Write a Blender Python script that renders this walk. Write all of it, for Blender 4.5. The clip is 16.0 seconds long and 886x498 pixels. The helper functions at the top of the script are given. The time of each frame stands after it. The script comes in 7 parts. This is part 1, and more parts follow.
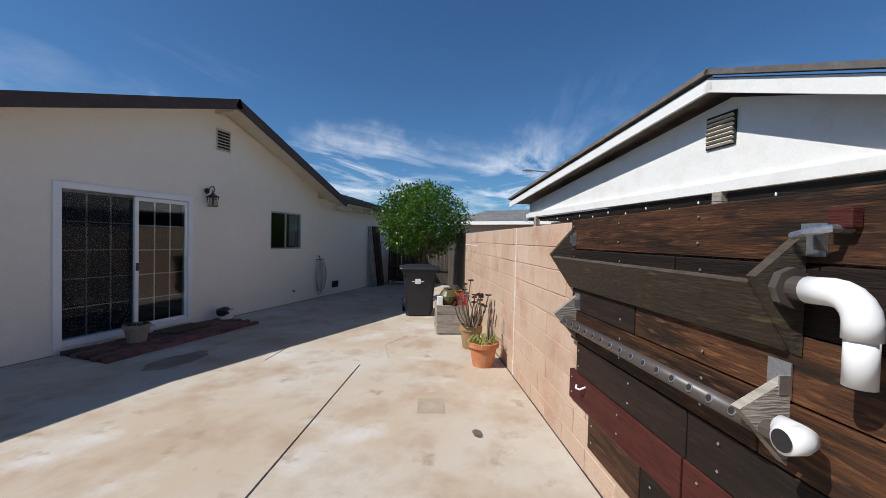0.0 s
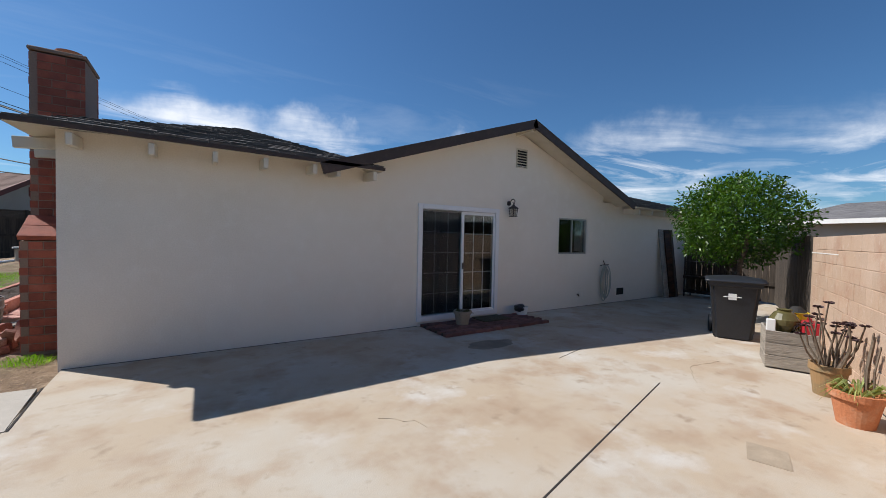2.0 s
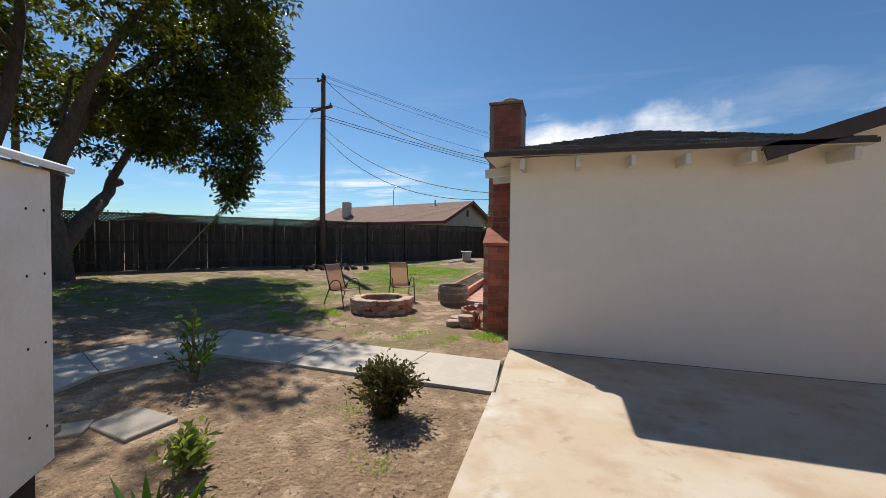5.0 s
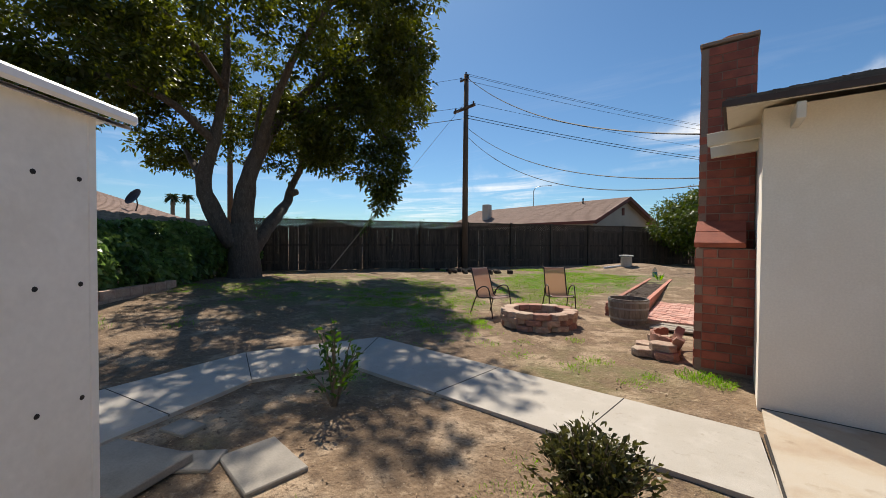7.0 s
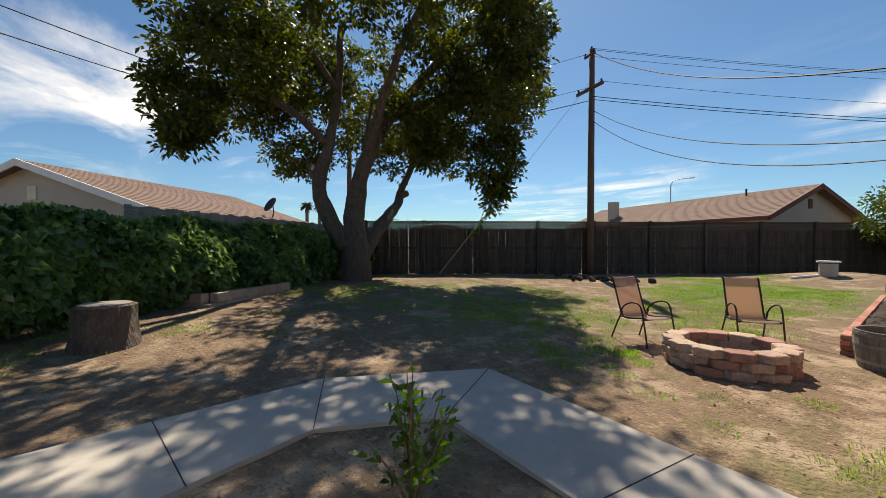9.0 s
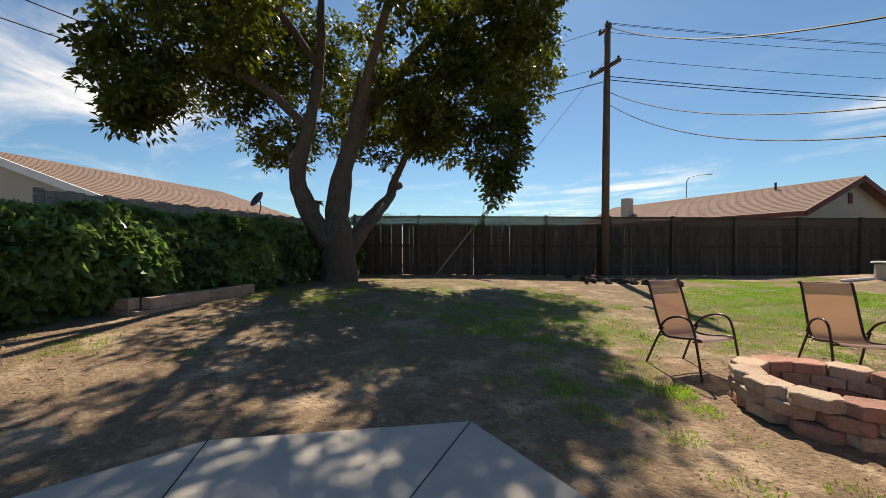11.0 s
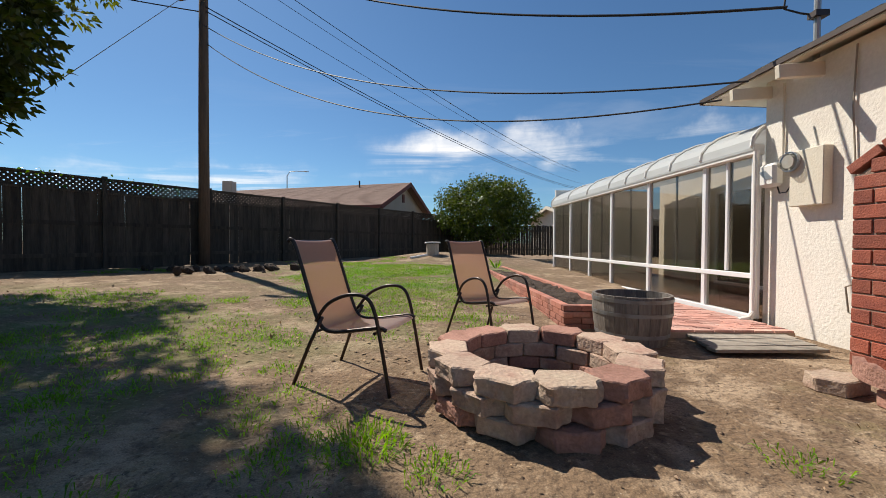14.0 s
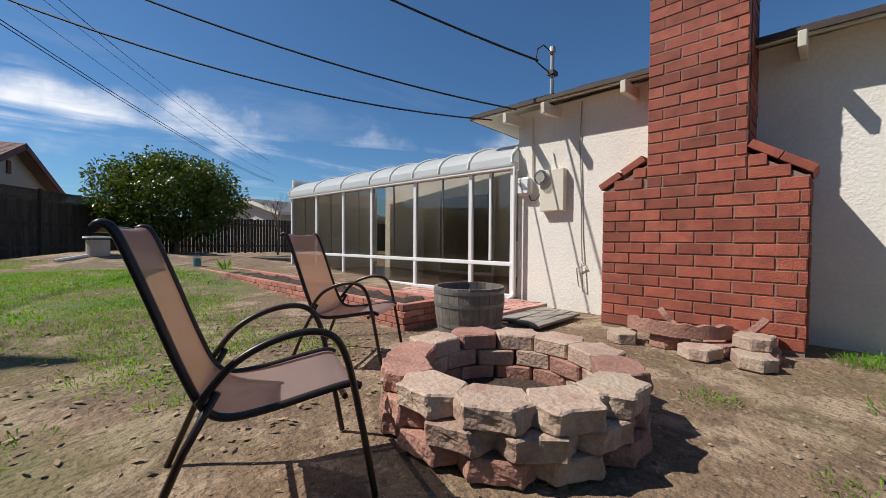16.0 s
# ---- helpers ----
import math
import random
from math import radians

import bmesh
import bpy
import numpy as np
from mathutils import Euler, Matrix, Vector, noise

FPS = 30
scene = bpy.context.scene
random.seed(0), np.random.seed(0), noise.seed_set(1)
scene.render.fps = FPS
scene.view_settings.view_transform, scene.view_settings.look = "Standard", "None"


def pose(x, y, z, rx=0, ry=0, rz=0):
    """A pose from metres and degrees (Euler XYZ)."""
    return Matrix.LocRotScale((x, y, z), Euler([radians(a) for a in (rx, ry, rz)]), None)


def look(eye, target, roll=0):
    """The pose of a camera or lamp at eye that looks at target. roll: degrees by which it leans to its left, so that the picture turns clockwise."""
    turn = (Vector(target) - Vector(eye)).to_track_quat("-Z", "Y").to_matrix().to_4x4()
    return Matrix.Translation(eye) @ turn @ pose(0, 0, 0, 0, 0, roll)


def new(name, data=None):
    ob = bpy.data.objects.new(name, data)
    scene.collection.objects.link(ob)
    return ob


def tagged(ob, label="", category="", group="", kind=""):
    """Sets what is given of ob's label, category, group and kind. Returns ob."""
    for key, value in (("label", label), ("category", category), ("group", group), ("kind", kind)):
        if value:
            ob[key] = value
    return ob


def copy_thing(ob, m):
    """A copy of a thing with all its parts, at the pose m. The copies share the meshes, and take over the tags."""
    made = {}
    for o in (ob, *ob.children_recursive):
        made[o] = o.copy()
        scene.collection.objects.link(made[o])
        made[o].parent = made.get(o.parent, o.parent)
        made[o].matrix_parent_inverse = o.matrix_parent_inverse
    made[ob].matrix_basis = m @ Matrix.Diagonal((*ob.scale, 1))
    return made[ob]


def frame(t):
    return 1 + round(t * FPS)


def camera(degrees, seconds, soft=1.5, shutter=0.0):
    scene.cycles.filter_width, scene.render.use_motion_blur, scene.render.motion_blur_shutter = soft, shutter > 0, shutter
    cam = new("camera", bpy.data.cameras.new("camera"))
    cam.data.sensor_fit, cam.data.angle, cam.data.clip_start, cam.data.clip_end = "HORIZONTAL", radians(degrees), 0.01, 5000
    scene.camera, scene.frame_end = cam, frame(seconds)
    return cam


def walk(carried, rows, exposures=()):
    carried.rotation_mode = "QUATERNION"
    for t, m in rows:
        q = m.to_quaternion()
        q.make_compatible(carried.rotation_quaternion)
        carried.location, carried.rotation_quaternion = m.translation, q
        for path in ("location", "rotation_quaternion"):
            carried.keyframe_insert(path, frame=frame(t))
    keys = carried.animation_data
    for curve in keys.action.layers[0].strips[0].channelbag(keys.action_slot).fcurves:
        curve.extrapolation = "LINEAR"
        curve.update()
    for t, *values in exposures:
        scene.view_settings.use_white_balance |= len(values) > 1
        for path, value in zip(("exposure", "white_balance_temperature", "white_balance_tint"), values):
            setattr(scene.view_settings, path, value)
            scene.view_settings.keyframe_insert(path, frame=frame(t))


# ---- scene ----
cam = camera(98.7, 16.0, 0.8)
PATH = [
    (0, (-0.186, 0.016, 1.603), (1.718, 0.626, 1.555), 1.4),
    (0.5, (-0.235, 0.038, 1.615), (1.535, 0.967, 1.562), 1.4),
    (1, (-0.29, 0.091, 1.612), (1.297, 1.307, 1.562), 1.4),
    (1.5, (-0.364, 0.123, 1.624), (0.999, 1.585, 1.567), 1.3),
    (2, (-0.443, 0.138, 1.629), (0.634, 1.822, 1.569), 1.2),
    (2.5, (-0.535, 0.135, 1.641), (0.222, 1.985, 1.582), 1.0),
    (3, (-0.662, 0.138, 1.655), (-0.21, 2.086, 1.596), 0.9),
    (3.5, (-0.787, 0.148, 1.65), (-0.644, 2.141, 1.59), 0.75),
    (4, (-0.885, 0.202, 1.622), (-1.007, 2.198, 1.57), 0.7),
    (4.5, (-0.995, 0.344, 1.614), (-1.349, 2.312, 1.561), 0.65),
    (5, (-1.105, 0.6, 1.598), (-1.699, 2.509, 1.546), 0.65),
    (5.2, (-1.155, 0.703, 1.592), (-1.863, 2.573, 1.541), 0.6),
    (7.5, (-2.277, 1.853, 1.532), (-3.603, 3.35, 1.495), 0.3),
    (8, (-2.528, 2.125, 1.525), (-3.982, 3.497, 1.493), 0.2),
    (8.5, (-2.843, 2.397, 1.494), (-4.4, 3.652, 1.467), 0.1),
    (9, (-3.147, 2.685, 1.477), (-4.774, 3.848, 1.454), 0.1),
    (9.2, (-3.254, 2.793, 1.47), (-4.913, 3.911, 1.45), 0.1),
    (11.5, (-4.443, 4.271, 1.308), (-6.082, 5.417, 1.284), 0.4),
    (12, (-4.666, 4.646, 1.226), (-6.158, 5.979, 1.206), 0.25),
    (12.5, (-4.869, 4.977, 1.167), (-5.988, 6.634, 1.134), 0.25),
    (13, (-5.093, 5.32, 1.066), (-5.725, 7.217, 1.033), 0.4),
    (13.5, (-5.335, 5.651, 0.974), (-5.625, 7.63, 0.942), 0.4),
    (14, (-5.563, 5.951, 0.94), (-5.568, 7.951, 0.905), 0.3),
    (14.5, (-5.817, 6.272, 0.909), (-5.442, 8.236, 0.874), 0.4),
    (15, (-6.098, 6.581, 0.882), (-5.35, 8.436, 0.852), 0.45),
    (15.5, (-6.414, 6.884, 0.881), (-5.295, 8.541, 0.844), 0.4),
    (16, (-6.704, 7.154, 0.914), (-5.286, 8.562, 0.868), 0.4),
]
walk(cam, [(t, look(e, g, r)) for t, e, g, r in PATH], [(0, 0.18, 6150, 10), (3.5, 0.36, 6600, 10), (5, 0.46, 7000, 10), (7.5, 0.46, 7250, 10), (9, 0.55, 7700, 10), (12, 0.64, 8000, 10), (14, 0.4, 7000, 10), (16, 0.22, 6450, 10)])

# ---- light ----
SUN = Vector((-0.6, 0.613, 1.0)).normalized()
world = bpy.data.worlds.new("sky")
scene.world = world
world.use_nodes = True
wn, wl = world.node_tree.nodes, world.node_tree.links
wn.clear()
sky = wn.new("ShaderNodeTexSky")
sky.sky_type, sky.sun_disc = "NISHITA", False
sky.sun_elevation, sky.sun_rotation = math.asin(SUN.z), math.atan2(SUN.x, SUN.y)
sky.air_density, sky.dust_density, sky.ozone_density, sky.altitude = 1.0, 0.3, 4.0, 50
tc = wn.new("ShaderNodeTexCoord")
sep = wn.new("ShaderNodeSeparateXYZ")
wl.new(tc.outputs["Generated"], sep.inputs[0])
# thin cirrus: direction projected on a high flat layer, stretched by the wind
den = wn.new("ShaderNodeMath"); den.operation = "MAXIMUM"; den.inputs[1].default_value = 0.03
wl.new(sep.outputs["Z"], den.inputs[0])
div = wn.new("ShaderNodeVectorMath"); div.operation = "DIVIDE"
wl.new(tc.outputs["Generated"], div.inputs[0]); wl.new(den.outputs[0], div.inputs[1])
mp = wn.new("ShaderNodeMapping")
mp.inputs["Rotation"].default_value = (0, 0, radians(28))
mp.inputs["Scale"].default_value = (0.24, 0.5, 0.0)
mp.inputs["Location"].default_value = (1.7, 0.4, 0.0)
wl.new(div.outputs[0], mp.inputs[0])
cn = wn.new("ShaderNodeTexNoise")
cn.inputs["Scale"].default_value, cn.inputs["Detail"].default_value, cn.inputs["Roughness"].default_value, cn.inputs["Distortion"].default_value = 1.5, 9, 0.6, 1.1
wl.new(mp.outputs[0], cn.inputs["Vector"])
ramp = wn.new("ShaderNodeMapRange")
ramp.inputs["From Min"].default_value, ramp.inputs["From Max"].default_value, ramp.inputs["To Max"].default_value = 0.53, 0.76, 0.3
wl.new(cn.outputs["Fac"], ramp.inputs["Value"])
low = wn.new("ShaderNodeMapRange")
low.inputs["From Min"].default_value, low.inputs["From Max"].default_value, low.inputs["To Min"].default_value, low.inputs["To Max"].default_value = 0.12, 0.44, 1.0, 0.0
wl.new(sep.outputs["Z"], low.inputs["Value"])
cn2 = wn.new("ShaderNodeTexNoise")
cn2.inputs["Scale"].default_value, cn2.inputs["Detail"].default_value = 0.62, 1
wl.new(div.outputs[0], cn2.inputs["Vector"])
bank = wn.new("ShaderNodeMapRange")
bank.inputs["From Min"].default_value, bank.inputs["From Max"].default_value = 0.42, 0.58
wl.new(cn2.outputs["Fac"], bank.inputs["Value"])
banked = wn.new("ShaderNodeMath"); banked.operation = "MULTIPLY"
wl.new(ramp.outputs[0], banked.inputs[0]); wl.new(bank.outputs[0], banked.inputs[1])
fac = wn.new("ShaderNodeMath"); fac.operation = "MULTIPLY"
wl.new(banked.outputs[0], fac.inputs[0]); wl.new(low.outputs[0], fac.inputs[1])
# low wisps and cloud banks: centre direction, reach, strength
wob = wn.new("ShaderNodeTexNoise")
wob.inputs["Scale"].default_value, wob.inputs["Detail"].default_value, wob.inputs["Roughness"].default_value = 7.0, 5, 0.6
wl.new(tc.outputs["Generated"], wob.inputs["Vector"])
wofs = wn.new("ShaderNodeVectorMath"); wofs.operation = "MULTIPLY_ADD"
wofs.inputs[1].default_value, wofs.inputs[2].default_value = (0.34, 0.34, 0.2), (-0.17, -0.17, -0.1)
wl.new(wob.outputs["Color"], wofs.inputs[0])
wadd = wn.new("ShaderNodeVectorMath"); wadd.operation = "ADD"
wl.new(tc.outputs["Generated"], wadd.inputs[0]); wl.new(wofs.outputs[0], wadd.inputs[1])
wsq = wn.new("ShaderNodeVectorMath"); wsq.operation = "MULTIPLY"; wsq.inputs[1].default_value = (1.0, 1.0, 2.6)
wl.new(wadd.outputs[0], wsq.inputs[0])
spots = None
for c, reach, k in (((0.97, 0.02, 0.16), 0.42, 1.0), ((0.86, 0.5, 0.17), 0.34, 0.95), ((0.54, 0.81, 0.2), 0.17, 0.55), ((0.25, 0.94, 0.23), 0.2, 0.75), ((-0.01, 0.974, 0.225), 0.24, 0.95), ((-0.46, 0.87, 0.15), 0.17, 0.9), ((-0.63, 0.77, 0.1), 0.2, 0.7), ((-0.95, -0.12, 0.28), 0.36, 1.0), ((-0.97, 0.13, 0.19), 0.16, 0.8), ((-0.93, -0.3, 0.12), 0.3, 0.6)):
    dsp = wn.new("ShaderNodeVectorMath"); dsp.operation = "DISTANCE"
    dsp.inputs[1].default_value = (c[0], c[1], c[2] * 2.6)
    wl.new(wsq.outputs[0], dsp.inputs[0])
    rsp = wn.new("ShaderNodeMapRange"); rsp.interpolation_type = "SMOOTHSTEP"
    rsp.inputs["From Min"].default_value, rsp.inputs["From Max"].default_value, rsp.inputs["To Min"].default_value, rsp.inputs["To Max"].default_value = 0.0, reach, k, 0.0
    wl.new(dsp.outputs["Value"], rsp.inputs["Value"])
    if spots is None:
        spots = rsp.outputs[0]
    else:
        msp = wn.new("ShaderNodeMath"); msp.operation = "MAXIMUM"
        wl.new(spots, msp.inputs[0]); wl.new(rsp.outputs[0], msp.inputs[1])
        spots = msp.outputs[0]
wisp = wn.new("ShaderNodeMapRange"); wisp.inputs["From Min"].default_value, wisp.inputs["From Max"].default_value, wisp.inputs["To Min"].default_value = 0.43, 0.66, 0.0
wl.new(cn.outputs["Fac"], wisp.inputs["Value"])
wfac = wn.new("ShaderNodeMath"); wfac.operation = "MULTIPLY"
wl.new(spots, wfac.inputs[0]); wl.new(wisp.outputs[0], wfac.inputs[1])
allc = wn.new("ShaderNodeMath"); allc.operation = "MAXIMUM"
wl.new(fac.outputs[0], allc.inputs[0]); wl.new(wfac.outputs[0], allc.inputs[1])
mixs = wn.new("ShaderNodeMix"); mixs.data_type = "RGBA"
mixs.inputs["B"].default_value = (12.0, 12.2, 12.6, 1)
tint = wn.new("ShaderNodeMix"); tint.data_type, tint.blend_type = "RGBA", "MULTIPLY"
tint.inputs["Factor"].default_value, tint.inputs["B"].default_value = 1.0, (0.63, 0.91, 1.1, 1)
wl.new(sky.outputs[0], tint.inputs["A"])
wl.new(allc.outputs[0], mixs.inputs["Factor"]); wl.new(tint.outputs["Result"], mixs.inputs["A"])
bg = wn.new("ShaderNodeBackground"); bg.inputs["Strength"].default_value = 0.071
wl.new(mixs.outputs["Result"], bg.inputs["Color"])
wo = wn.new("ShaderNodeOutputWorld"); wl.new(bg.outputs[0], wo.inputs["Surface"])
sun = new("sun", bpy.data.lights.new("sun", "SUN"))
sun.data.energy, sun.data.angle, sun.data.color = 4.5, radians(0.53), (1.0, 0.955, 0.895)
sun.matrix_world = look((-10, 10, 20), Vector((-10, 10, 20)) - SUN)
# ---- helpers of this place ----
def mat(name, color, rough=0.8, metal=0.0, vary=None, fine=None, bump=None, piece=0.0, stretch=(1, 1, 1), spec=0.5, extra=None):
    """Base colour mixed with vary=(scale, colour, low, high) and fine=(scale, amount); bump=(scale, depth); piece: brightness spread between pieces."""
    m = bpy.data.materials.new(name)
    m.use_nodes = True
    n, l = m.node_tree.nodes, m.node_tree.links
    b = n["Principled BSDF"]
    b.inputs["Roughness"].default_value, b.inputs["Metallic"].default_value = rough, metal
    b.inputs["Specular IOR Level"].default_value = spec
    geo = n.new("ShaderNodeNewGeometry")
    mpn = n.new("ShaderNodeMapping"); mpn.inputs["Scale"].default_value = stretch
    l.new(geo.outputs["Position"], mpn.inputs[0])
    rgb = n.new("ShaderNodeRGB"); rgb.outputs[0].default_value = (*color, 1)
    out = rgb.outputs[0]
    for v in ([vary] if vary and not isinstance(vary, list) else (vary or [])):
        t = n.new("ShaderNodeTexNoise"); t.inputs["Scale"].default_value, t.inputs["Detail"].default_value, t.inputs["Roughness"].default_value = v[0], 6, 0.6
        l.new(mpn.outputs[0], t.inputs["Vector"])
        r = n.new("ShaderNodeMapRange"); r.inputs["From Min"].default_value, r.inputs["From Max"].default_value = v[2], v[3]
        l.new(t.outputs["Fac"], r.inputs["Value"])
        x = n.new("ShaderNodeMix"); x.data_type = "RGBA"; x.inputs["B"].default_value = (*v[1], 1)
        l.new(r.outputs[0], x.inputs["Factor"]); l.new(out, x.inputs["A"])
        out = x.outputs["Result"]
    if fine:
        t = n.new("ShaderNodeTexNoise"); t.inputs["Scale"].default_value, t.inputs["Detail"].default_value = fine[0], 4
        l.new(mpn.outputs[0], t.inputs["Vector"])
        r = n.new("ShaderNodeMapRange"); r.inputs["From Min"].default_value, r.inputs["From Max"].default_value = 0.25, 0.75
        r.inputs["To Min"].default_value, r.inputs["To Max"].default_value = 1 - fine[1], 1 + fine[1]
        l.new(t.outputs["Fac"], r.inputs["Value"])
        x = n.new("ShaderNodeVectorMath"); x.operation = "SCALE"
        l.new(out, x.inputs[0]); l.new(r.outputs[0], x.inputs["Scale"])
        out = x.outputs[0]
    if piece:
        oi = n.new("ShaderNodeObjectInfo")
        gi = n.new("ShaderNodeMath"); gi.operation = "ADD"
        l.new(oi.outputs["Random"], gi.inputs[0]); l.new(geo.outputs["Random Per Island"], gi.inputs[1])
        fr = n.new("ShaderNodeMath"); fr.operation = "FRACT"; l.new(gi.outputs[0], fr.inputs[0])
        r = n.new("ShaderNodeMapRange"); r.inputs["To Min"].default_value, r.inputs["To Max"].default_value = 1 - piece, 1 + piece
        l.new(fr.outputs[0], r.inputs["Value"])
        x = n.new("ShaderNodeVectorMath"); x.operation = "SCALE"
        l.new(out, x.inputs[0]); l.new(r.outputs[0], x.inputs["Scale"])
        out = x.outputs[0]
    l.new(out, b.inputs["Base Color"])
    if bump:
        t = n.new("ShaderNodeTexNoise"); t.inputs["Scale"].default_value, t.inputs["Detail"].default_value = bump[0], 5
        l.new(mpn.outputs[0], t.inputs["Vector"])
        bp = n.new("ShaderNodeBump"); bp.inputs["Strength"].default_value, bp.inputs["Distance"].default_value = 1.0, bump[1]
        l.new(t.outputs["Fac"], bp.inputs["Height"]); l.new(bp.outputs[0], b.inputs["Normal"])
    return m


def mesh_of(name, bm, material):
    me = bpy.data.meshes.new(name)
    bm.normal_update()
    bm.to_mesh(me)
    bm.free()
    me.materials.append(material)
    return me


def part(name, bm, material, parent=None, label="", smooth=False):
    """Links a bmesh as one mesh object, under a thing or a part where one is given."""
    me = mesh_of(name, bm, material)
    if smooth:
        for p in me.polygons:
            p.use_smooth = True
    ob = new(name, me)
    if parent:
        ob.parent = parent
    if label:
        tagged(ob, label)
    return ob


def thing(name, label, category, at=(0, 0, 0), rz=0.0, group="", kind=""):
    ob = new(name)
    ob.empty_display_size = 0.1
    ob.matrix_basis = pose(*at, 0, 0, rz)
    return tagged(ob, label, category, group, kind)


def box(bm, lo, hi, m=None, bevel=0.0):
    """A box between two corners, turned by m."""
    c = [(lo[i] + hi[i]) / 2 for i in range(3)]
    s = [max(abs(hi[i] - lo[i]), 1e-4) for i in range(3)]
    mm = Matrix.Translation(c) @ Matrix.Diagonal((*s, 1))
    g = bmesh.ops.create_cube(bm, size=1, matrix=(m @ mm) if m else mm)
    if bevel:
        es = list({e for v in g["verts"] for e in v.link_edges})
        bmesh.ops.bevel(bm, geom=es, offset=bevel, segments=1, affect="EDGES", profile=0.5)
    return bm


def boxes(*args, bevel=0.0):
    bm = bmesh.new()
    for a in args:
        box(bm, a[0], a[1], a[2] if len(a) > 2 else None, bevel)
    return bm


def prism(bm, poly, depth, m=None):
    """A flat outline in xy pushed along z by depth, turned by m."""
    m = m or Matrix()
    lo = [bm.verts.new(m @ Vector((x, y, 0))) for x, y in poly]
    hi = [bm.verts.new(m @ Vector((x, y, depth))) for x, y in poly]
    n = len(poly)
    bm.faces.new(lo[::-1]); bm.faces.new(hi)
    for i in range(n):
        bm.faces.new((lo[i], lo[(i + 1) % n], hi[(i + 1) % n], hi[i]))
    bmesh.ops.recalc_face_normals(bm, faces=bm.faces[:])
    return bm


def tube(bm, pts, rad, seg=8, closed=False):
    """A round bar along points; rad is one radius or one per point."""
    pts = [Vector(p) for p in pts]
    n = len(pts)
    rads = rad if isinstance(rad, (list, tuple)) else [rad] * n
    rings, side = [], None
    for i, p in enumerate(pts):
        a = pts[(i - 1) % n] if (i or closed) else p
        b = pts[(i + 1) % n] if (i < n - 1 or closed) else p
        d = (b - a).normalized()
        if side is None:
            side = d.orthogonal().normalized()
        side = (side - d * side.dot(d)).normalized()
        up = d.cross(side)
        rings.append([bm.verts.new(p + rads[i] * (math.cos(2 * math.pi * k / seg) * side + math.sin(2 * math.pi * k / seg) * up)) for k in range(seg)])
    for i in range(n if closed else n - 1):
        r, s = rings[i], rings[(i + 1) % n]
        for k in range(seg):
            bm.faces.new((r[k], r[(k + 1) % seg], s[(k + 1) % seg], s[k]))
    if not closed:
        bm.faces.new(rings[0][::-1]); bm.faces.new(rings[-1])
    return bm


def lathe(bm, prof, seg=24, m=None):
    """Turns (radius, height) points round the z axis."""
    m = m or Matrix()
    rings = []
    for r, z in prof:
        if r < 1e-5:
            rings.append([bm.verts.new(m @ Vector((0, 0, z)))])
        else:
            rings.append([bm.verts.new(m @ Vector((r * math.cos(2 * math.pi * k / seg), r * math.sin(2 * math.pi * k / seg), z))) for k in range(seg)])
    for a, b in zip(rings, rings[1:]):
        for k in range(seg):
            q = [a[k % len(a)], a[(k + 1) % len(a)], b[(k + 1) % len(b)], b[k % len(b)]]
            q = list(dict.fromkeys(q))
            if len(q) > 2:
                bm.faces.new(q)
    bmesh.ops.recalc_face_normals(bm, faces=bm.faces[:])
    return bm


def pieces(name, me, poses, parent):
    """Alike pieces that share one mesh, each an object under parent."""
    for m in poses:
        ob = new(name, me)
        ob.parent = parent
        ob.matrix_basis = m


class Leaves:
    """Gathers many leaves as plain lists, which is quick."""
    def __init__(self):
        self.v, self.f = [], []

    def add(self, c, d, ln, wd, rng, droop=0.3, flat=False):
        d = d.normalized()
        s = d.cross(Vector((rng.uniform(-0.3, 0.3), rng.uniform(-0.3, 0.3), 1.0)) if flat else Vector((rng.uniform(-1, 1), rng.uniform(-1, 1), rng.uniform(-0.2, 1.0))))
        s = s.normalized() * (wd / 2) if s.length > 1e-4 else Vector((wd / 2, 0, 0))
        m = c + d * (ln * 0.5)
        e = c + d * ln
        e.z -= droop * ln
        i = len(self.v)
        self.v += [(c - s * 0.3)[:], (c + s * 0.3)[:], (m + s)[:], (m - s)[:], e[:]]
        self.f += [(i, i + 1, i + 2, i + 3), (i + 3, i + 2, i + 4)]

    def clump(self, c, r, n, ln, wd, rng, droop=0.3, flat=1.0):
        for _ in range(n):
            o = Vector((rng.gauss(0, 1), rng.gauss(0, 1), rng.gauss(0, 1))).normalized()
            o.z *= flat
            p = c + o * r * (rng.random() ** 0.5)
            self.add(p, o + Vector((rng.uniform(-.7, .7), rng.uniform(-.7, .7), rng.uniform(-.5, .7))), ln * rng.uniform(0.7, 1.3), wd * rng.uniform(0.7, 1.3), rng, droop)

    def part(self, name, material, parent=None, label="", kind=""):
        me = bpy.data.meshes.new(name)
        me.from_pydata(self.v, [], self.f)
        me.materials.append(material)
        ob = new(name, me)
        if parent:
            ob.parent = parent
        return tagged(ob, label, kind=kind)


def smooth01(x):
    x = min(1.0, max(0.0, x))
    return x * x * (3 - 2 * x)


def ground_z(x, y):
    """Height of the bare earth: level by the house, rising to the back fence, with a mound by the clean-out."""
    z = -0.03 + 0.28 * smooth01(max((-x - 6.5) / 8.0, (y - 9.0) / 9.0))
    z += 0.3 * math.exp(-(((x + 5.7) / 2.0) ** 2 + ((y - 21.5) / 1.6) ** 2))
    return z


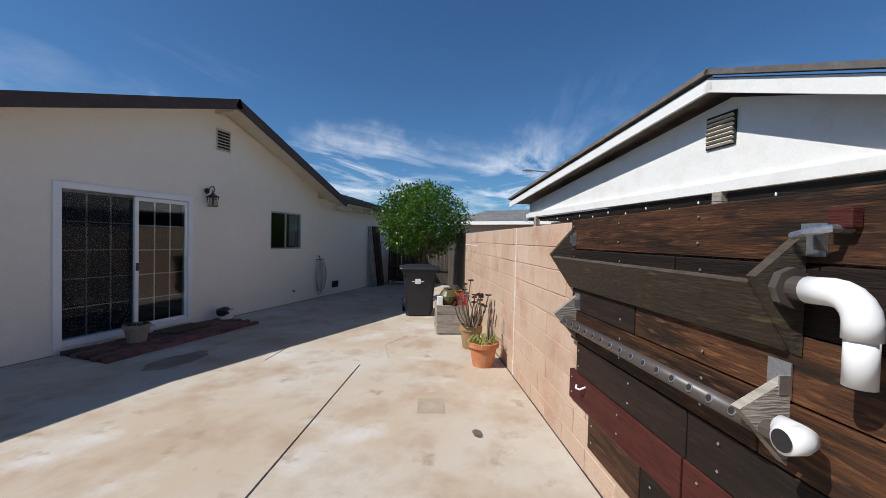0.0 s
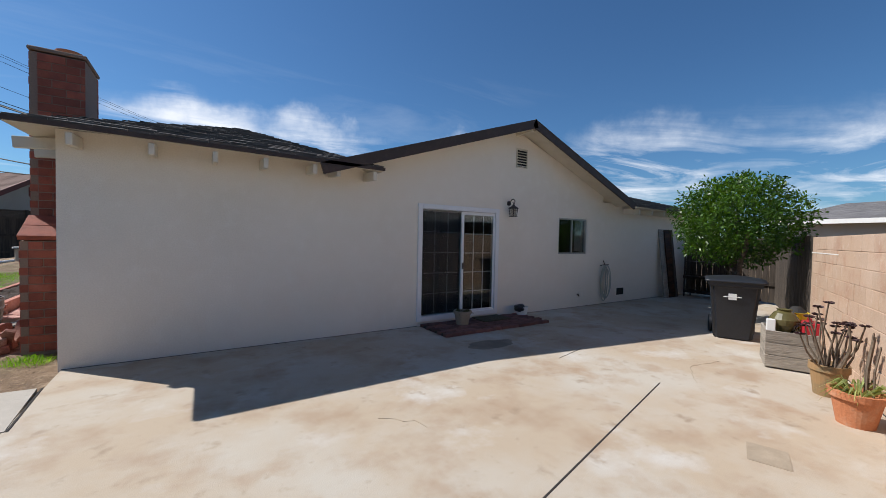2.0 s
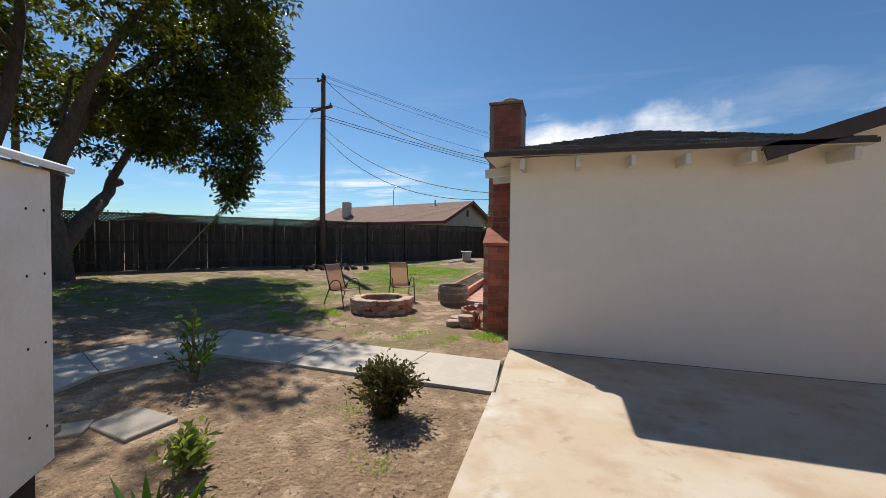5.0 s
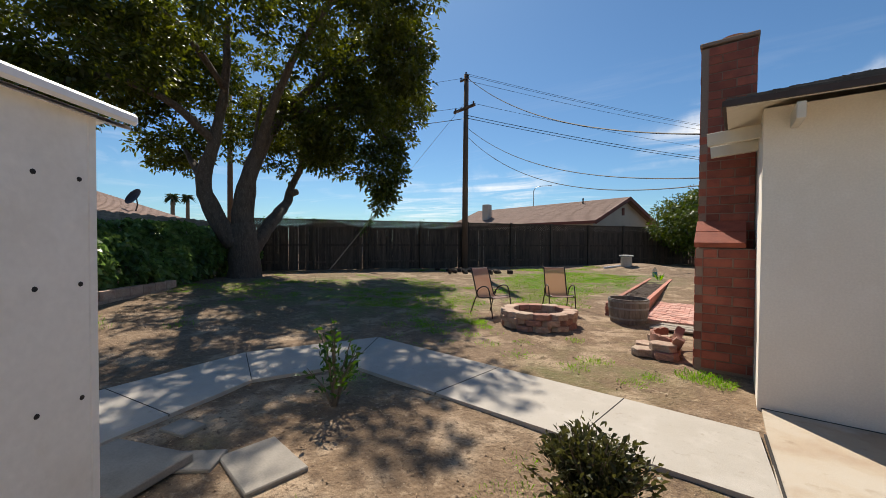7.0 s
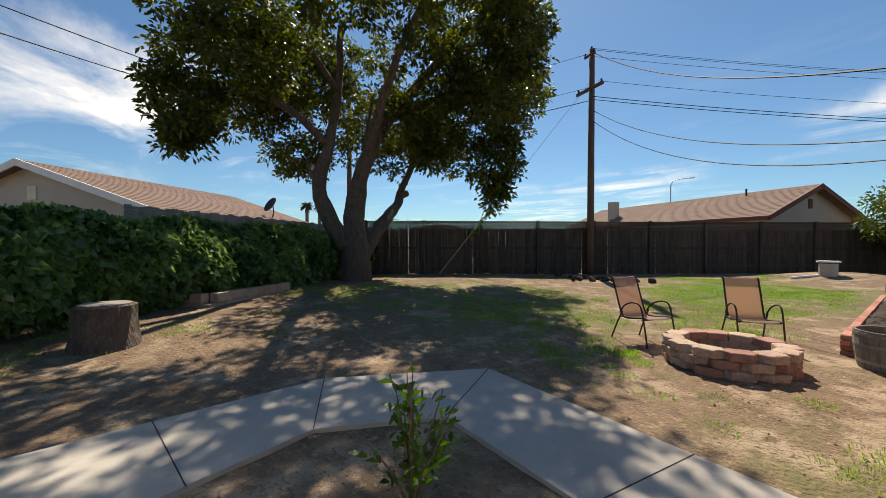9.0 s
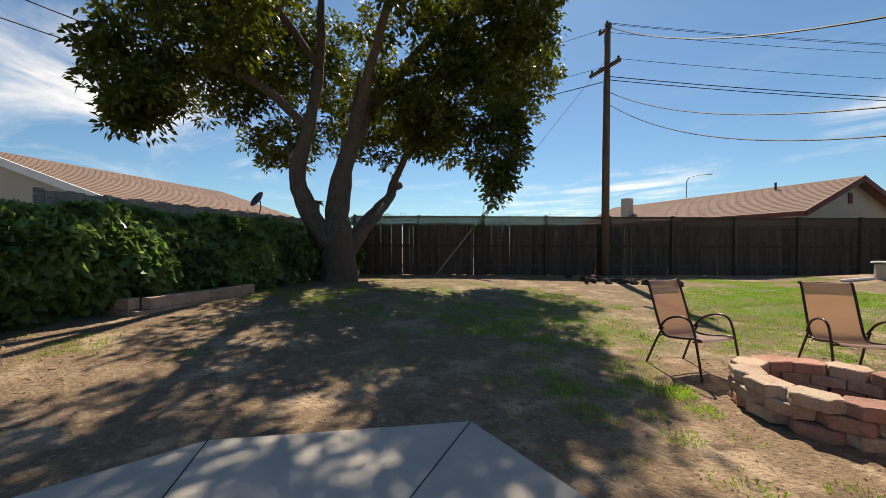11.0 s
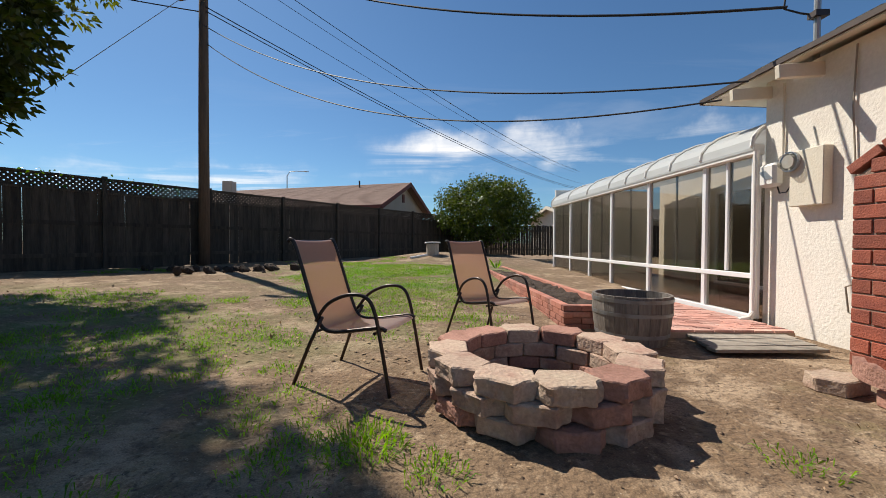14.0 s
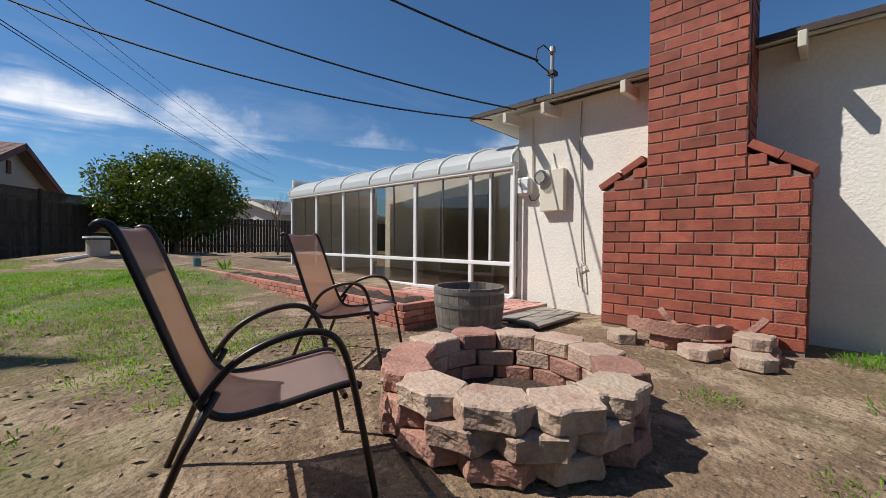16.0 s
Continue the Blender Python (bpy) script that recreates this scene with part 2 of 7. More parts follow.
def wall_pose(s, z=0.0, off=0.0):
    """A pose on the block wall's face: x along the wall, y out of it towards the house."""
    return pose(3.02 + 0.924 * s - 0.382 * off, 0.382 * s + 0.924 * off, z, 0, 0, 22.46)
# ---- materials ----
def grow(m, green, spots):
    """Thin grass cover on a ground material: patchy green round a few spots (centre, reach, strength)."""
    n, l = m.node_tree.nodes, m.node_tree.links
    b = n["Principled BSDF"]
    src = b.inputs["Base Color"].links[0].from_socket
    geo = n.new("ShaderNodeNewGeometry")
    tot = None
    for c, reach, k in spots:
        d = n.new("ShaderNodeVectorMath"); d.operation = "DISTANCE"; d.inputs[1].default_value = c
        l.new(geo.outputs["Position"], d.inputs[0])
        r = n.new("ShaderNodeMapRange"); r.interpolation_type = "SMOOTHSTEP"
        r.inputs["From Min"].default_value, r.inputs["From Max"].default_value, r.inputs["To Min"].default_value, r.inputs["To Max"].default_value = reach * 0.3, reach, k, 0.0
        l.new(d.outputs["Value"], r.inputs["Value"])
        if tot is None:
            tot = r.outputs[0]
        else:
            a = n.new("ShaderNodeMath"); a.operation = "MAXIMUM"; l.new(tot, a.inputs[0]); l.new(r.outputs[0], a.inputs[1]); tot = a.outputs[0]
    t = n.new("ShaderNodeTexNoise"); t.inputs["Scale"].default_value, t.inputs["Detail"].default_value, t.inputs["Roughness"].default_value = 1.1, 8, 0.68
    l.new(geo.outputs["Position"], t.inputs["Vector"])
    q = n.new("ShaderNodeMapRange"); q.inputs["From Min"].default_value, q.inputs["From Max"].default_value = 0.42, 0.62
    l.new(t.outputs["Fac"], q.inputs["Value"])
    f = n.new("ShaderNodeMath"); f.operation = "MULTIPLY"; f.use_clamp = True; l.new(tot, f.inputs[0]); l.new(q.outputs[0], f.inputs[1])
    x = n.new("ShaderNodeMix"); x.data_type = "RGBA"; x.inputs["B"].default_value = (*green, 1)
    l.new(f.outputs[0], x.inputs["Factor"]); l.new(src, x.inputs["A"]); l.new(x.outputs["Result"], b.inputs["Base Color"])


M_STUCCO = mat("stucco", (0.86, 0.795, 0.69), 0.9, vary=[(0.6, (0.82, 0.75, 0.635), 0.4, 0.7), (5, (0.88, 0.82, 0.72), 0.5, 0.8)], fine=(60, 0.05), bump=(90, 0.004))
M_STUCCO_ROUGH = mat("rough_stucco", (0.82, 0.775, 0.69), 0.95, vary=(1.2, (0.74, 0.68, 0.59), 0.45, 0.75), fine=(30, 0.06), bump=(38, 0.006))
M_WHITE = mat("white_paint", (0.8, 0.78, 0.73), 0.6, vary=(3, (0.7, 0.67, 0.6), 0.5, 0.8), fine=(40, 0.04), bump=(30, 0.002))
M_VINYL = mat("white_vinyl", (0.82, 0.82, 0.82), 0.35)
M_CREAM = mat("cream_paint", (0.7, 0.64, 0.52), 0.75, vary=(4, (0.6, 0.53, 0.42), 0.5, 0.8), bump=(40, 0.003))
# fascia brown; also painted shade on the neighbour's porch wall
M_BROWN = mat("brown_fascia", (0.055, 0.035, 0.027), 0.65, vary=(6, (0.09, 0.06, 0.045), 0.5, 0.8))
M_SHINGLE = mat("asphalt_shingle", (0.12, 0.103, 0.09), 0.95, vary=(5, (0.19, 0.165, 0.145), 0.45, 0.7), fine=(150, 0.25), bump=(200, 0.003), piece=0.25)
M_SHINGLE_TAN = mat("tan_shingle", (0.225, 0.145, 0.112), 0.95, vary=(2, (0.19, 0.122, 0.095), 0.4, 0.7), fine=(30, 0.15), piece=0.06)
M_SHINGLE_GREY = mat("grey_shingle", (0.2, 0.19, 0.185), 0.95, vary=(2, (0.15, 0.14, 0.14), 0.4, 0.7), fine=(30, 0.15), piece=0.12)
M_CONCRETE = mat("patio_concrete", (0.46, 0.37, 0.27), 0.85, vary=[(0.55, (0.5, 0.45, 0.375), 0.42, 0.6), (1.6, (0.39, 0.285, 0.195), 0.48, 0.68), (0.9, (0.57, 0.54, 0.49), 0.56, 0.7), (3.5, (0.3, 0.22, 0.15), 0.6, 0.76), (11, (0.36, 0.28, 0.2), 0.62, 0.8)], fine=(120, 0.09), bump=(150, 0.002))
M_PATH = mat("walk_concrete", (0.44, 0.4, 0.345), 0.85, vary=[(1.2, (0.4, 0.36, 0.305), 0.45, 0.7), (4, (0.5, 0.46, 0.405), 0.5, 0.8), (14, (0.34, 0.3, 0.25), 0.6, 0.75)], fine=(140, 0.08), bump=(160, 0.002))
M_DIRT = mat("dry_earth", (0.21, 0.14, 0.085), 0.98, vary=[(0.45, (0.19, 0.122, 0.07), 0.45, 0.62), (1.5, (0.37, 0.27, 0.178), 0.5, 0.6), (0.8, (0.18, 0.15, 0.07), 0.57, 0.72), (4.5, (0.15, 0.097, 0.058), 0.5, 0.64), (14, (0.33, 0.24, 0.155), 0.56, 0.68), (24, (0.11, 0.07, 0.042), 0.54, 0.68), (55, (0.5, 0.4, 0.29), 0.64, 0.74), (80, (0.07, 0.045, 0.03), 0.62, 0.74)], fine=(130, 0.35), bump=(26, 0.03))
grow(M_DIRT, (0.1, 0.15, 0.026), [((-6.7, 15.6, 0), 4.3, 1.3), ((-10.5, 8.8, 0), 5.0, 0.75), ((-7.4, 10.5, 0), 2.6, 0.5), ((-3.4, 6.4, 0), 1.3, 0.45)])
M_BRICK = mat("chimney_brick", (0.34, 0.088, 0.05), 0.8, vary=[(7, (0.22, 0.056, 0.036), 0.4, 0.7), (3, (0.4, 0.13, 0.08), 0.55, 0.75)], fine=(90, 0.12), bump=(70, 0.006), piece=0.28)
M_MORTAR = mat("mortar", (0.27, 0.185, 0.14), 0.95, fine=(80, 0.15), bump=(60, 0.008))
M_BLOCK = mat("slump_block", (0.5, 0.35, 0.245), 0.92, vary=[(1.2, (0.54, 0.4, 0.3), 0.45, 0.7), (2.6, (0.45, 0.27, 0.18), 0.5, 0.72), (9, (0.57, 0.44, 0.34), 0.58, 0.78)], fine=(70, 0.08), bump=(60, 0.008), piece=0.06)
M_BLOCK_JOINT = mat("block_joint", (0.46, 0.33, 0.235), 0.95, fine=(60, 0.1), bump=(50, 0.006))
M_STONE = mat("fire_pit_stone", (0.44, 0.32, 0.24), 0.93, vary=[(6, (0.34, 0.2, 0.15), 0.45, 0.7), (2.5, (0.48, 0.38, 0.28), 0.5, 0.7)], fine=(50, 0.18), bump=(45, 0.012), piece=0.14)
M_STONE_RED = mat("red_pit_stone", (0.38, 0.2, 0.15), 0.93, vary=[(6, (0.28, 0.14, 0.1), 0.45, 0.7)], fine=(50, 0.18), bump=(45, 0.012), piece=0.14)
M_FENCE = mat("weathered_fence_wood", (0.082, 0.063, 0.048), 0.95, vary=(3, (0.04, 0.031, 0.024), 0.4, 0.7), fine=(14, 0.2), bump=(20, 0.01), piece=0.25, stretch=(4, 4, 0.4))
M_POLE = mat("pole_wood", (0.17, 0.11, 0.075), 0.95, vary=(3, (0.1, 0.065, 0.045), 0.4, 0.7), fine=(20, 0.2), bump=(20, 0.01), stretch=(5, 5, 0.3))
M_BARK = mat("bark", (0.12, 0.09, 0.07), 0.95, vary=[(5, (0.07, 0.05, 0.038), 0.4, 0.7), (16, (0.17, 0.135, 0.105), 0.55, 0.7)], fine=(40, 0.3), bump=(16, 0.05), stretch=(1.6, 1.6, 0.7))
M_GLASS = mat("window_glass", (0.02, 0.022, 0.022), 0.03, spec=0.6)
# near-black; also painted shade inside vents, pipe ends and the porch
M_DARK = mat("near_black_and_shade", (0.02, 0.018, 0.016), 0.8)


def pane_glass(name, tint, rough=0.02):
    """Thin window glass: clear through, with a mirror share that grows at a slant."""
    m = bpy.data.materials.new(name)
    m.use_nodes = True
    n, l = m.node_tree.nodes, m.node_tree.links
    n.clear()
    o = n.new("ShaderNodeOutputMaterial")
    tr = n.new("ShaderNodeBsdfTransparent"); tr.inputs["Color"].default_value = (*tint, 1)
    gl = n.new("ShaderNodeBsdfGlossy"); gl.inputs["Roughness"].default_value = rough; gl.inputs["Color"].default_value = (0.95, 0.97, 1, 1)
    lw = n.new("ShaderNodeLayerWeight"); lw.inputs["Blend"].default_value = 0.5
    pw = n.new("ShaderNodeMath"); pw.operation, pw.inputs[1].default_value = "POWER", 3.0
    l.new(lw.outputs["Facing"], pw.inputs[0])
    fr = n.new("ShaderNodeMath"); fr.operation, fr.inputs[1].default_value, fr.inputs[2].default_value = "MULTIPLY_ADD", 0.38, 0.04
    l.new(pw.outputs[0], fr.inputs[0])
    mx = n.new("ShaderNodeMixShader")
    l.new(fr.outputs[0], mx.inputs[0]); l.new(tr.outputs[0], mx.inputs[1]); l.new(gl.outputs[0], mx.inputs[2]); l.new(mx.outputs[0], o.inputs["Surface"])
    return m


def leaf_mat(name, color, color2, rough=0.45, trans=0.35):
    m = mat(name, color, rough, vary=(1.3, color2, 0.4, 0.65), fine=(9, 0.25), piece=0.35, spec=0.45)
    n, l = m.node_tree.nodes, m.node_tree.links
    b, o = n["Principled BSDF"], n["Material Output"]
    t = n.new("ShaderNodeBsdfTranslucent")
    src = b.inputs["Base Color"].links[0].from_socket
    hs = n.new("ShaderNodeHueSaturation"); hs.inputs["Value"].default_value = 1.6; hs.inputs["Hue"].default_value = 0.485; hs.inputs["Saturation"].default_value = 1.15
    l.new(src, hs.inputs["Color"]); l.new(hs.outputs[0], t.inputs["Color"])
    x = n.new("ShaderNodeMixShader"); x.inputs[0].default_value = trans
    l.new(b.outputs[0], x.inputs[1]); l.new(t.outputs[0], x.inputs[2]); l.new(x.outputs[0], o.inputs["Surface"])
    return m


def milky(name):
    """Milky translucent sheet."""
    m = mat(name, (0.74, 0.77, 0.77), 0.35, vary=(2, (0.66, 0.68, 0.66), 0.5, 0.8))
    n, l = m.node_tree.nodes, m.node_tree.links
    b, o = n["Principled BSDF"], n["Material Output"]
    t = n.new("ShaderNodeBsdfTranslucent"); t.inputs["Color"].default_value = (0.8, 0.8, 0.78, 1)
    x = n.new("ShaderNodeMixShader"); x.inputs[0].default_value = 0.5
    l.new(b.outputs[0], x.inputs[1]); l.new(t.outputs[0], x.inputs[2]); l.new(x.outputs[0], o.inputs["Surface"])
    return m


def screen_mesh(name):
    """Fine dark insect screen: half open, half dark thread."""
    m = mat(name, (0.022, 0.022, 0.023), 0.8)
    n, l = m.node_tree.nodes, m.node_tree.links
    x = n.new("ShaderNodeMixShader"); x.inputs[0].default_value = 0.68
    l.new(n["Principled BSDF"].outputs[0], x.inputs[1]); l.new(n.new("ShaderNodeBsdfTransparent").outputs[0], x.inputs[2]); l.new(x.outputs[0], n["Material Output"].inputs["Surface"])
    return m


M_SCREEN = screen_mesh("grey_screen_mesh")
M_PANE = pane_glass("clear_pane", (0.72, 0.75, 0.74))
M_PANE_SMOKE = pane_glass("smoked_pane", (0.7, 0.68, 0.64))
M_ACRYL = milky("white_acrylic")
M_ALU = mat("aluminium", (0.42, 0.42, 0.4), 0.4, metal=0.7)
M_IRON = mat("dark_bronze_iron", (0.045, 0.03, 0.025), 0.5, metal=0.3, fine=(60, 0.2))
# plaster darkened in colour to stand for unlit rooms
M_PLASTER_IN = mat("shade_dark_plaster", (0.2, 0.18, 0.15), 0.9, fine=(20, 0.04))
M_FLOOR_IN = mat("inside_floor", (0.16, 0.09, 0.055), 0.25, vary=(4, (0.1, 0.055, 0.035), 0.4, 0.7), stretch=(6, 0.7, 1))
M_CURTAIN = mat("grey_blind", (0.33, 0.32, 0.31), 0.85)
M_PADBRICK = mat("worn_red_brick", (0.19, 0.085, 0.07), 0.9, vary=(6, (0.13, 0.06, 0.05), 0.4, 0.7), fine=(60, 0.15), bump=(50, 0.006), piece=0.3)
M_PATIOBRICK = mat("pink_patio_brick", (0.5, 0.25, 0.2), 0.9, vary=(3, (0.6, 0.38, 0.32), 0.45, 0.7), fine=(60, 0.12), bump=(50, 0.004), piece=0.2)
M_BEDBRICK = mat("red_bed_brick", (0.42, 0.17, 0.12), 0.88, vary=(5, (0.5, 0.26, 0.2), 0.5, 0.75), fine=(60, 0.15), bump=(50, 0.006), piece=0.25)
M_TERRA = mat("terracotta", (0.5, 0.19, 0.085), 0.85, vary=(7, (0.56, 0.3, 0.18), 0.5, 0.75), fine=(50, 0.1), bump=(50, 0.003))
M_CLAYPALE = mat("pale_clay", (0.3, 0.255, 0.2), 0.9, fine=(40, 0.12))
M_BLACKPLASTIC = mat("black_plastic", (0.018, 0.02, 0.026), 0.45, fine=(30, 0.15))
M_WHITEPLASTIC = mat("white_pvc", (0.82, 0.82, 0.8), 0.35, vary=(9, (0.72, 0.71, 0.67), 0.6, 0.8))
M_HOSE = mat("grey_green_hose", (0.42, 0.44, 0.38), 0.55)
M_MAT = mat("coir_mat", (0.11, 0.08, 0.045), 0.98, fine=(120, 0.4), bump=(150, 0.01))
M_GREYWOOD = mat("grey_weathered_wood", (0.34, 0.3, 0.25), 0.92, vary=(3, (0.22, 0.19, 0.155), 0.4, 0.7), fine=(18, 0.25), bump=(25, 0.008), piece=0.15, stretch=(0.6, 0.6, 6))
M_BARRELWOOD = mat("barrel_stave", (0.21, 0.185, 0.16), 0.9, vary=(4, (0.13, 0.11, 0.095), 0.4, 0.7), fine=(20, 0.2), bump=(25, 0.006), piece=0.15, stretch=(5, 5, 0.5))
M_STEELBAND = mat("zinc_band", (0.25, 0.26, 0.27), 0.5, metal=0.6, vary=(9, (0.16, 0.13, 0.11), 0.5, 0.8))
M_SOIL = mat("dark_soil", (0.06, 0.04, 0.028), 0.98, fine=(40, 0.4), bump=(30, 0.04))
M_PLANK = mat("stained_plank", (0.075, 0.03, 0.012), 0.7, spec=0.3, vary=[(2.5, (0.018, 0.009, 0.005), 0.42, 0.62), (9, (0.17, 0.075, 0.027), 0.54, 0.72), (22, (0.014, 0.008, 0.005), 0.58, 0.72)], fine=(14, 0.3), bump=(20, 0.004), piece=0.35, stretch=(0.7, 0.7, 7))
M_PLANK_DARK = mat("dark_plank", (0.0125, 0.008, 0.006), 0.75, spec=0.25, vary=[(3, (0.024, 0.013, 0.009), 0.4, 0.65), (8, (0.05, 0.024, 0.012), 0.6, 0.75)], fine=(14, 0.3), bump=(20, 0.004), piece=0.3, stretch=(0.7, 0.7, 7))
M_PLANK_RED = mat("red_stained_plank", (0.055, 0.011, 0.008), 0.75, spec=0.25, vary=(3, (0.08, 0.02, 0.014), 0.4, 0.7), fine=(14, 0.3), bump=(20, 0.004), stretch=(0.7, 0.7, 7))
M_TROUGH = mat("mossy_grey_board", (0.06, 0.046, 0.031), 0.75, spec=0.3, vary=[(3, (0.07, 0.055, 0.04), 0.4, 0.7), (5, (0.18, 0.15, 0.07), 0.6, 0.8)], fine=(16, 0.3), bump=(20, 0.004), stretch=(1, 1, 5))
M_PIPEGREY = mat("brown_painted_pipe", (0.075, 0.06, 0.052), 0.4, vary=(9, (0.1, 0.085, 0.075), 0.5, 0.8))
M_GALV = mat("galvanised_steel", (0.5, 0.52, 0.55), 0.4, metal=0.9, fine=(80, 0.2))
M_RED = mat("red_plastic", (0.42, 0.02, 0.03), 0.4)
M_YELLOW = mat("yellow_plastic", (0.75, 0.55, 0.02), 0.4)
M_OLIVE = mat("olive_glaze", (0.1, 0.085, 0.03), 0.25, vary=(8, (0.16, 0.14, 0.06), 0.5, 0.75))
M_STEM = mat("dry_stem", (0.16, 0.12, 0.085), 0.9, fine=(30, 0.3))
M_ROSETTE = mat("dark_rosette", (0.05, 0.02, 0.022), 0.6, piece=0.3)
M_LEAF_BRIGHT = leaf_mat("bright_leaf", (0.07, 0.15, 0.016), (0.034, 0.085, 0.01), 0.38, 0.32)
M_LEAF_TREE = leaf_mat("big_tree_leaf", (0.075, 0.09, 0.014), (0.038, 0.054, 0.01), 0.38, 0.5)
M_LEAF_IVY = leaf_mat("ivy_leaf", (0.16, 0.26, 0.085), (0.05, 0.1, 0.028), 0.2, 0.42)
M_LEAF_CITRUS = leaf_mat("citrus_leaf", (0.05, 0.085, 0.012), (0.08, 0.105, 0.015), 0.35, 0.35)
M_LEAF_PINE = leaf_mat("far_pine_needles", (0.03, 0.05, 0.02), (0.02, 0.035, 0.015), 0.7, 0.2)
M_GRASS = leaf_mat("grass_blade", (0.12, 0.29, 0.025), (0.17, 0.29, 0.05), 0.55, 0.5)
M_STRIPE = leaf_mat("striped_leaf", (0.32, 0.36, 0.13), (0.14, 0.2, 0.045), 0.4, 0.35)
M_LITTER = mat("dead_leaf", (0.28, 0.19, 0.11), 0.9, piece=0.5)
M_CHAIRFRAME = mat("bronze_tube", (0.05, 0.035, 0.028), 0.35, metal=0.5, fine=(60, 0.15))
M_WIRE = mat("black_cable", (0.012, 0.012, 0.013), 0.6)
M_REDTRIM = mat("red_brown_trim", (0.16, 0.045, 0.032), 0.7)
M_FARWALL = mat("far_beige_wall", (0.5, 0.45, 0.38), 0.9, vary=(1, (0.45, 0.4, 0.33), 0.4, 0.7))
M_PINKCONC = mat("pale_pink_paver", (0.4, 0.29, 0.235), 0.9, vary=(4, (0.45, 0.36, 0.3), 0.4, 0.7), fine=(50, 0.15), bump=(50, 0.01), piece=0.15)
# darker than the walkway: shade on the loose slabs is put into the colour
M_SHADESLAB = mat("shade_toned_concrete", (0.3, 0.27, 0.23), 0.9, vary=(3, (0.22, 0.195, 0.165), 0.4, 0.7), fine=(80, 0.12))
M_OCHRE = mat("ochre_clay", (0.33, 0.2, 0.09), 0.85, vary=(6, (0.16, 0.15, 0.09), 0.45, 0.7))
M_LEAF_OLIVE = leaf_mat("olive_leaf", (0.085, 0.085, 0.024), (0.035, 0.04, 0.014), 0.45, 0.3)
# ---- ground ----
def ground_sheet():
    xs = sorted(set([-600, -250, -120, -70, -45, -32] + [round(-26 + 0.25 * i, 3) for i in range(106)] + [2, 6, 12, 20, 40, 90, 200, 600]))
    ys = sorted(set([-600, -200, -80, -40, -20, -12, -8] + [round(-6 + 0.25 * i, 3) for i in range(137)] + [32, 40, 60, 100, 220, 600]))
    vs, fs = [], []
    for y in ys:
        for x in xs:
            z = ground_z(x, y)
            if -26 < x < -1.9 and -6 < y < 28:
                z += 0.02 * noise.noise((x * 0.8, y * 0.8, 0)) + 0.014 * noise.noise((x * 2.6, y * 2.6, 3))
            vs.append((x, y, min(z, -0.03) if x > -1.95 else z))
    w = len(xs)
    for j in range(len(ys) - 1):
        for i in range(w - 1):
            fs.append((j * w + i, j * w + i + 1, (j + 1) * w + i + 1, (j + 1) * w + i))
    me = bpy.data.meshes.new("ground")
    me.from_pydata(vs, [], fs)
    me.materials.append(M_DIRT)
    for p in me.polygons:
        p.use_smooth = True
    return tagged(new("ground", me), "dry brown bare earth of the back yard", "ground", kind="structure")


ground = ground_sheet()


def slab(name, poly, top, thick, material, label, category):
    bm = prism(bmesh.new(), poly, thick, Matrix.Translation((0, 0, top - thick)))
    ob = part(name, bm, material)
    return tagged(ob, label, category, kind="structure")


slab("pavement", [(-1.72, 1.0), (-1.5, -6), (14, -6), (14, 6.3), (-1.8, 6.3)], 0.0, 0.12, M_CONCRETE, "stained beige concrete patio slab", "patio")
slab("walkway", [(-1.84, 5.58), (-6.5, 5.75), (-7.3, 4.05), (-6.9, 1.0), (-5.9, -4), (-4.9, -4), (-5.65, 1.9), (-6.2, 3.6), (-5.78, 4.6), (-1.76, 4.53)], 0.006, 0.12, M_PATH, "grey concrete garden walkway", "path")

# ---- house shell ----
WY = 6.2
T = 0.2
tagged(part("wall_south", boxes(((-1.83, WY, -0.1), (2.92, WY + T, 2.78)), ((2.92, WY, 2.2), (4.76, WY + T, 2.78)), ((2.92, WY, -0.1), (4.76, WY + T, 0.11)), ((4.76, WY, -0.1), (6.64, WY + T, 2.78)),
    ((6.64, WY, -0.1), (7.66, WY + T, 1.3)), ((6.64, WY, 2.15), (7.66, WY + T, 2.78)), ((7.66, WY, -0.1), (8.3, WY + T, 2.78)), ((8.3, WY, -0.1), (13.4, WY + T, 2.62))), M_STUCCO), "smooth cream stucco wall of the house, in shade", "wall", kind="structure")
XZ = Matrix(((1, 0, 0, 0), (0, 0, -1, WY + T), (0, 1, 0, 0), (0, 0, 0, 1)))
gable = prism(bmesh.new(), [(1.55, 2.78), (8.3, 2.78), (5.27, 3.93)], T, XZ)
tagged(part("wall_gable", gable, M_STUCCO), "smooth cream stucco gable end of the house", "wall", kind="structure")
tagged(part("wall_west", boxes(((-1.83, WY + T, -0.15), (-1.63, 10.4, 2.8))), M_STUCCO_ROUGH), "sunlit cream wall of rough troweled stucco", "wall", kind="structure")
tagged(part("wall_north", boxes(((-1.63, 10.2, -0.1), (0.9, 10.4, 2.8)), ((0.9, 10.2, -0.1), (1.1, 17.4, 2.8)), ((1.1, 17.2, -0.1), (13.4, 17.4, 2.8)), ((13.2, 6.4, -0.1), (13.4, 17.2, 2.8))), M_STUCCO), "cream stucco walls closing the house", "wall", kind="structure")
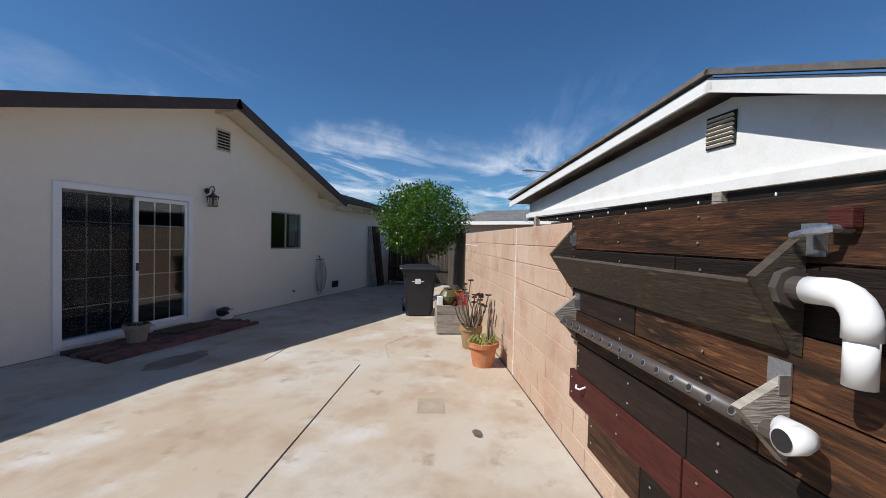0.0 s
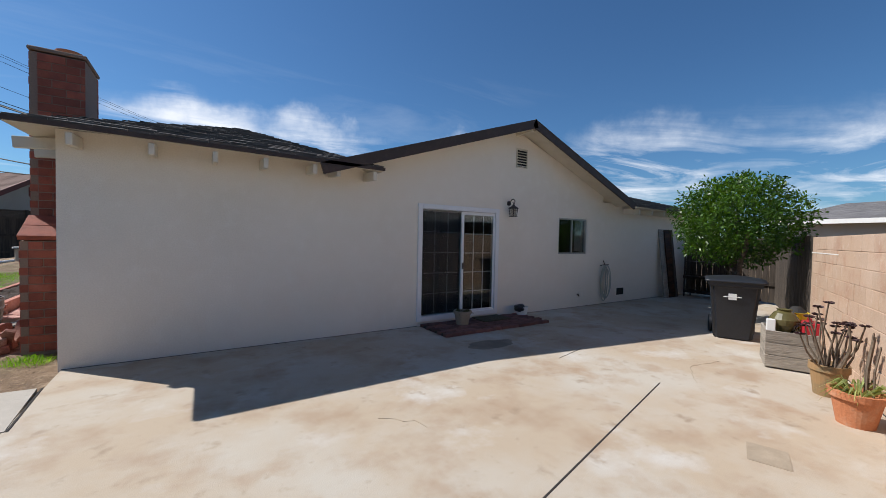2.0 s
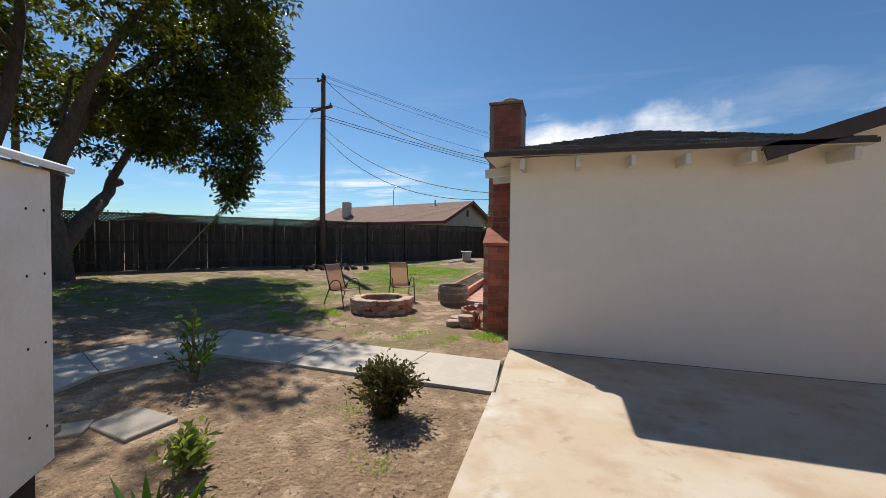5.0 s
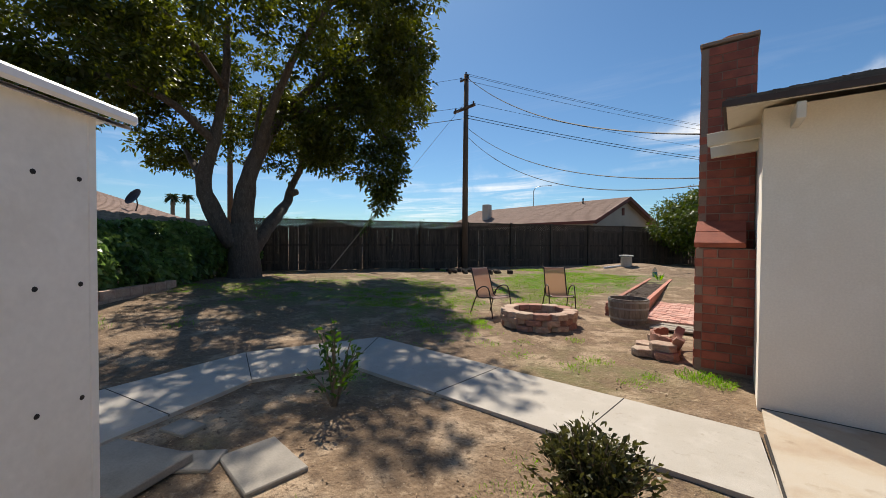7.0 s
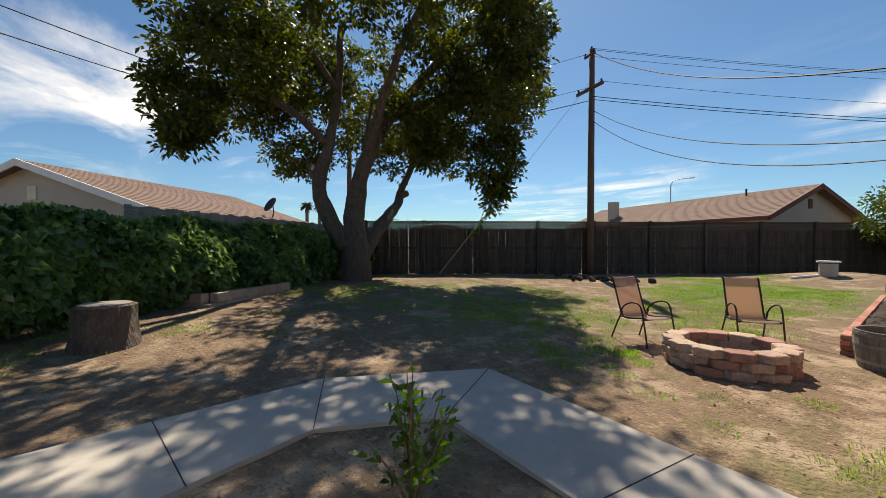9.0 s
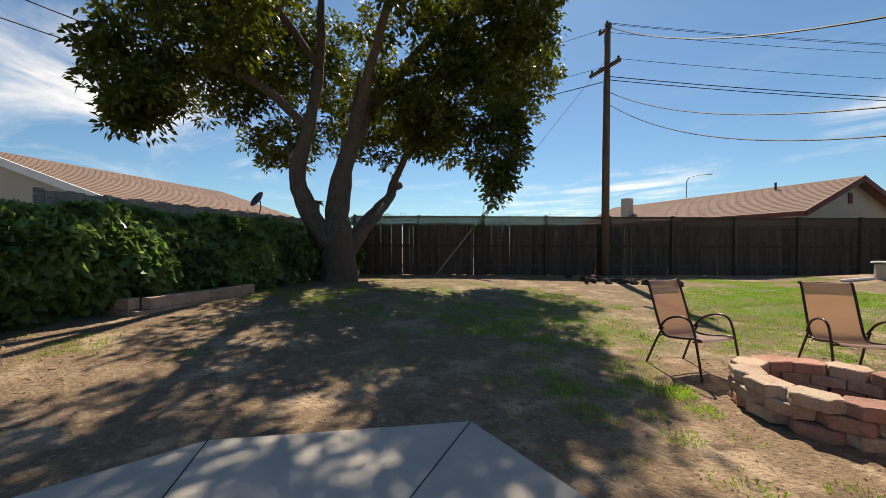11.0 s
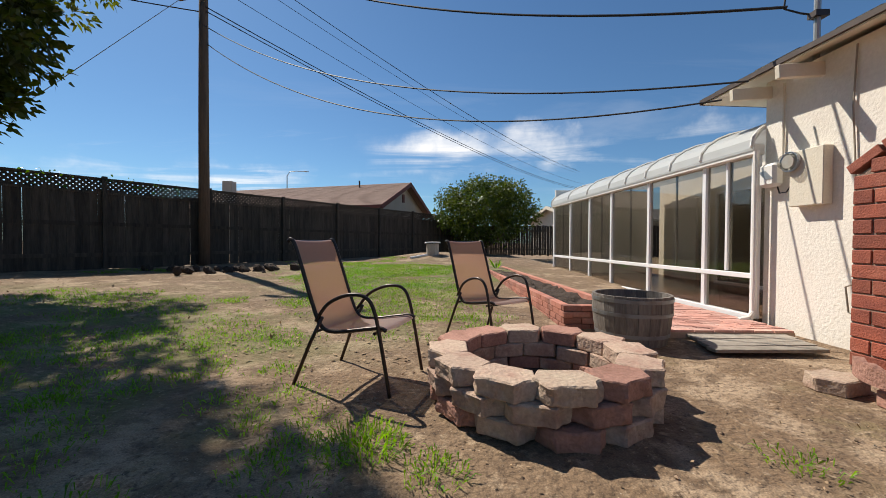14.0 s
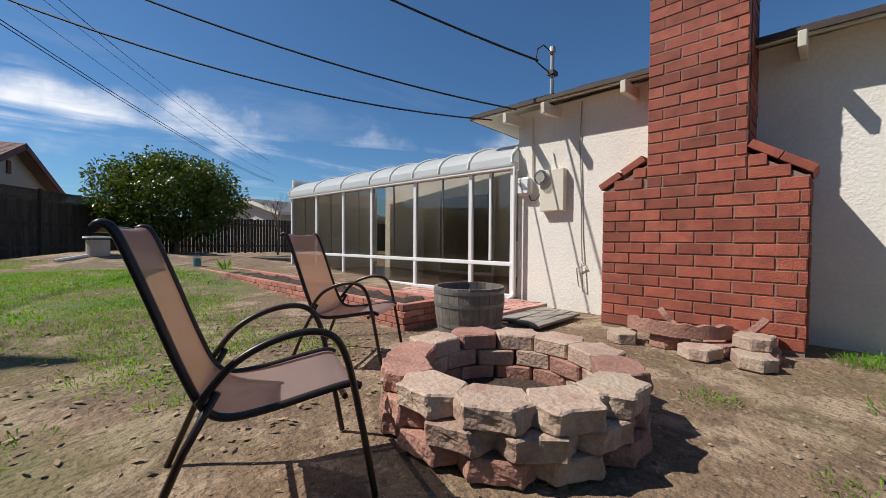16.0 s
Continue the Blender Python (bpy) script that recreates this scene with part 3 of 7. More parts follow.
# rooms behind the glass; their dimness is put into the plaster colour
tagged(part("wall_inside", boxes(((2.2, 6.42, 0.04), (2.3, 9.8, 2.5)), ((8.4, 6.42, 0.04), (8.5, 9.8, 2.5)), ((2.2, 9.8, 0.04), (8.5, 9.9, 2.5)), ((5.6, 6.42, 0.04), (5.7, 9.8, 2.5))), M_PLASTER_IN), "plaster walls of the rooms inside, coloured dark for their shade", "wall", kind="structure")
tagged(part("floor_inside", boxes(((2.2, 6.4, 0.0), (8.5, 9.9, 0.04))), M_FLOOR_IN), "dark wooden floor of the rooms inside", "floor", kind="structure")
tagged(part("ceiling", boxes(((2.2, 6.4, 2.5), (8.5, 9.9, 2.56))), M_PLASTER_IN), "plaster ceiling of the rooms inside, coloured dark for its shade", "ceiling", kind="structure")


# ---- roofs ----
def roof_plane(bm, pts, thick=0.05):
    """A sloping slab under four or three top corners."""
    up = [bm.verts.new(p) for p in pts]
    dn = [bm.verts.new((p[0], p[1], p[2] - thick)) for p in pts]
    n = len(pts)
    bm.faces.new(up); bm.faces.new(dn[::-1])
    for i in range(n):
        bm.faces.new((up[i], dn[i], dn[(i + 1) % n], up[(i + 1) % n]))
    bmesh.ops.recalc_face_normals(bm, faces=bm.faces[:])


def shingles(bm, a, b, c, d, rows, wide, rng, lift=0.008):
    """Staggered tabs on the slope a-b (eave) to d-c (ridge)."""
    a, b, c, d = map(Vector, (a, b, c, d))
    nrm = (b - a).cross(d - a).normalized()
    if nrm.z < 0:
        nrm = -nrm
    for r in range(rows):
        t0, t1 = r / rows, min(1.0, (r + 1.25) / rows)
        e0, e1 = a.lerp(d, t0), b.lerp(c, t0)
        f0, f1 = a.lerp(d, t1), b.lerp(c, t1)
        ln = (e1 - e0).length
        if ln < 0.05:
            continue
        x = -rng.random() * wide
        while x < ln:
            w = wide * rng.uniform(0.6, 1.3)
            u0, u1 = max(0, x + 0.004) / ln, min(ln, x + w) / ln
            x += w
            if u1 - u0 < 0.004:
                continue
            j = rng.uniform(-0.08, 0.08) / rows
            h = lift * rng.uniform(1.0, 2.2)
            dn = (e0.lerp(e1, 0.5) - f0.lerp(f1, 0.5)) * j
            p = [e0.lerp(e1, u0) + dn + nrm * (h + 0.012), e0.lerp(e1, u1) + dn + nrm * (h + 0.012), f0.lerp(f1, u1) + nrm * 0.004, f0.lerp(f1, u0) + nrm * 0.004]
            q = [bm.verts.new(v) for v in p]
            s = [bm.verts.new(p[0] - nrm * (h + 0.01)), bm.verts.new(p[1] - nrm * (h + 0.01))]
            bm.faces.new(q); bm.faces.new((q[1], q[0], s[0], s[1]))


rng = random.Random(4)
E_Z = 2.76
house_roof = thing("roof", "low dark brown asphalt shingle roof of the house", "roof", kind="structure")
bm = bmesh.new()
SW, SE, NE, NW, A1, A2 = (-2.1, 5.7, E_Z), (1.98, 5.7, E_Z - 0.06), (1.98, 11.1, E_Z), (-2.1, 11.1, E_Z + 0.1), (0.2, 7.95, 3.5), (0.2, 9.05, 3.52)
for f in ((SW, SE, A1), (SW, A1, A2, NW), (SE, NE, A2, A1), (NW, A2, NE)):
    roof_plane(bm, f, 0.06)
RIDGE, RL, RR = (5.27, 5.7, 4.02), (1.2, 5.7, 2.71), (8.85, 5.7, 2.6)
for f in ((RL, RIDGE, (5.27, 16, 4.02), (1.2, 16, 2.71)), (RR, RIDGE, (5.27, 16, 4.02), (8.85, 16, 2.6))):
    roof_plane(bm, f, 0.06)
roof_plane(bm, ((8.95, 5.7, 2.56), (13.6, 5.7, 2.5), (13.6, 9.0, 3.4), (8.95, 9.0, 3.46)), 0.06)
part("deck", bm, M_CREAM, house_roof, "cream painted roof boards")
bm = bmesh.new()
shingles(bm, SW, SE, A1, A1, 16, 0.3, rng)
shingles(bm, NW, SW, A1, A2, 14, 0.3, rng)
shingles(bm, SE, NE, A2, A1, 14, 0.3, rng)
shingles(bm, RL, (1.2, 16, 2.71), (5.27, 16, 4.02), RIDGE, 24, 0.5, rng)
shingles(bm, (8.85, 16, 2.6), RR, RIDGE, (5.27, 16, 4.02), 24, 0.5, rng)
shingles(bm, (8.95, 5.7, 2.56), (13.6, 5.7, 2.5), (13.6, 9.0, 3.4), (8.95, 9.0, 3.46), 18, 0.3, rng)
tagged(part("shingles", bm, M_SHINGLE, house_roof, "dark brown asphalt shingles"), kind="stuff")


def beam(bm, a, b, w, h):
    """A board of width w and height h from a to b, hanging below the line."""
    a, b = Vector(a), Vector(b)
    d = (b - a)
    side = d.cross(Vector((0, 0, 1))).normalized() * (w / 2)
    up = side.cross(d).normalized() * h
    if up.z > 0:
        up = -up
    q = [a - side, a + side, b + side, b - side]
    t = [bm.verts.new(v) for v in q]
    u = [bm.verts.new(v + up) for v in q]
    bm.faces.new(t); bm.faces.new(u[::-1])
    for i in range(4):
        bm.faces.new((t[i], u[i], u[(i + 1) % 4], t[(i + 1) % 4]))
    bmesh.ops.recalc_face_normals(bm, faces=bm.faces[:])
    return bm


for a, b, h in (((-2.12, 5.69, E_Z), (2.0, 5.69, E_Z - 0.06), 0.05), ((-2.115, 5.7, E_Z + 0.005), (-2.115, 11.12, E_Z + 0.105), 0.05), ((1.0, 5.69, 2.665), (5.285, 5.69, 4.055), 0.17), ((8.9, 5.69, 2.6), (5.255, 5.69, 4.055), 0.17), ((8.9, 5.69, 2.575), (13.6, 5.69, 2.5), 0.05), ((-2.115, 11.12, E_Z + 0.105), (1.98, 11.12, E_Z), 0.06)):
    part("fascia", beam(bmesh.new(), a, b, 0.03, h), M_BROWN, house_roof, "dark brown fascia board")
tail = mesh_of("rafter_tail", boxes(((-0.03, -0.485, -0.135), (0.03, -0.03, 0.0)), bevel=0.006), M_CREAM)
pieces("rafter_tail", tail, [pose(x, 6.2, 2.705 - 0.012 * (x + 2), 4, 0, 0) for x in (-1.62, -0.92, -0.28, 0.3, 0.94, 1.28, 1.85)] + [pose(x, 6.2, 2.5, 4, 0, 0) for x in (9.15, 9.75, 10.35, 10.95, 11.55, 12.2)], house_roof)
pieces("rafter_tail", tail, [pose(-1.8, y, 2.74, 4, 0, -90) for y in (6.6, 7.3, 8.75, 9.75, 10.35)], house_roof)
part("ridge_beam", boxes(((5.21, 5.75, 3.82), (5.33, 6.21, 3.95))), M_CREAM, house_roof)

# ---- sliding door ----
def muntins(bm, x0, x1, z0, z1, cols, rows, y, w=0.016):
    for i in range(1, cols):
        x = x0 + (x1 - x0) * i / cols
        box(bm, (x - w / 2, y - 0.006, z0), (x + w / 2, y + 0.006, z1))
    for j in range(1, rows):
        z = z0 + (z1 - z0) * j / rows
        box(bm, (x0, y - 0.005, z - w / 2), (x1, y + 0.005, z + w / 2))
    return bm


def rect_frame(bm, x0, x1, z0, z1, w, y0, y1, bevel=0.004):
    box(bm, (x0, y0, z0), (x0 + w, y1, z1), bevel=bevel); box(bm, (x1 - w, y0, z0), (x1, y1, z1), bevel=bevel)
    box(bm, (x0 + w, y0, z1 - w), (x1 - w, y1, z1), bevel=bevel); box(bm, (x0 + w, y0, z0), (x1 - w, y1, z0 + w), bevel=bevel)
    return bm


def no_shadow(ob):
    ob.visible_shadow = False
    return ob


door = thing("door_1", "white vinyl sliding patio door with gridded panes, closed", "door", kind="structure")
part("door_frame", rect_frame(bmesh.new(), 2.88, 4.785, 0.08, 2.24, 0.09, WY - 0.035, WY + 0.1), M_VINYL, door)
leaf_a = part("door_panel", rect_frame(bmesh.new(), 2.975, 3.9, 0.15, 2.145, 0.03, WY + 0.05, WY + 0.085), M_VINYL, door)
no_shadow(part("pane", boxes(((3.0, WY + 0.06, 0.18), (3.88, WY + 0.066, 2.12))), M_PANE, leaf_a))
part("glazing_bars", muntins(bmesh.new(), 3.0, 3.88, 0.18, 2.12, 3, 5, WY + 0.075), M_VINYL, leaf_a)
leaf_b = part("door_panel", rect_frame(bmesh.new(), 3.86, 4.715, 0.15, 2.145, 0.06, WY, WY + 0.035), M_VINYL, door)
no_shadow(part("pane", boxes(((3.92, WY + 0.012, 0.2), (4.66, WY + 0.018, 2.09))), M_PANE, leaf_b))
part("glazing_bars", muntins(bmesh.new(), 3.92, 4.66, 0.2, 2.09, 3, 5, WY + 0.024), M_VINYL, leaf_b)
part("insect_screen", boxes(((2.98, WY + 0.034, 0.16), (3.86, WY + 0.036, 2.14))), M_SCREEN, door, "dark grey insect screen")
part("door_handle", boxes(((3.875, WY - 0.03, 1.02), (3.905, WY, 1.14)), bevel=0.006), M_BLACKPLASTIC, leaf_b, "black latch")
part("pull", tube(bmesh.new(), [(4.69, WY - 0.002, 0.95), (4.69, WY - 0.035, 0.98), (4.69, WY - 0.035, 1.22), (4.69, WY - 0.002, 1.25)], 0.01, 6), M_VINYL, leaf_b)

win = thing("window_1", "aluminium sliding window with two dark panes", "window", kind="structure")
part("window_frame", rect_frame(bmesh.new(), 6.64, 7.66, 1.3, 2.15, 0.035, WY + 0.01, WY + 0.09), M_ALU, win)
part("mullion", boxes(((7.12, WY + 0.02, 1.33), (7.16, WY + 0.06, 2.12))), M_ALU, win)
no_shadow(part("pane", boxes(((6.67, WY + 0.04, 1.33), (7.12, WY + 0.045, 2.12))), M_PANE, win))
no_shadow(part("pane", boxes(((7.16, WY + 0.05, 1.33), (7.63, WY + 0.055, 2.12))), M_PANE, win))
part("blind", boxes(((7.4, WY + 0.14, 1.36), (7.62, WY + 0.16, 2.1))), M_CURTAIN, win, "grey window blind")

vent = thing("gable_vent", "cream painted louvred attic vent in the gable", "vent")
# flat dark sheet paints the unlit space behind the slats
part("vent_shade", boxes(((5.25, WY - 0.005, 3.17), (5.55, WY + 0.01, 3.56))), M_DARK, vent)
part("frame", rect_frame(bmesh.new(), 5.24, 5.56, 3.16, 3.57, 0.02, WY - 0.02, WY + 0.0, 0.002), M_CREAM, vent)
slat = mesh_of("slat", boxes(((0, -0.018, -0.004), (0.28, 0.018, 0.004))), M_CREAM)
pieces("slat", slat, [pose(5.26, WY - 0.018, 3.2 + 0.056 * i, 35, 0, 0) for i in range(7)], vent)

lamp = thing("wall_lantern", "dark bronze scroll-arm wall lantern on stucco", "lamp", (5.06, WY, 2.2))
part("back_plate", lathe(bmesh.new(), [(0, 0), (0.05, 0), (0.05, 0.015), (0.03, 0.025), (0, 0.03)], 14, pose(0, 0, 0.18, 90)), M_IRON, lamp)
part("arm", tube(bmesh.new(), [(0, -0.02, 0.17), (0, -0.05, 0.2), (0, -0.09, 0.25), (0, -0.15, 0.26), (0, -0.19, 0.22), (0, -0.18, 0.17), (0, -0.14, 0.17), (0, -0.13, 0.2)], 0.009, 6), M_IRON, lamp)
part("cap", lathe(bmesh.new(), [(0, 0.16), (0.02, 0.15), (0.03, 0.12), (0.1, 0.08), (0.105, 0.06), (0, 0.06)], 4, pose(0, -0.15, 0, 0, 0, 45)), M_IRON, lamp)
cage = bmesh.new()
for sx in (-1, 1):
    for sy in (-1, 1):
        tube(cage, [(0.06 * sx, -0.15 + 0.06 * sy, 0.06), (0.05 * sx, -0.15 + 0.05 * sy, -0.09)], 0.006, 5)
box(cage, (-0.06, -0.21, -0.105), (0.06, -0.09, -0.09)); box(cage, (-0.06, -0.21, 0.02), (0.06, -0.205, 0.03))
part("cage", cage, M_IRON, lamp)
part("glass", boxes(((-0.045, -0.195, -0.09), (0.045, -0.105, 0.06))), M_PANE_SMOKE, lamp, "smoked lantern glass")

# ---- things along the house wall ----
pad = thing("brick_step", "low doorstep of worn red bricks", "step", (2.92, 5.25, 0))
part("bed", boxes(((0.02, 0.02, 0.0), (2.38, 0.86, 0.03))), M_SOIL, pad)
pb = mesh_of("brick", boxes(((-0.098, -0.046, 0), (0.098, 0.046, 0.055)), bevel=0.006), M_PADBRICK)
prng = random.Random(5)
pieces("brick", pb, [pose(0.1 + 0.202 * i + (0.1 if j % 2 else 0), 0.05 + 0.096 * j, prng.uniform(-0.006, 0.006), prng.uniform(-1.5, 1.5), prng.uniform(-1.5, 1.5), prng.uniform(-1, 1)) for j in range(9) for i in range(11 + (j % 2 == 0))], pad)
tagged(part("doormat", boxes(((4.05, 5.65, 0.062), (4.7, 6.08, 0.08)), bevel=0.006), M_MAT), "brown coir doormat on the brick step", "doormat")

pot = thing("flower_pot", "pale clay pot with a small dull plant by the door", "plant pot", (3.6, 5.75, 0.058))
part("pot", lathe(bmesh.new(), [(0, 0), (0.11, 0), (0.15, 0.2), (0.165, 0.2), (0.165, 0.25), (0.145, 0.25), (0.13, 0.2), (0, 0.2)], 20), M_CLAYPALE, pot, smooth=False)
lf, r = Leaves(), random.Random(23)
for i in range(60):
    a = r.uniform(0, 6.28)
    lf.add(Vector((0.07 * math.cos(a), 0.07 * math.sin(a), 0.2)), Vector((math.cos(a), math.sin(a), r.uniform(0.3, 2.0))), r.uniform(0.08, 0.2), 0.03, r, 0.5)
lf.part("leaves", M_LEAF_OLIVE, pot, "dull green leaves", "stuff")

bucket = thing("bucket", "white plastic bucket with a black bag by the step", "bucket", (5.28, 5.95, 0.0))
part("body", lathe(bmesh.new(), [(0, 0), (0.1, 0), (0.125, 0.2), (0.13, 0.2), (0.13, 0.215), (0.118, 0.215), (0.1, 0.03), (0, 0.03)], 20), M_WHITEPLASTIC, bucket)
bagm = bmesh.new()
bmesh.ops.create_icosphere(bagm, subdivisions=3, radius=0.12)
for v in bagm.verts:
    v.co += v.co.normalized() * 0.03 * noise.noise(v.co * 14)
    v.co.z = v.co.z * 0.7 + 0.19
    v.co.x -= 0.06
part("bag", bagm, M_BLACKPLASTIC, bucket, "black plastic bag")

reel = thing("garden_hose", "coiled grey green hose hanging on a wall bracket", "hose", (8.33, WY, 0))
part("bracket", tube(bmesh.new(), [(-0.1, -0.02, 1.0), (-0.1, -0.12, 1.02), (0.1, -0.12, 1.02), (0.1, -0.02, 1.0), (0.02, -0.02, 1.12)], 0.012, 6), M_IRON, reel)
for k in range(5):
    pts = [((0.1 + 0.022 * k) * math.sin(2 * math.pi * i / 28) + 0.03 * math.sin(2.3 * k), -0.05 - 0.02 * k, 0.56 + 0.035 * math.sin(1.9 * k) + (0.38 + 0.03 * (k % 3)) * math.cos(2 * math.pi * i / 28)) for i in range(28)]
    part("coil", tube(bmesh.new(), pts, 0.013, 6, True), M_HOSE, reel)
part("holder", boxes(((-0.05, -0.03, 0.3), (0.08, 0.0, 0.85)), bevel=0.01), M_CREAM, reel)
tagged(part("wall_vent", rect_frame(boxes(((9.0, WY - 0.004, 0.2), (9.28, WY + 0.003, 0.36))), 8.99, 9.29, 0.19, 0.37, 0.015, WY - 0.012, WY, 0.002), M_DARK), "small dark crawl-space vent low in the wall", "vent")
tagged(part("pipe_stub", tube(bmesh.new(), [(7.38, WY + 0.01, 0.3), (7.38, WY - 0.04, 0.3), (7.38, WY - 0.05, 0.26)], 0.016, 8), M_IRON), "short dark pipe stub in the stucco wall", "pipe")
# ---- block wall and what hangs on it ----
def on_wall(s, z, off=0.0):
    return wall_pose(s, z, off).translation


bwall = thing("wall_block", "tan slump block garden wall with pale joints", "wall", kind="structure")
bwall.matrix_basis = wall_pose(0)
part("core", boxes(((-6.5, -0.185, -0.1), (5.8, -0.006, 1.765))), M_BLOCK_JOINT, bwall)


def leaf_quads(bm, c, direction, ln, wd, rng, droop=0.3):
    """One bent leaf of two quads."""
    d = direction.normalized()
    s = d.cross(Vector((rng.uniform(-1, 1), rng.uniform(-1, 1), rng.uniform(-0.3, 1)))).normalized() * (wd / 2)
    m = c + d * ln * 0.5
    e = c + d * ln + Vector((0, 0, -droop * ln))
    v = [bm.verts.new(p) for p in (c - s * 0.25, c + s * 0.25, m + s, m - s, e)]
    bm.faces.new(v[:4]); bm.faces.new((v[3], v[2], v[4]))


# plank cladding
clad = thing("plank_cladding", "dark stained reclaimed planks fixed to the block wall", "cladding")
clad.matrix_basis = wall_pose(0)
prng = random.Random(11)
rows = [(1.775, -0.15), (1.553, -0.17), (1.331, -0.2), (1.109, -0.2), (0.887, -0.3), (0.665, -0.2), (0.45, -0.52)]
breaks = {1: [-1.3], 2: [-1.0], 3: [-1.75], 4: [-1.41], 5: [-1.39], 6: [-1.1]}
for i, (top, s0) in enumerate(rows):
    cuts = [s0] + breaks.get(i, []) + [-3.0, -5.2]
    for k in range(len(cuts) - 1):
        mt = M_PLANK if i in (0, 3) else (M_PLANK_RED if (i == 5) else (M_PLANK if (i + k) % 3 == 0 else M_PLANK_DARK))
        b = boxes(((cuts[k + 1] + 0.004, 0.0, top - 0.216), (cuts[k] - 0.002, 0.03 + prng.uniform(-0.004, 0.006), top)), bevel=0.004)
        part("plank", b, mt, clad, "red stained plank" if mt is M_PLANK_RED else "")
screw = mesh_of("screw", lathe(bmesh.new(), [(0, 0.003), (0.006, 0.002), (0.007, 0)], 6, pose(0, 0, 0, -90)), M_GALV)
pieces("screw", screw, [pose(s0 - 0.05 - d, 0.036, top - h) for i, (top, s0) in enumerate(rows) for d in (0, 0.62, 1.24) for h in (0.05, 0.16)], clad)


def trough(z0, z1, out, sa, sb):
    """A V-shaped wall trough of a slanting front board between two end boards."""
    th = thing("wall_trough", "V-shaped weathered wooden wall trough with steel brackets", "planter", group="wall troughs")
    th.matrix_basis = wall_pose(0)
    bm = bmesh.new()
    n = Vector((0, z1 - z0, -(out - 0.035))).normalized() * 0.022
    q = [(sa, 0.035, z0), (sb, 0.035, z0), (sb, out, z1), (sa, out, z1)]
    lo = [bm.verts.new(p) for p in q]
    hi = [bm.verts.new(Vector(p) + n) for p in q]
    bm.faces.new(lo); bm.faces.new(hi[::-1])
    for i in range(4):
        bm.faces.new((lo[i], hi[i], hi[(i + 1) % 4], lo[(i + 1) % 4]))
    bmesh.ops.recalc_face_normals(bm, faces=bm.faces[:])
    part("front_board", bm, M_TROUGH, th)
    return th


def end_board(th, s, z0, z1, out, thick=0.035, material=M_GREYWOOD):
    m = Matrix(((0, 0, 1, s - thick / 2), (1, 0, 0, 0), (0, 1, 0, 0), (0, 0, 0, 1)))
    zt = z1 + (z1 - z0) * (0.95 if s > -1 else 0.7)
    part("end_board", prism(bmesh.new(), [(0.034, z0 - 0.02), (out + 0.03, z1 + 0.01), (0.034, zt)], thick, m), material, th)


tr = trough(1.29, 1.505, 0.175, -1.85, -0.19)
end_board(tr, -0.17, 1.29, 1.505, 0.17, 0.035, M_TROUGH)
# dark board material here stands for shade on the right end
end_board(tr, -1.87, 1.29, 1.505, 0.17, 0.035, M_TROUGH)
for s in (-0.2, -1.9):
    part("bracket", boxes(((s - 0.045, 0.032, 1.58), (s + 0.03, 0.038, 1.68)), ((s - 0.045, 0.038, 1.6), (s - 0.04, 0.08, 1.66))), M_GALV, tr, "galvanised angle bracket")
part("coupling", tube(bmesh.new(), [(-1.8, 0.1, 1.485), (-2.03, 0.1, 1.485)], 0.036, 16), M_PIPEGREY, tr, "dark brown pipe coupling")
part("flange", tube(bmesh.new(), [(-1.89, 0.1, 1.485), (-1.915, 0.1, 1.485)], 0.062, 8), M_PIPEGREY, tr)
bend = [(-1.955, 0.1, 1.485), (-2.02, 0.1, 1.487)] + [(-2.02 - 0.07 * math.sin(a), 0.1, 1.417 + 0.07 * math.cos(a)) for a in (0.3, 0.6, 0.9, 1.2, 1.5)] + [(-2.09, 0.1, 1.375)]
part("elbow", tube(bmesh.new(), bend, 0.039, 20), M_WHITEPLASTIC, tr, "white plastic pipe elbow", smooth=True)
part("downpipe", tube(bmesh.new(), [(-2.09, 0.1, 1.4), (-2.09, 0.1, 1.255)], 0.034, 20), M_WHITEPLASTIC, tr, "white plastic downpipe", smooth=True)

tp = thing("perforated_pipe", "brown perforated drip pipe between wooden end boards", "pipe", group="wall troughs")
tp.matrix_basis = wall_pose(0)
end_board(tp, -0.27, 0.93, 1.08, 0.165)
end_board(tp, -1.84, 0.93, 1.085, 0.175)
part("pipe", tube(bmesh.new(), [(-0.25, 0.11, 1.035), (-1.83, 0.11, 1.035)], 0.034, 18), M_PIPEGREY, tp, smooth=True)
hole = mesh_of("hole", lathe(bmesh.new(), [(0, 0.001), (0.0135, 0.001), (0.017, 0.0), (0.0165, -0.003)], 14, pose(0, 0, 0, -90)), M_GALV)
# dark disc paints the shade inside each drip hole
holein = mesh_of("hole_inside", lathe(bmesh.new(), [(0, 0.0022), (0.0125, 0.0022)], 14, pose(0, 0, 0, -90)), M_DARK)
hp = [pose(-0.36 - 0.1 * i, 0.11 + 0.0345 * math.cos(radians(20)), 1.035 + 0.0345 * math.sin(radians(20)), 20) for i in range(15)]
pieces("hole", hole, hp, tp)
pieces("hole_inside", holein, hp, tp)
for s in (-0.3, -1.82):
    part("bracket", boxes(((s - 0.04, 0.032, 1.12), (s + 0.04, 0.038, 1.24)), ((s - 0.04, 0.038, 1.14), (s - 0.035, 0.075, 1.2))), M_GALV, tp, "galvanised angle bracket")
part("coupling", tube(bmesh.new(), [(-1.84, 0.11, 1.035), (-1.92, 0.11, 1.033)], 0.03, 14), M_PIPEGREY, tp)
tee = bmesh.new()
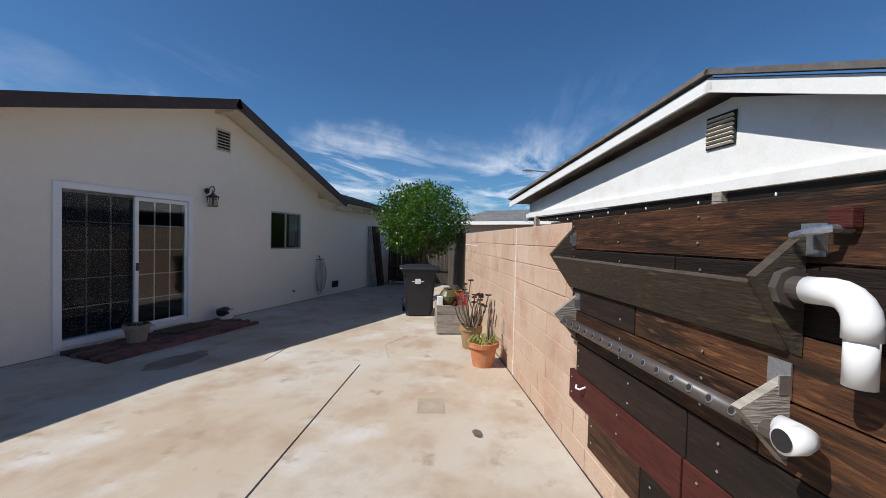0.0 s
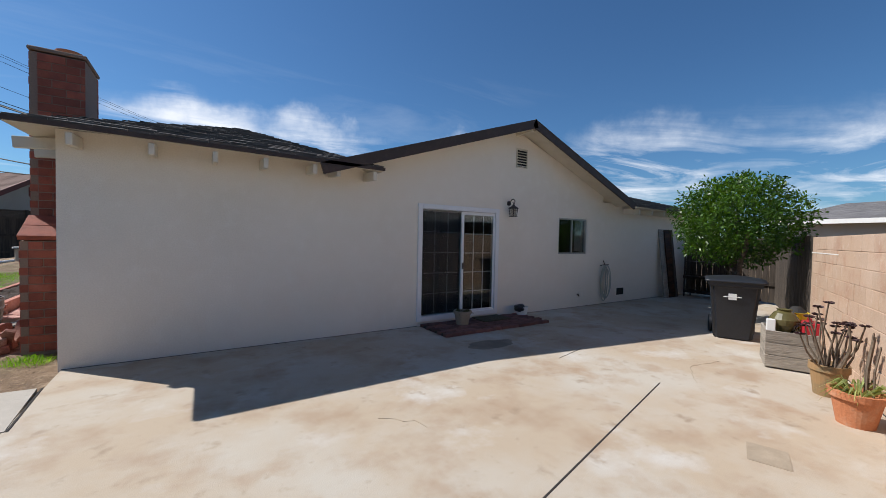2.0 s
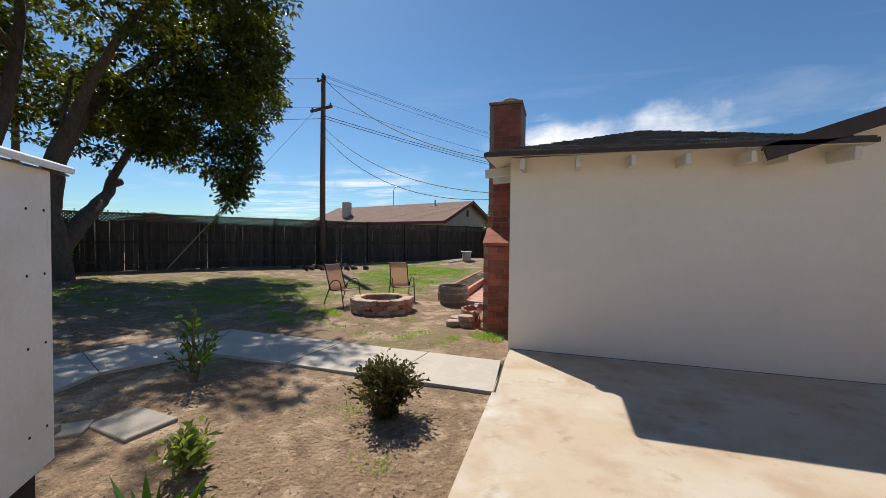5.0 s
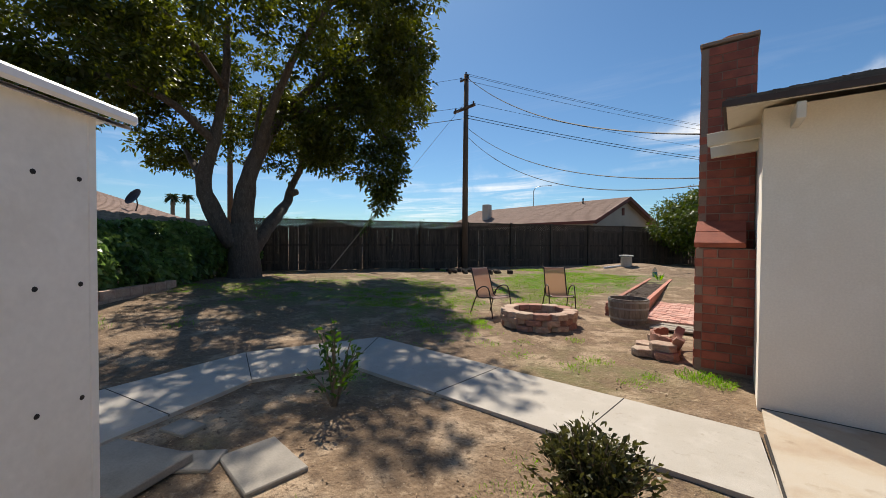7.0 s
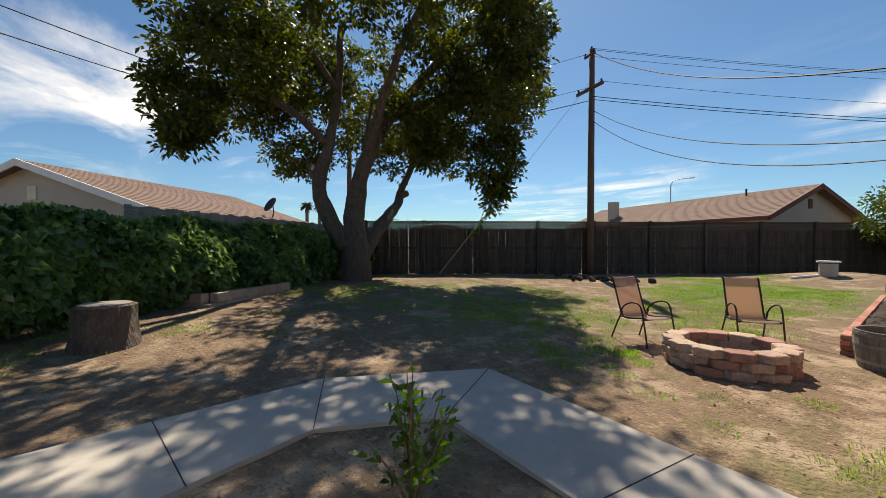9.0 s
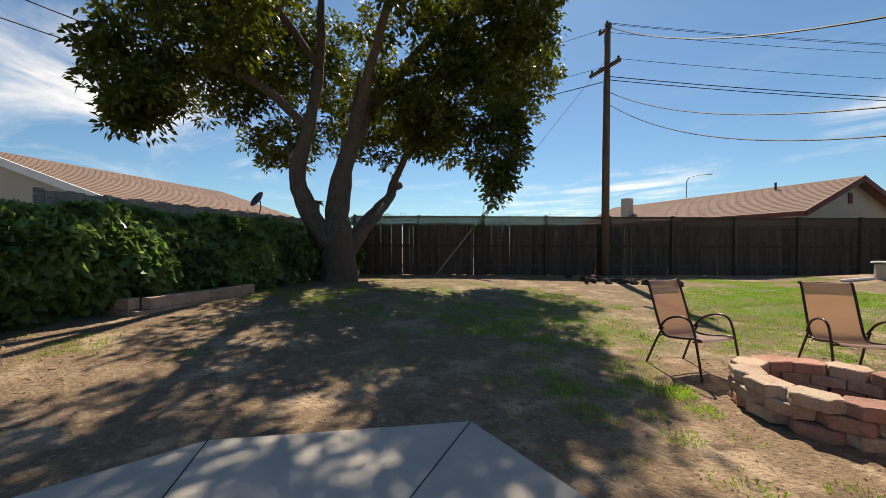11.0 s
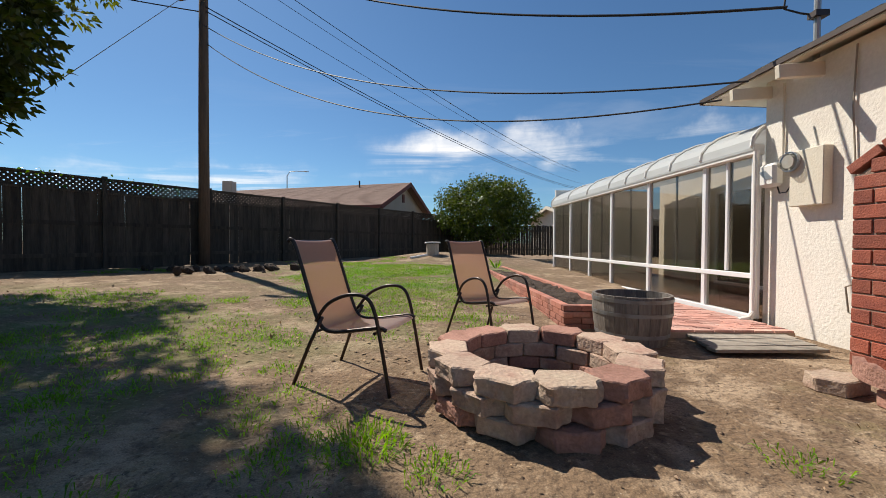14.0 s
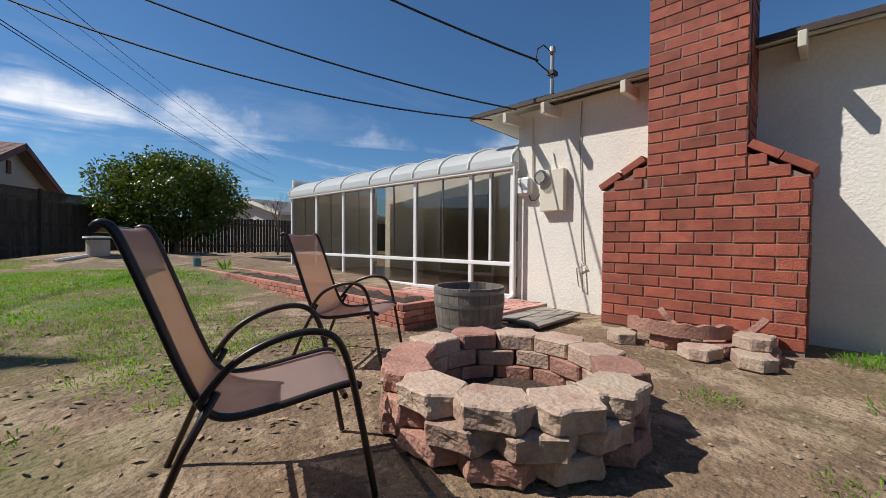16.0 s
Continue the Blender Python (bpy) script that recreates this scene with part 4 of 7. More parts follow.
tube(tee, [(-1.9, 0.11, 1.062), (-1.95, 0.11, 1.062), (-1.98, 0.122, 1.064), (-1.993, 0.15, 1.066), (-1.993, 0.2, 1.068)], [0.033, 0.034, 0.036, 0.038, 0.039], 20)
part("elbow", tee, M_WHITEPLASTIC, tp, "white plastic elbow with open end", smooth=True)
# dark disc on the closed tube end paints its shaded hollow
part("pipe_end_shade", lathe(bmesh.new(), [(0, 0.004), (0.031, 0.004)], 20, Matrix.Translation((-1.993, 0.2, 1.068)) @ pose(0, 0, 0, -90, 0, 0)), M_DARK, tp)
tagged(part("wall_hook", tube(bmesh.new(), [on_wall(-2.0, 1.66, 0.03), on_wall(-2.0, 1.66, 0.09), on_wall(-1.94, 1.65, 0.1), on_wall(-1.9, 1.64, 0.1)], 0.012, 8), M_GALV), "steel tap fitting on the plank cladding", "fitting")
tagged(part("tap_block", boxes(((-2.03, 0.03, 1.66), (-1.97, 0.07, 1.72), wall_pose(0)), bevel=0.005), M_PLANK_RED), "small rusty block on the plank cladding", "block")
tagged(part("hook", tube(bmesh.new(), [on_wall(-0.46, 0.62, 0.02), on_wall(-0.46, 0.6, 0.07), on_wall(-0.43, 0.6, 0.085), on_wall(-0.42, 0.62, 0.075)], 0.007, 6), M_WHITEPLASTIC), "small white plastic hook on a plank end", "hook")
tagged(part("strap_bracket", boxes(((-1.95, 0.034, 0.55), (-1.72, 0.042, 0.575), wall_pose(0)), ((-1.8, 0.03, 0.5), (-1.74, 0.1, 0.52), wall_pose(0))), M_GALV), "flat steel strap bracket on the planks", "bracket")

# ---- pots and bin along the wall ----
def pose_at(x, y, z=0.0, rz=0.0):
    return dict(at=(x, y, z), rz=rz)


p1 = thing("terracotta_pot", "terracotta pot with a striped spider plant", "plant pot", (4.62, 0.98, 0), 10)
part("pot", lathe(bmesh.new(), [(0, 0), (0.13, 0), (0.175, 0.25), (0.2, 0.25), (0.205, 0.31), (0.18, 0.31), (0.165, 0.26), (0, 0.26)], 28), M_TERRA, p1)
lf = Leaves()
r = random.Random(2)
for i in range(70):
    a = r.uniform(0, 6.28)
    d = Vector((math.cos(a), math.sin(a), r.uniform(0.4, 1.6)))
    lf.add(Vector((0.05 * math.cos(a), 0.05 * math.sin(a), 0.27)), d, r.uniform(0.18, 0.36), 0.02, r, 0.6)
lf.part("leaves", M_STRIPE, p1, "yellow-green striped leaves", "stuff")
st = bmesh.new()
for i in range(5):
    x, y = r.uniform(0.03, 0.12), r.uniform(-0.12, -0.04)
    tube(st, [(x, y, 0.25), (x + r.uniform(0, .04), y, 0.5), (x + r.uniform(0, .08), y - 0.03, r.uniform(0.65, 0.85))], 0.008, 5)
part("stems", st, M_STEM, p1, "dry brown stems")

p2 = thing("succulent_pot", "clay pot with a leggy dark rosette succulent", "plant pot", (5.35, 1.32, 0), 0)
part("pot", lathe(bmesh.new(), [(0, 0), (0.12, 0), (0.155, 0.27), (0.17, 0.27), (0.17, 0.34), (0.15, 0.34), (0.14, 0.3), (0, 0.3)], 24), M_OCHRE, p2)
st, lf = bmesh.new(), Leaves()
for i in range(20):
    a, q = r.uniform(0, 6.28), r.uniform(0.02, 0.14)
    b0 = Vector((q * math.cos(a), q * math.sin(a), 0.3))
    tip = Vector((b0.x * 2.4 + r.uniform(-.12, .12), b0.y * 2.4 + r.uniform(-.12, .12), r.uniform(0.62, 1.02)))
    mid = b0.lerp(tip, 0.5) + Vector((r.uniform(-.06, .06), r.uniform(-.06, .06), 0))
    tube(st, [b0, mid, tip], [0.012, 0.01, 0.007], 5)
    for k in range(16):
        an = k * 2.4
        lf.add(tip, Vector((math.cos(an), math.sin(an), 0.5 - k * 0.02)), 0.055, 0.03, r, 0.1)
part("stems", st, M_STEM, p2, "bare grey stems")
lf.part("rosettes", M_ROSETTE, p2, "dark purple rosettes", "stuff")

crate = thing("planter_box", "weathered grey wooden planter box with a plank top", "planter", (5.87, 2.04, 0), 22)
cw, cl, ch = 0.52, 0.62, 0.5
cr = bmesh.new()
for k in range(3):
    z = 0.02 + k * 0.16
    box(cr, (0, -cw, z), (0.025, 0, z + 0.155), bevel=0.004); box(cr, (cl - 0.025, -cw, z), (cl, 0, z + 0.155), bevel=0.004)
    box(cr, (0.025, -cw, z), (cl - 0.025, -cw + 0.025, z + 0.155), bevel=0.004); box(cr, (0.025, -0.025, z), (cl - 0.025, 0, z + 0.155), bevel=0.004)
part("sides", cr, M_GREYWOOD, crate)
part("top", boxes(((0.03, -cw + 0.03, 0.42), (cl - 0.03, -0.03, 0.47))), M_GREYWOOD, crate)
CM = pose(5.87, 2.04, 0.47, 0, 0, 22)


def at_crate(x, y, z=0.0):
    return CM @ Matrix.Translation((x, y, z))


tagged(part("urn", lathe(bmesh.new(), [(0, 0), (0.08, 0), (0.15, 0.1), (0.16, 0.17), (0.11, 0.25), (0.07, 0.28), (0.085, 0.3), (0.06, 0.3), (0, 0.26)], 24, at_crate(0.2, -0.2)), M_OLIVE), "olive glazed round urn on the planter box", "urn")
tagged(part("glass_jar", lathe(bmesh.new(), [(0, 0), (0.05, 0), (0.055, 0.1), (0.03, 0.14), (0.032, 0.17), (0, 0.17)], 16, at_crate(0.1, -0.32)), M_PANE_SMOKE), "small clear glass jar on the planter box", "jar")
fc = thing("red_can", "red plastic fuel can on the planter box", "can")
fc.matrix_basis = at_crate(0.14, -0.44)
part("body", boxes(((-0.1, -0.1, 0), (0.12, 0.08, 0.18)), bevel=0.02), M_RED, fc)
part("handle", tube(bmesh.new(), [(-0.06, 0, 0.17), (-0.06, 0, 0.215), (0.07, 0, 0.215), (0.07, 0, 0.17)], 0.014, 8), M_RED, fc)
yb = thing("yellow_bucket", "yellow plastic bucket behind the red can", "bucket")
yb.matrix_basis = at_crate(0.42, -0.35)
part("body", lathe(bmesh.new(), [(0, 0), (0.1, 0), (0.125, 0.24), (0.135, 0.25), (0.115, 0.25), (0, 0.2)], 20), M_YELLOW, yb)
part("lid", lathe(bmesh.new(), [(0, 0.33), (0.05, 0.32), (0.1, 0.26), (0.11, 0.25), (0, 0.25)], 16), M_DARK, yb, "dark grey cap")
tagged(part("white_box", boxes(((0.03, -0.1, 0.0), (0.13, -0.01, 0.17), CM), bevel=0.006), M_WHITEPLASTIC), "stack of white trays on the planter box", "tray")

bin_ = thing("wheelie_bin", "black wheeled rubbish bin with a closed lid", "bin", (7.42, 2.98, 0), 24)
bin_.matrix_basis = bin_.matrix_basis @ Matrix.Diagonal((1.12, 1.12, 1.04, 1))
bm = bmesh.new()
lo = [(-0.24, -0.24), (0.24, -0.24), (0.24, 0.24), (-0.24, 0.24)]
hi = [(-0.33, -0.31), (0.33, -0.31), (0.33, 0.31), (-0.33, 0.31)]
v0 = [bm.verts.new((x, y, 0.02)) for x, y in lo]
v1 = [bm.verts.new((x * 0.97, y * 0.97, 0.86)) for x, y in hi]
v2 = [bm.verts.new((x * 1.05, y * 1.05, 0.88)) for x, y in hi]
v3 = [bm.verts.new((x * 1.05, y * 1.05, 0.95)) for x, y in hi]
bm.faces.new(v0[::-1]); bm.faces.new(v3)
for a, b in ((v0, v1), (v1, v2), (v2, v3)):
    for i in range(4):
        bm.faces.new((a[i], a[(i + 1) % 4], b[(i + 1) % 4], b[i]))
bmesh.ops.bevel(bm, geom=[e for e in bm.edges if abs(e.verts[0].co.z - e.verts[1].co.z) > 0.5], offset=0.05, segments=3, affect="EDGES")
part("body", bm, M_BLACKPLASTIC, bin_)
lid = bmesh.new()
bmesh.ops.create_grid(lid, x_segments=12, y_segments=12, size=0.37)
for v in lid.verts:
    v.co.z = 0.965 + 0.07 * (1 - (v.co.x / 0.37) ** 2) * (1 - 0.6 * (v.co.y / 0.37) ** 2)
ext = bmesh.ops.extrude_face_region(lid, geom=lid.faces[:])
for e in ext["geom"]:
    if isinstance(e, bmesh.types.BMVert):
        e.co.z -= 0.03
bmesh.ops.recalc_face_normals(lid, faces=lid.faces[:])
part("lid", lid, M_BLACKPLASTIC, bin_, smooth=True)
for y in (-0.27, 0.27):
    wh = part("wheel", lathe(bmesh.new(), [(0, -0.03), (0.13, -0.03), (0.15, -0.015), (0.15, 0.015), (0.13, 0.03), (0, 0.03)], 24, Matrix.Translation((0.3, y, 0.15)) @ pose(0, 0, 0, 90)), M_BLACKPLASTIC, bin_)
part("handle", tube(bmesh.new(), [(0.36, -0.25, 0.9), (0.44, -0.25, 0.93), (0.44, 0.25, 0.93), (0.36, 0.25, 0.9)], 0.018, 8), M_BLACKPLASTIC, bin_)
part("emblem", boxes(((-0.322, -0.02, 0.66), (-0.318, 0.08, 0.76)), ((-0.325, -0.08, 0.7), (-0.315, 0.14, 0.712))), M_WHITEPLASTIC, bin_, "pale printed emblem")
# ---- chimney ----
chim = thing("chimney", "stepped red brick chimney with sloping shoulders", "chimney", (-0.08, 0, 0))
core = boxes(((-2.326, 7.226, -0.15), (-1.75, 8.892, 1.47)), ((-2.328, 7.635, 1.4), (-1.76, 8.444, 4.06)))
for sgn, y0, y1 in ((1, 8.43, 8.888), (-1, 7.65, 7.232)):
    m = Matrix(((0, 0, 1, -2.318), (1, 0, 0, 0), (0, 1, 0, 0), (0, 0, 0, 1)))
    prism(core, [(y0, 1.46), (y1, 1.46), (y0, 1.72)], 0.48, m)
part("core", core, M_MORTAR, chim)
br = mesh_of("brick", boxes(((0.0065, -0.006, 0.0065), (0.2885, 0.075, 0.1055)), bevel=0.004), M_BRICK)
hb = mesh_of("brick", boxes(((0.0065, -0.006, 0.0065), (0.1385, 0.075, 0.1055)), bevel=0.004), M_BRICK)
crng = random.Random(8)
C = 0.1125
full, half, rest = [], [], bmesh.new()


def course(o, rz, ln, z, shift, joined):
    """One course of bricks along ln metres from o, turned rz."""
    x = 0.0
    first = 0.1475 if shift else 0.295
    while x < ln - 0.05:
        w = first if x == 0 else 0.295
        w = min(w, ln - x)
        j = pose(o[0], o[1], z, 0, 0, rz) @ Matrix.Translation((x, crng.uniform(-0.003, 0.003), 0))
        if joined:
            box(rest, (0.0065, -0.006, 0.0065), (w - 0.0065, 0.075, 0.1055), j)
        elif abs(w - 0.295) < 1e-6:
            full.append(j)
        else:
            half.append(j @ Matrix.Diagonal((w / 0.145, 1, 1, 1)))
        x += w


for k in range(13):
    z = k * C + 0.005
    course((-2.33, 8.9), -90, 1.68, z, k % 2, False)
    course((-2.255, 7.22), 0, 0.505, z, (k + 1) % 2, k < 1)
for k in range(13, 36):
    z = k * C + 0.005
    hi_ = k > 26
    course((-2.33, 8.45), -90, 0.82, z, k % 2, hi_)
    course((-2.255, 7.63), 0, 0.5, z, (k + 1) % 2, k > 18)
    course((-1.75, 8.45), 180, 0.5, z, k % 2, True)
for k, ln in ((13, 0.33), (14, 0.14)):
    course((-2.33, 8.45 + ln), -90, ln, k * C + 0.005, 0, False)
    course((-2.33, 7.63), -90, ln, k * C + 0.005, 0, False)
pieces("brick", br, full, chim)
pieces("brick", hb, half, chim)
for sgn, ya, yb in ((-1, 8.92, 8.44), (1, 7.2, 7.64)):
    a = math.degrees(math.atan2(0.29, abs(ya - yb)))
    for q in range(2):
        y = ya + (yb - ya) * (0.02 + q * 0.49)
        z = 1.475 + 0.29 * (0.02 + q * 0.49)
        b = boxes(((-0.012, 0, 0.0), (0.49, 0.25, 0.072)), bevel=0.004)
        ob = part("brick", b, M_BRICK, chim)
        ob.matrix_basis = Matrix.Translation((-2.33, y, z)) @ Matrix.Rotation(radians(a if yb > ya else -a), 4, "X") @ Matrix.Diagonal((1, 1 if yb > ya else -1, 1, 1))
tagged(part("upper_bricks", rest, M_BRICK, chim), kind="stuff")
part("cap", boxes(((-2.35, 7.61, 4.08), (-1.74, 8.47, 4.13)), bevel=0.01), M_MORTAR, chim, "mortar wash cap")
part("flue", lathe(bmesh.new(), [(0, 4.12), (0.16, 4.12), (0.16, 4.25), (0.13, 4.25), (0, 4.2)], 16, Matrix.Translation((-2.0, 8.0, 0))), M_TERRA, chim, "clay flue top")

# ---- fittings on the west wall ----
panel = thing("meter_panel", "cream painted electric meter panel on the stucco", "meter box")
part("cabinet", boxes(((-1.93, 9.62, 1.33), (-1.83, 9.98, 1.9)), bevel=0.006), M_CREAM, panel)
mt = part("meter", lathe(bmesh.new(), [(0, 0.12), (0.07, 0.11), (0.085, 0.07), (0.09, 0.05), (0.1, 0.05), (0.1, 0.0)], 24, Matrix.Translation((-1.92, 9.95, 1.8)) @ pose(0, 0, 0, 0, -90)), M_PANE_SMOKE, panel, "round glass electric meter")
part("dial", lathe(bmesh.new(), [(0, 0.06), (0.07, 0.06), (0.07, 0)], 20, Matrix.Translation((-1.92, 9.95, 1.8)) @ pose(0, 0, 0, 0, -90)), M_WHITEPLASTIC, mt)
part("ring", lathe(bmesh.new(), [(0.088, 0.05), (0.104, 0.05), (0.104, 0.02), (0.09, 0.0)], 24, Matrix.Translation((-1.92, 9.95, 1.8)) @ pose(0, 0, 0, 0, -90)), M_GALV, mt)
gbx = thing("junction_box", "pale grey ribbed utility box on the wall", "utility box")
part("body", boxes(((-1.95, 10.14, 1.58), (-1.83, 10.36, 1.84)), bevel=0.03), M_WHITE, gbx)
rib = mesh_of("rib", boxes(((-0.004, -0.07, -0.006), (0.004, 0.07, 0.006))), M_ALU)
pieces("rib", rib, [pose(-1.952, 10.25 + 0.02 * i, 1.71, 45) for i in (-2, -1, 0, 1, 2)], gbx)
tagged(part("conduit", tube(bmesh.new(), [(-1.85, 10.15, 1.84), (-1.85, 10.15, 2.7)], 0.012, 8), M_CREAM), "thin painted conduit up the wall", "conduit")
tagged(part("cable_loop", tube(bmesh.new(), [(-1.86, 10.2, 1.58), (-1.88, 10.15, 1.5), (-1.87, 10.08, 1.5), (-1.86, 10.0, 1.6)], 0.008, 6), M_WIRE), "short black cable under the utility box", "cable")
cordp = [(-1.845, 9.42, 2.75), (-1.85, 9.44, 2.2), (-1.845, 9.41, 1.6), (-1.85, 9.4, 1.0), (-1.86, 9.38, 0.66)]
tagged(part("hanging_cord", tube(bmesh.new(), cordp + [(-1.87, 9.34, 0.6), (-1.87, 9.45, 0.55), (-1.87, 9.42, 0.32), (-1.88, 9.36, 0.3), (-1.87, 9.38, 0.62)], 0.008, 6), M_CLAYPALE), "pale knotted cord hanging down the wall", "cord")
mast = thing("service_mast", "grey steel electric service mast on the roof", "mast", (-1.72, 9.93, 2.78))
part("pipe", tube(bmesh.new(), [(0, 0, 0), (0, 0, 0.8)], 0.03, 10), M_ALU, mast)
part("weatherhead", lathe(bmesh.new(), [(0, 0.92), (0.04, 0.9), (0.055, 0.82), (0.035, 0.78), (0, 0.78)], 12), M_ALU, mast)
part("clamp", boxes(((-0.06, -0.05, 0.5), (0.08, 0.05, 0.56))), M_IRON, mast)
part("leads", tube(bmesh.new(), [(0, 0.02, 0.84), (-0.14, 0.06, 0.9), (-0.24, 0.1, 0.82), (-0.24, 0.12, 0.66), (-0.12, 0.06, 0.58), (-0.02, 0.02, 0.54)], 0.01, 6), M_WIRE, mast, "black looped leads")

# ---- sunroom ----
SRM = pose(-1.92, 10.42, 0, 0, 0, 93.3)
sr = thing("sunroom", "white framed glass sunroom with a curved translucent roof", "sunroom", kind="structure")
sr.matrix_basis = SRM
posts = [0.03, 0.82, 2.12, 3.42, 4.45, 5.6, 6.85]
for x in posts:
    part("post", boxes(((x - 0.035, -0.07, 0.06), (x + 0.035, 0.0, 2.02)), bevel=0.005), M_VINYL, sr)
part("mullion", boxes(((0.42, -0.05, 0.6), (0.455, -0.01, 2.0))), M_VINYL, sr)
part("sill_rail", boxes(((0.0, -0.06, 0.53), (6.85, 0.008, 0.59)), bevel=0.005), M_VINYL, sr)
part("base_rail", boxes(((-0.0, -0.08, 0.03), (6.88, 0.02, 0.1)), bevel=0.005), M_VINYL, sr)
part("top_rail", boxes(((-0.02, -0.09, 1.98), (6.9, 0.05, 2.1)), bevel=0.01), M_WHITE, sr)
for a, b in zip(posts, posts[1:]):
    no_shadow(part("pane", boxes(((a + 0.035, -0.04, 0.59), (b - 0.035, -0.034, 1.98))), M_PANE_SMOKE, sr))
    no_shadow(part("pane", boxes(((a + 0.035, -0.04, 0.1), (b - 0.035, -0.034, 0.53))), M_PANE_SMOKE, sr))
    part("sash", boxes((((a + b) / 2 - 0.012, -0.075, 0.59), ((a + b) / 2 + 0.012, -0.05, 1.98))), M_ALU, sr)
prof = [(0.06, 2.06)] + [(0.06 - 1.0 * (1 - math.cos(q)), 2.08 + 0.44 * math.sin(q)) for q in (0.2, 0.45, 0.7, 0.95, 1.2, 1.45, 1.57)] + [(-2.9, 2.6)]
bm = bmesh.new()
rows_ = []
for x in (-0.02, 6.92):
    rows_.append([bm.verts.new((x, y, z)) for y, z in prof] + [bm.verts.new((x, y, z - 0.03)) for y, z in prof[::-1]])
n = len(rows_[0])
for i in range(n):
    bm.faces.new((rows_[0][i], rows_[0][(i + 1) % n], rows_[1][(i + 1) % n], rows_[1][i]))
bm.faces.new(rows_[0][::-1]); bm.faces.new(rows_[1])
bmesh.ops.recalc_face_normals(bm, faces=bm.faces[:])
part("roof_sheet", bm, M_ACRYL, sr, "curved white acrylic roof sheets")
for x in [0.0] + posts[1:-1] + [1.47, 2.77, 6.88]:
    part("roof_rib", tube(bmesh.new(), [(x, y, z + 0.012) for y, z in prof], 0.022, 6), M_WHITE, sr)
part("floor", boxes(((-0.0, -2.85, 0.0), (6.85, 0.0, 0.06))), M_FLOOR_IN, sr, "brown sunroom floor")
part("end_wall", boxes(((6.84, -2.9, 0.05), (6.9, -0.05, 2.5))), M_WHITE, sr)
part("inner_door", boxes(((2.2, -2.76, 0.06), (3.9, -2.7, 2.06))), M_PANE_SMOKE, sr, "dark glass door to the house")
part("inner_frame", rect_frame(bmesh.new(), 2.15, 3.95, 0.06, 2.1, 0.06, -2.72, -2.66), M_VINYL, sr)
part("inner_window", boxes(((0.6, -2.76, 0.9), (1.6, -2.7, 2.0))), M_PANE_SMOKE, sr)
part("inner_panel", boxes(((4.5, -2.7, 0.06), (5.4, -2.64, 2.05)), bevel=0.01), M_WHITE, sr, "white inner door")
part("downpipe", tube(bmesh.new(), [(-0.03, 0.03, 2.02), (-0.03, 0.03, 0.16), (-0.03, 0.08, 0.08), (-0.02, 0.2, 0.05)], 0.03, 10), M_WHITE, sr, "white downpipe")

# ---- red brick patio, raised bed, boards ----
patio = thing("brick_patio", "pinkish red brick patio in front of the sunroom", "patio", kind="structure")
part("bedding", prism(bmesh.new(), [(-3.42, 9.8), (-2.0, 9.8), (-2.32, 17.4), (-3.75, 17.4)], 0.1, Matrix.Translation((0, 0, -0.06))), M_BLOCK_JOINT, patio)
bm = bmesh.new()
prng = random.Random(3)
for j in range(74):
    y = 9.8 + j * 0.102
    x0, x1 = -3.42 - (y - 9.8) * 0.043, -2.0 - (y - 9.8) * 0.042
    x = x0 - (0.1 if j % 2 else 0)
    while x < x1 - 0.03:
        a, b = max(x, x0), min(x + 0.2, x1)
        h = prng.uniform(-0.004, 0.004)
        box(bm, (a + 0.004, y + 0.004, 0.02), (b - 0.004, y + 0.098, 0.062 + h))
        x += 0.203
tagged(part("pavers", bm, M_PATIOBRICK, patio, "pinkish red paving bricks"), kind="stuff")

bed = thing("raised_bed", "long raised flower bed of red bricks with bare soil", "flower bed")
outline = [(-4.22, 10.2), (-3.5, 10.2), (-3.8, 17.9), (-4.55, 18.2)]
ins = [(-4.12, 10.3), (-3.6, 10.3), (-3.9, 17.8), (-4.45, 18.05)]
sb = bmesh.new()
nx, ny = 8, 80
gv = [[None] * (nx + 1) for _ in range(ny + 1)]
for j in range(ny + 1):
    for i in range(nx + 1):
        u, v = i / nx, j / ny
        x = (ins[0][0] * (1 - u) + ins[1][0] * u) * (1 - v) + (ins[3][0] * (1 - u) + ins[2][0] * u) * v
        y = (ins[0][1] * (1 - u) + ins[1][1] * u) * (1 - v) + (ins[3][1] * (1 - u) + ins[2][1] * u) * v
        gv[j][i] = sb.verts.new((x, y, 0.2 + 0.06 * noise.noise((x * 4, y * 4, 1)) + 0.03 * noise.noise((x * 14, y * 14, 2))))
for j in range(ny):
    for i in range(nx):
        sb.faces.new((gv[j][i], gv[j][i + 1], gv[j + 1][i + 1], gv[j + 1][i]))
part("soil", sb, M_SOIL, bed, "dark turned soil")
bb = mesh_of("brick", boxes(((0.003, 0, 0.003), (0.2, 0.095, 0.068)), bevel=0.004), M_BEDBRICK)
bp = []
for k in range(4):
    z = -0.04 + k * 0.071
    for (ax, ay), (bx, by) in (((-4.55, 18.2), (-4.22, 10.2)), ((-4.22, 10.2), (-3.5, 10.2))):
        ln = math.hypot(bx - ax, by - ay)
        rz = math.degrees(math.atan2(by - ay, bx - ax))
        x = 0.0 if k % 2 else -0.1
        while x < ln - 0.1:
            bp.append(pose(ax, ay, z, 0, 0, rz) @ Matrix.Translation((max(0, x), prng.uniform(-0.003, 0.003), 0)))
            x += 0.2035
pieces("brick", bb, bp, bed)
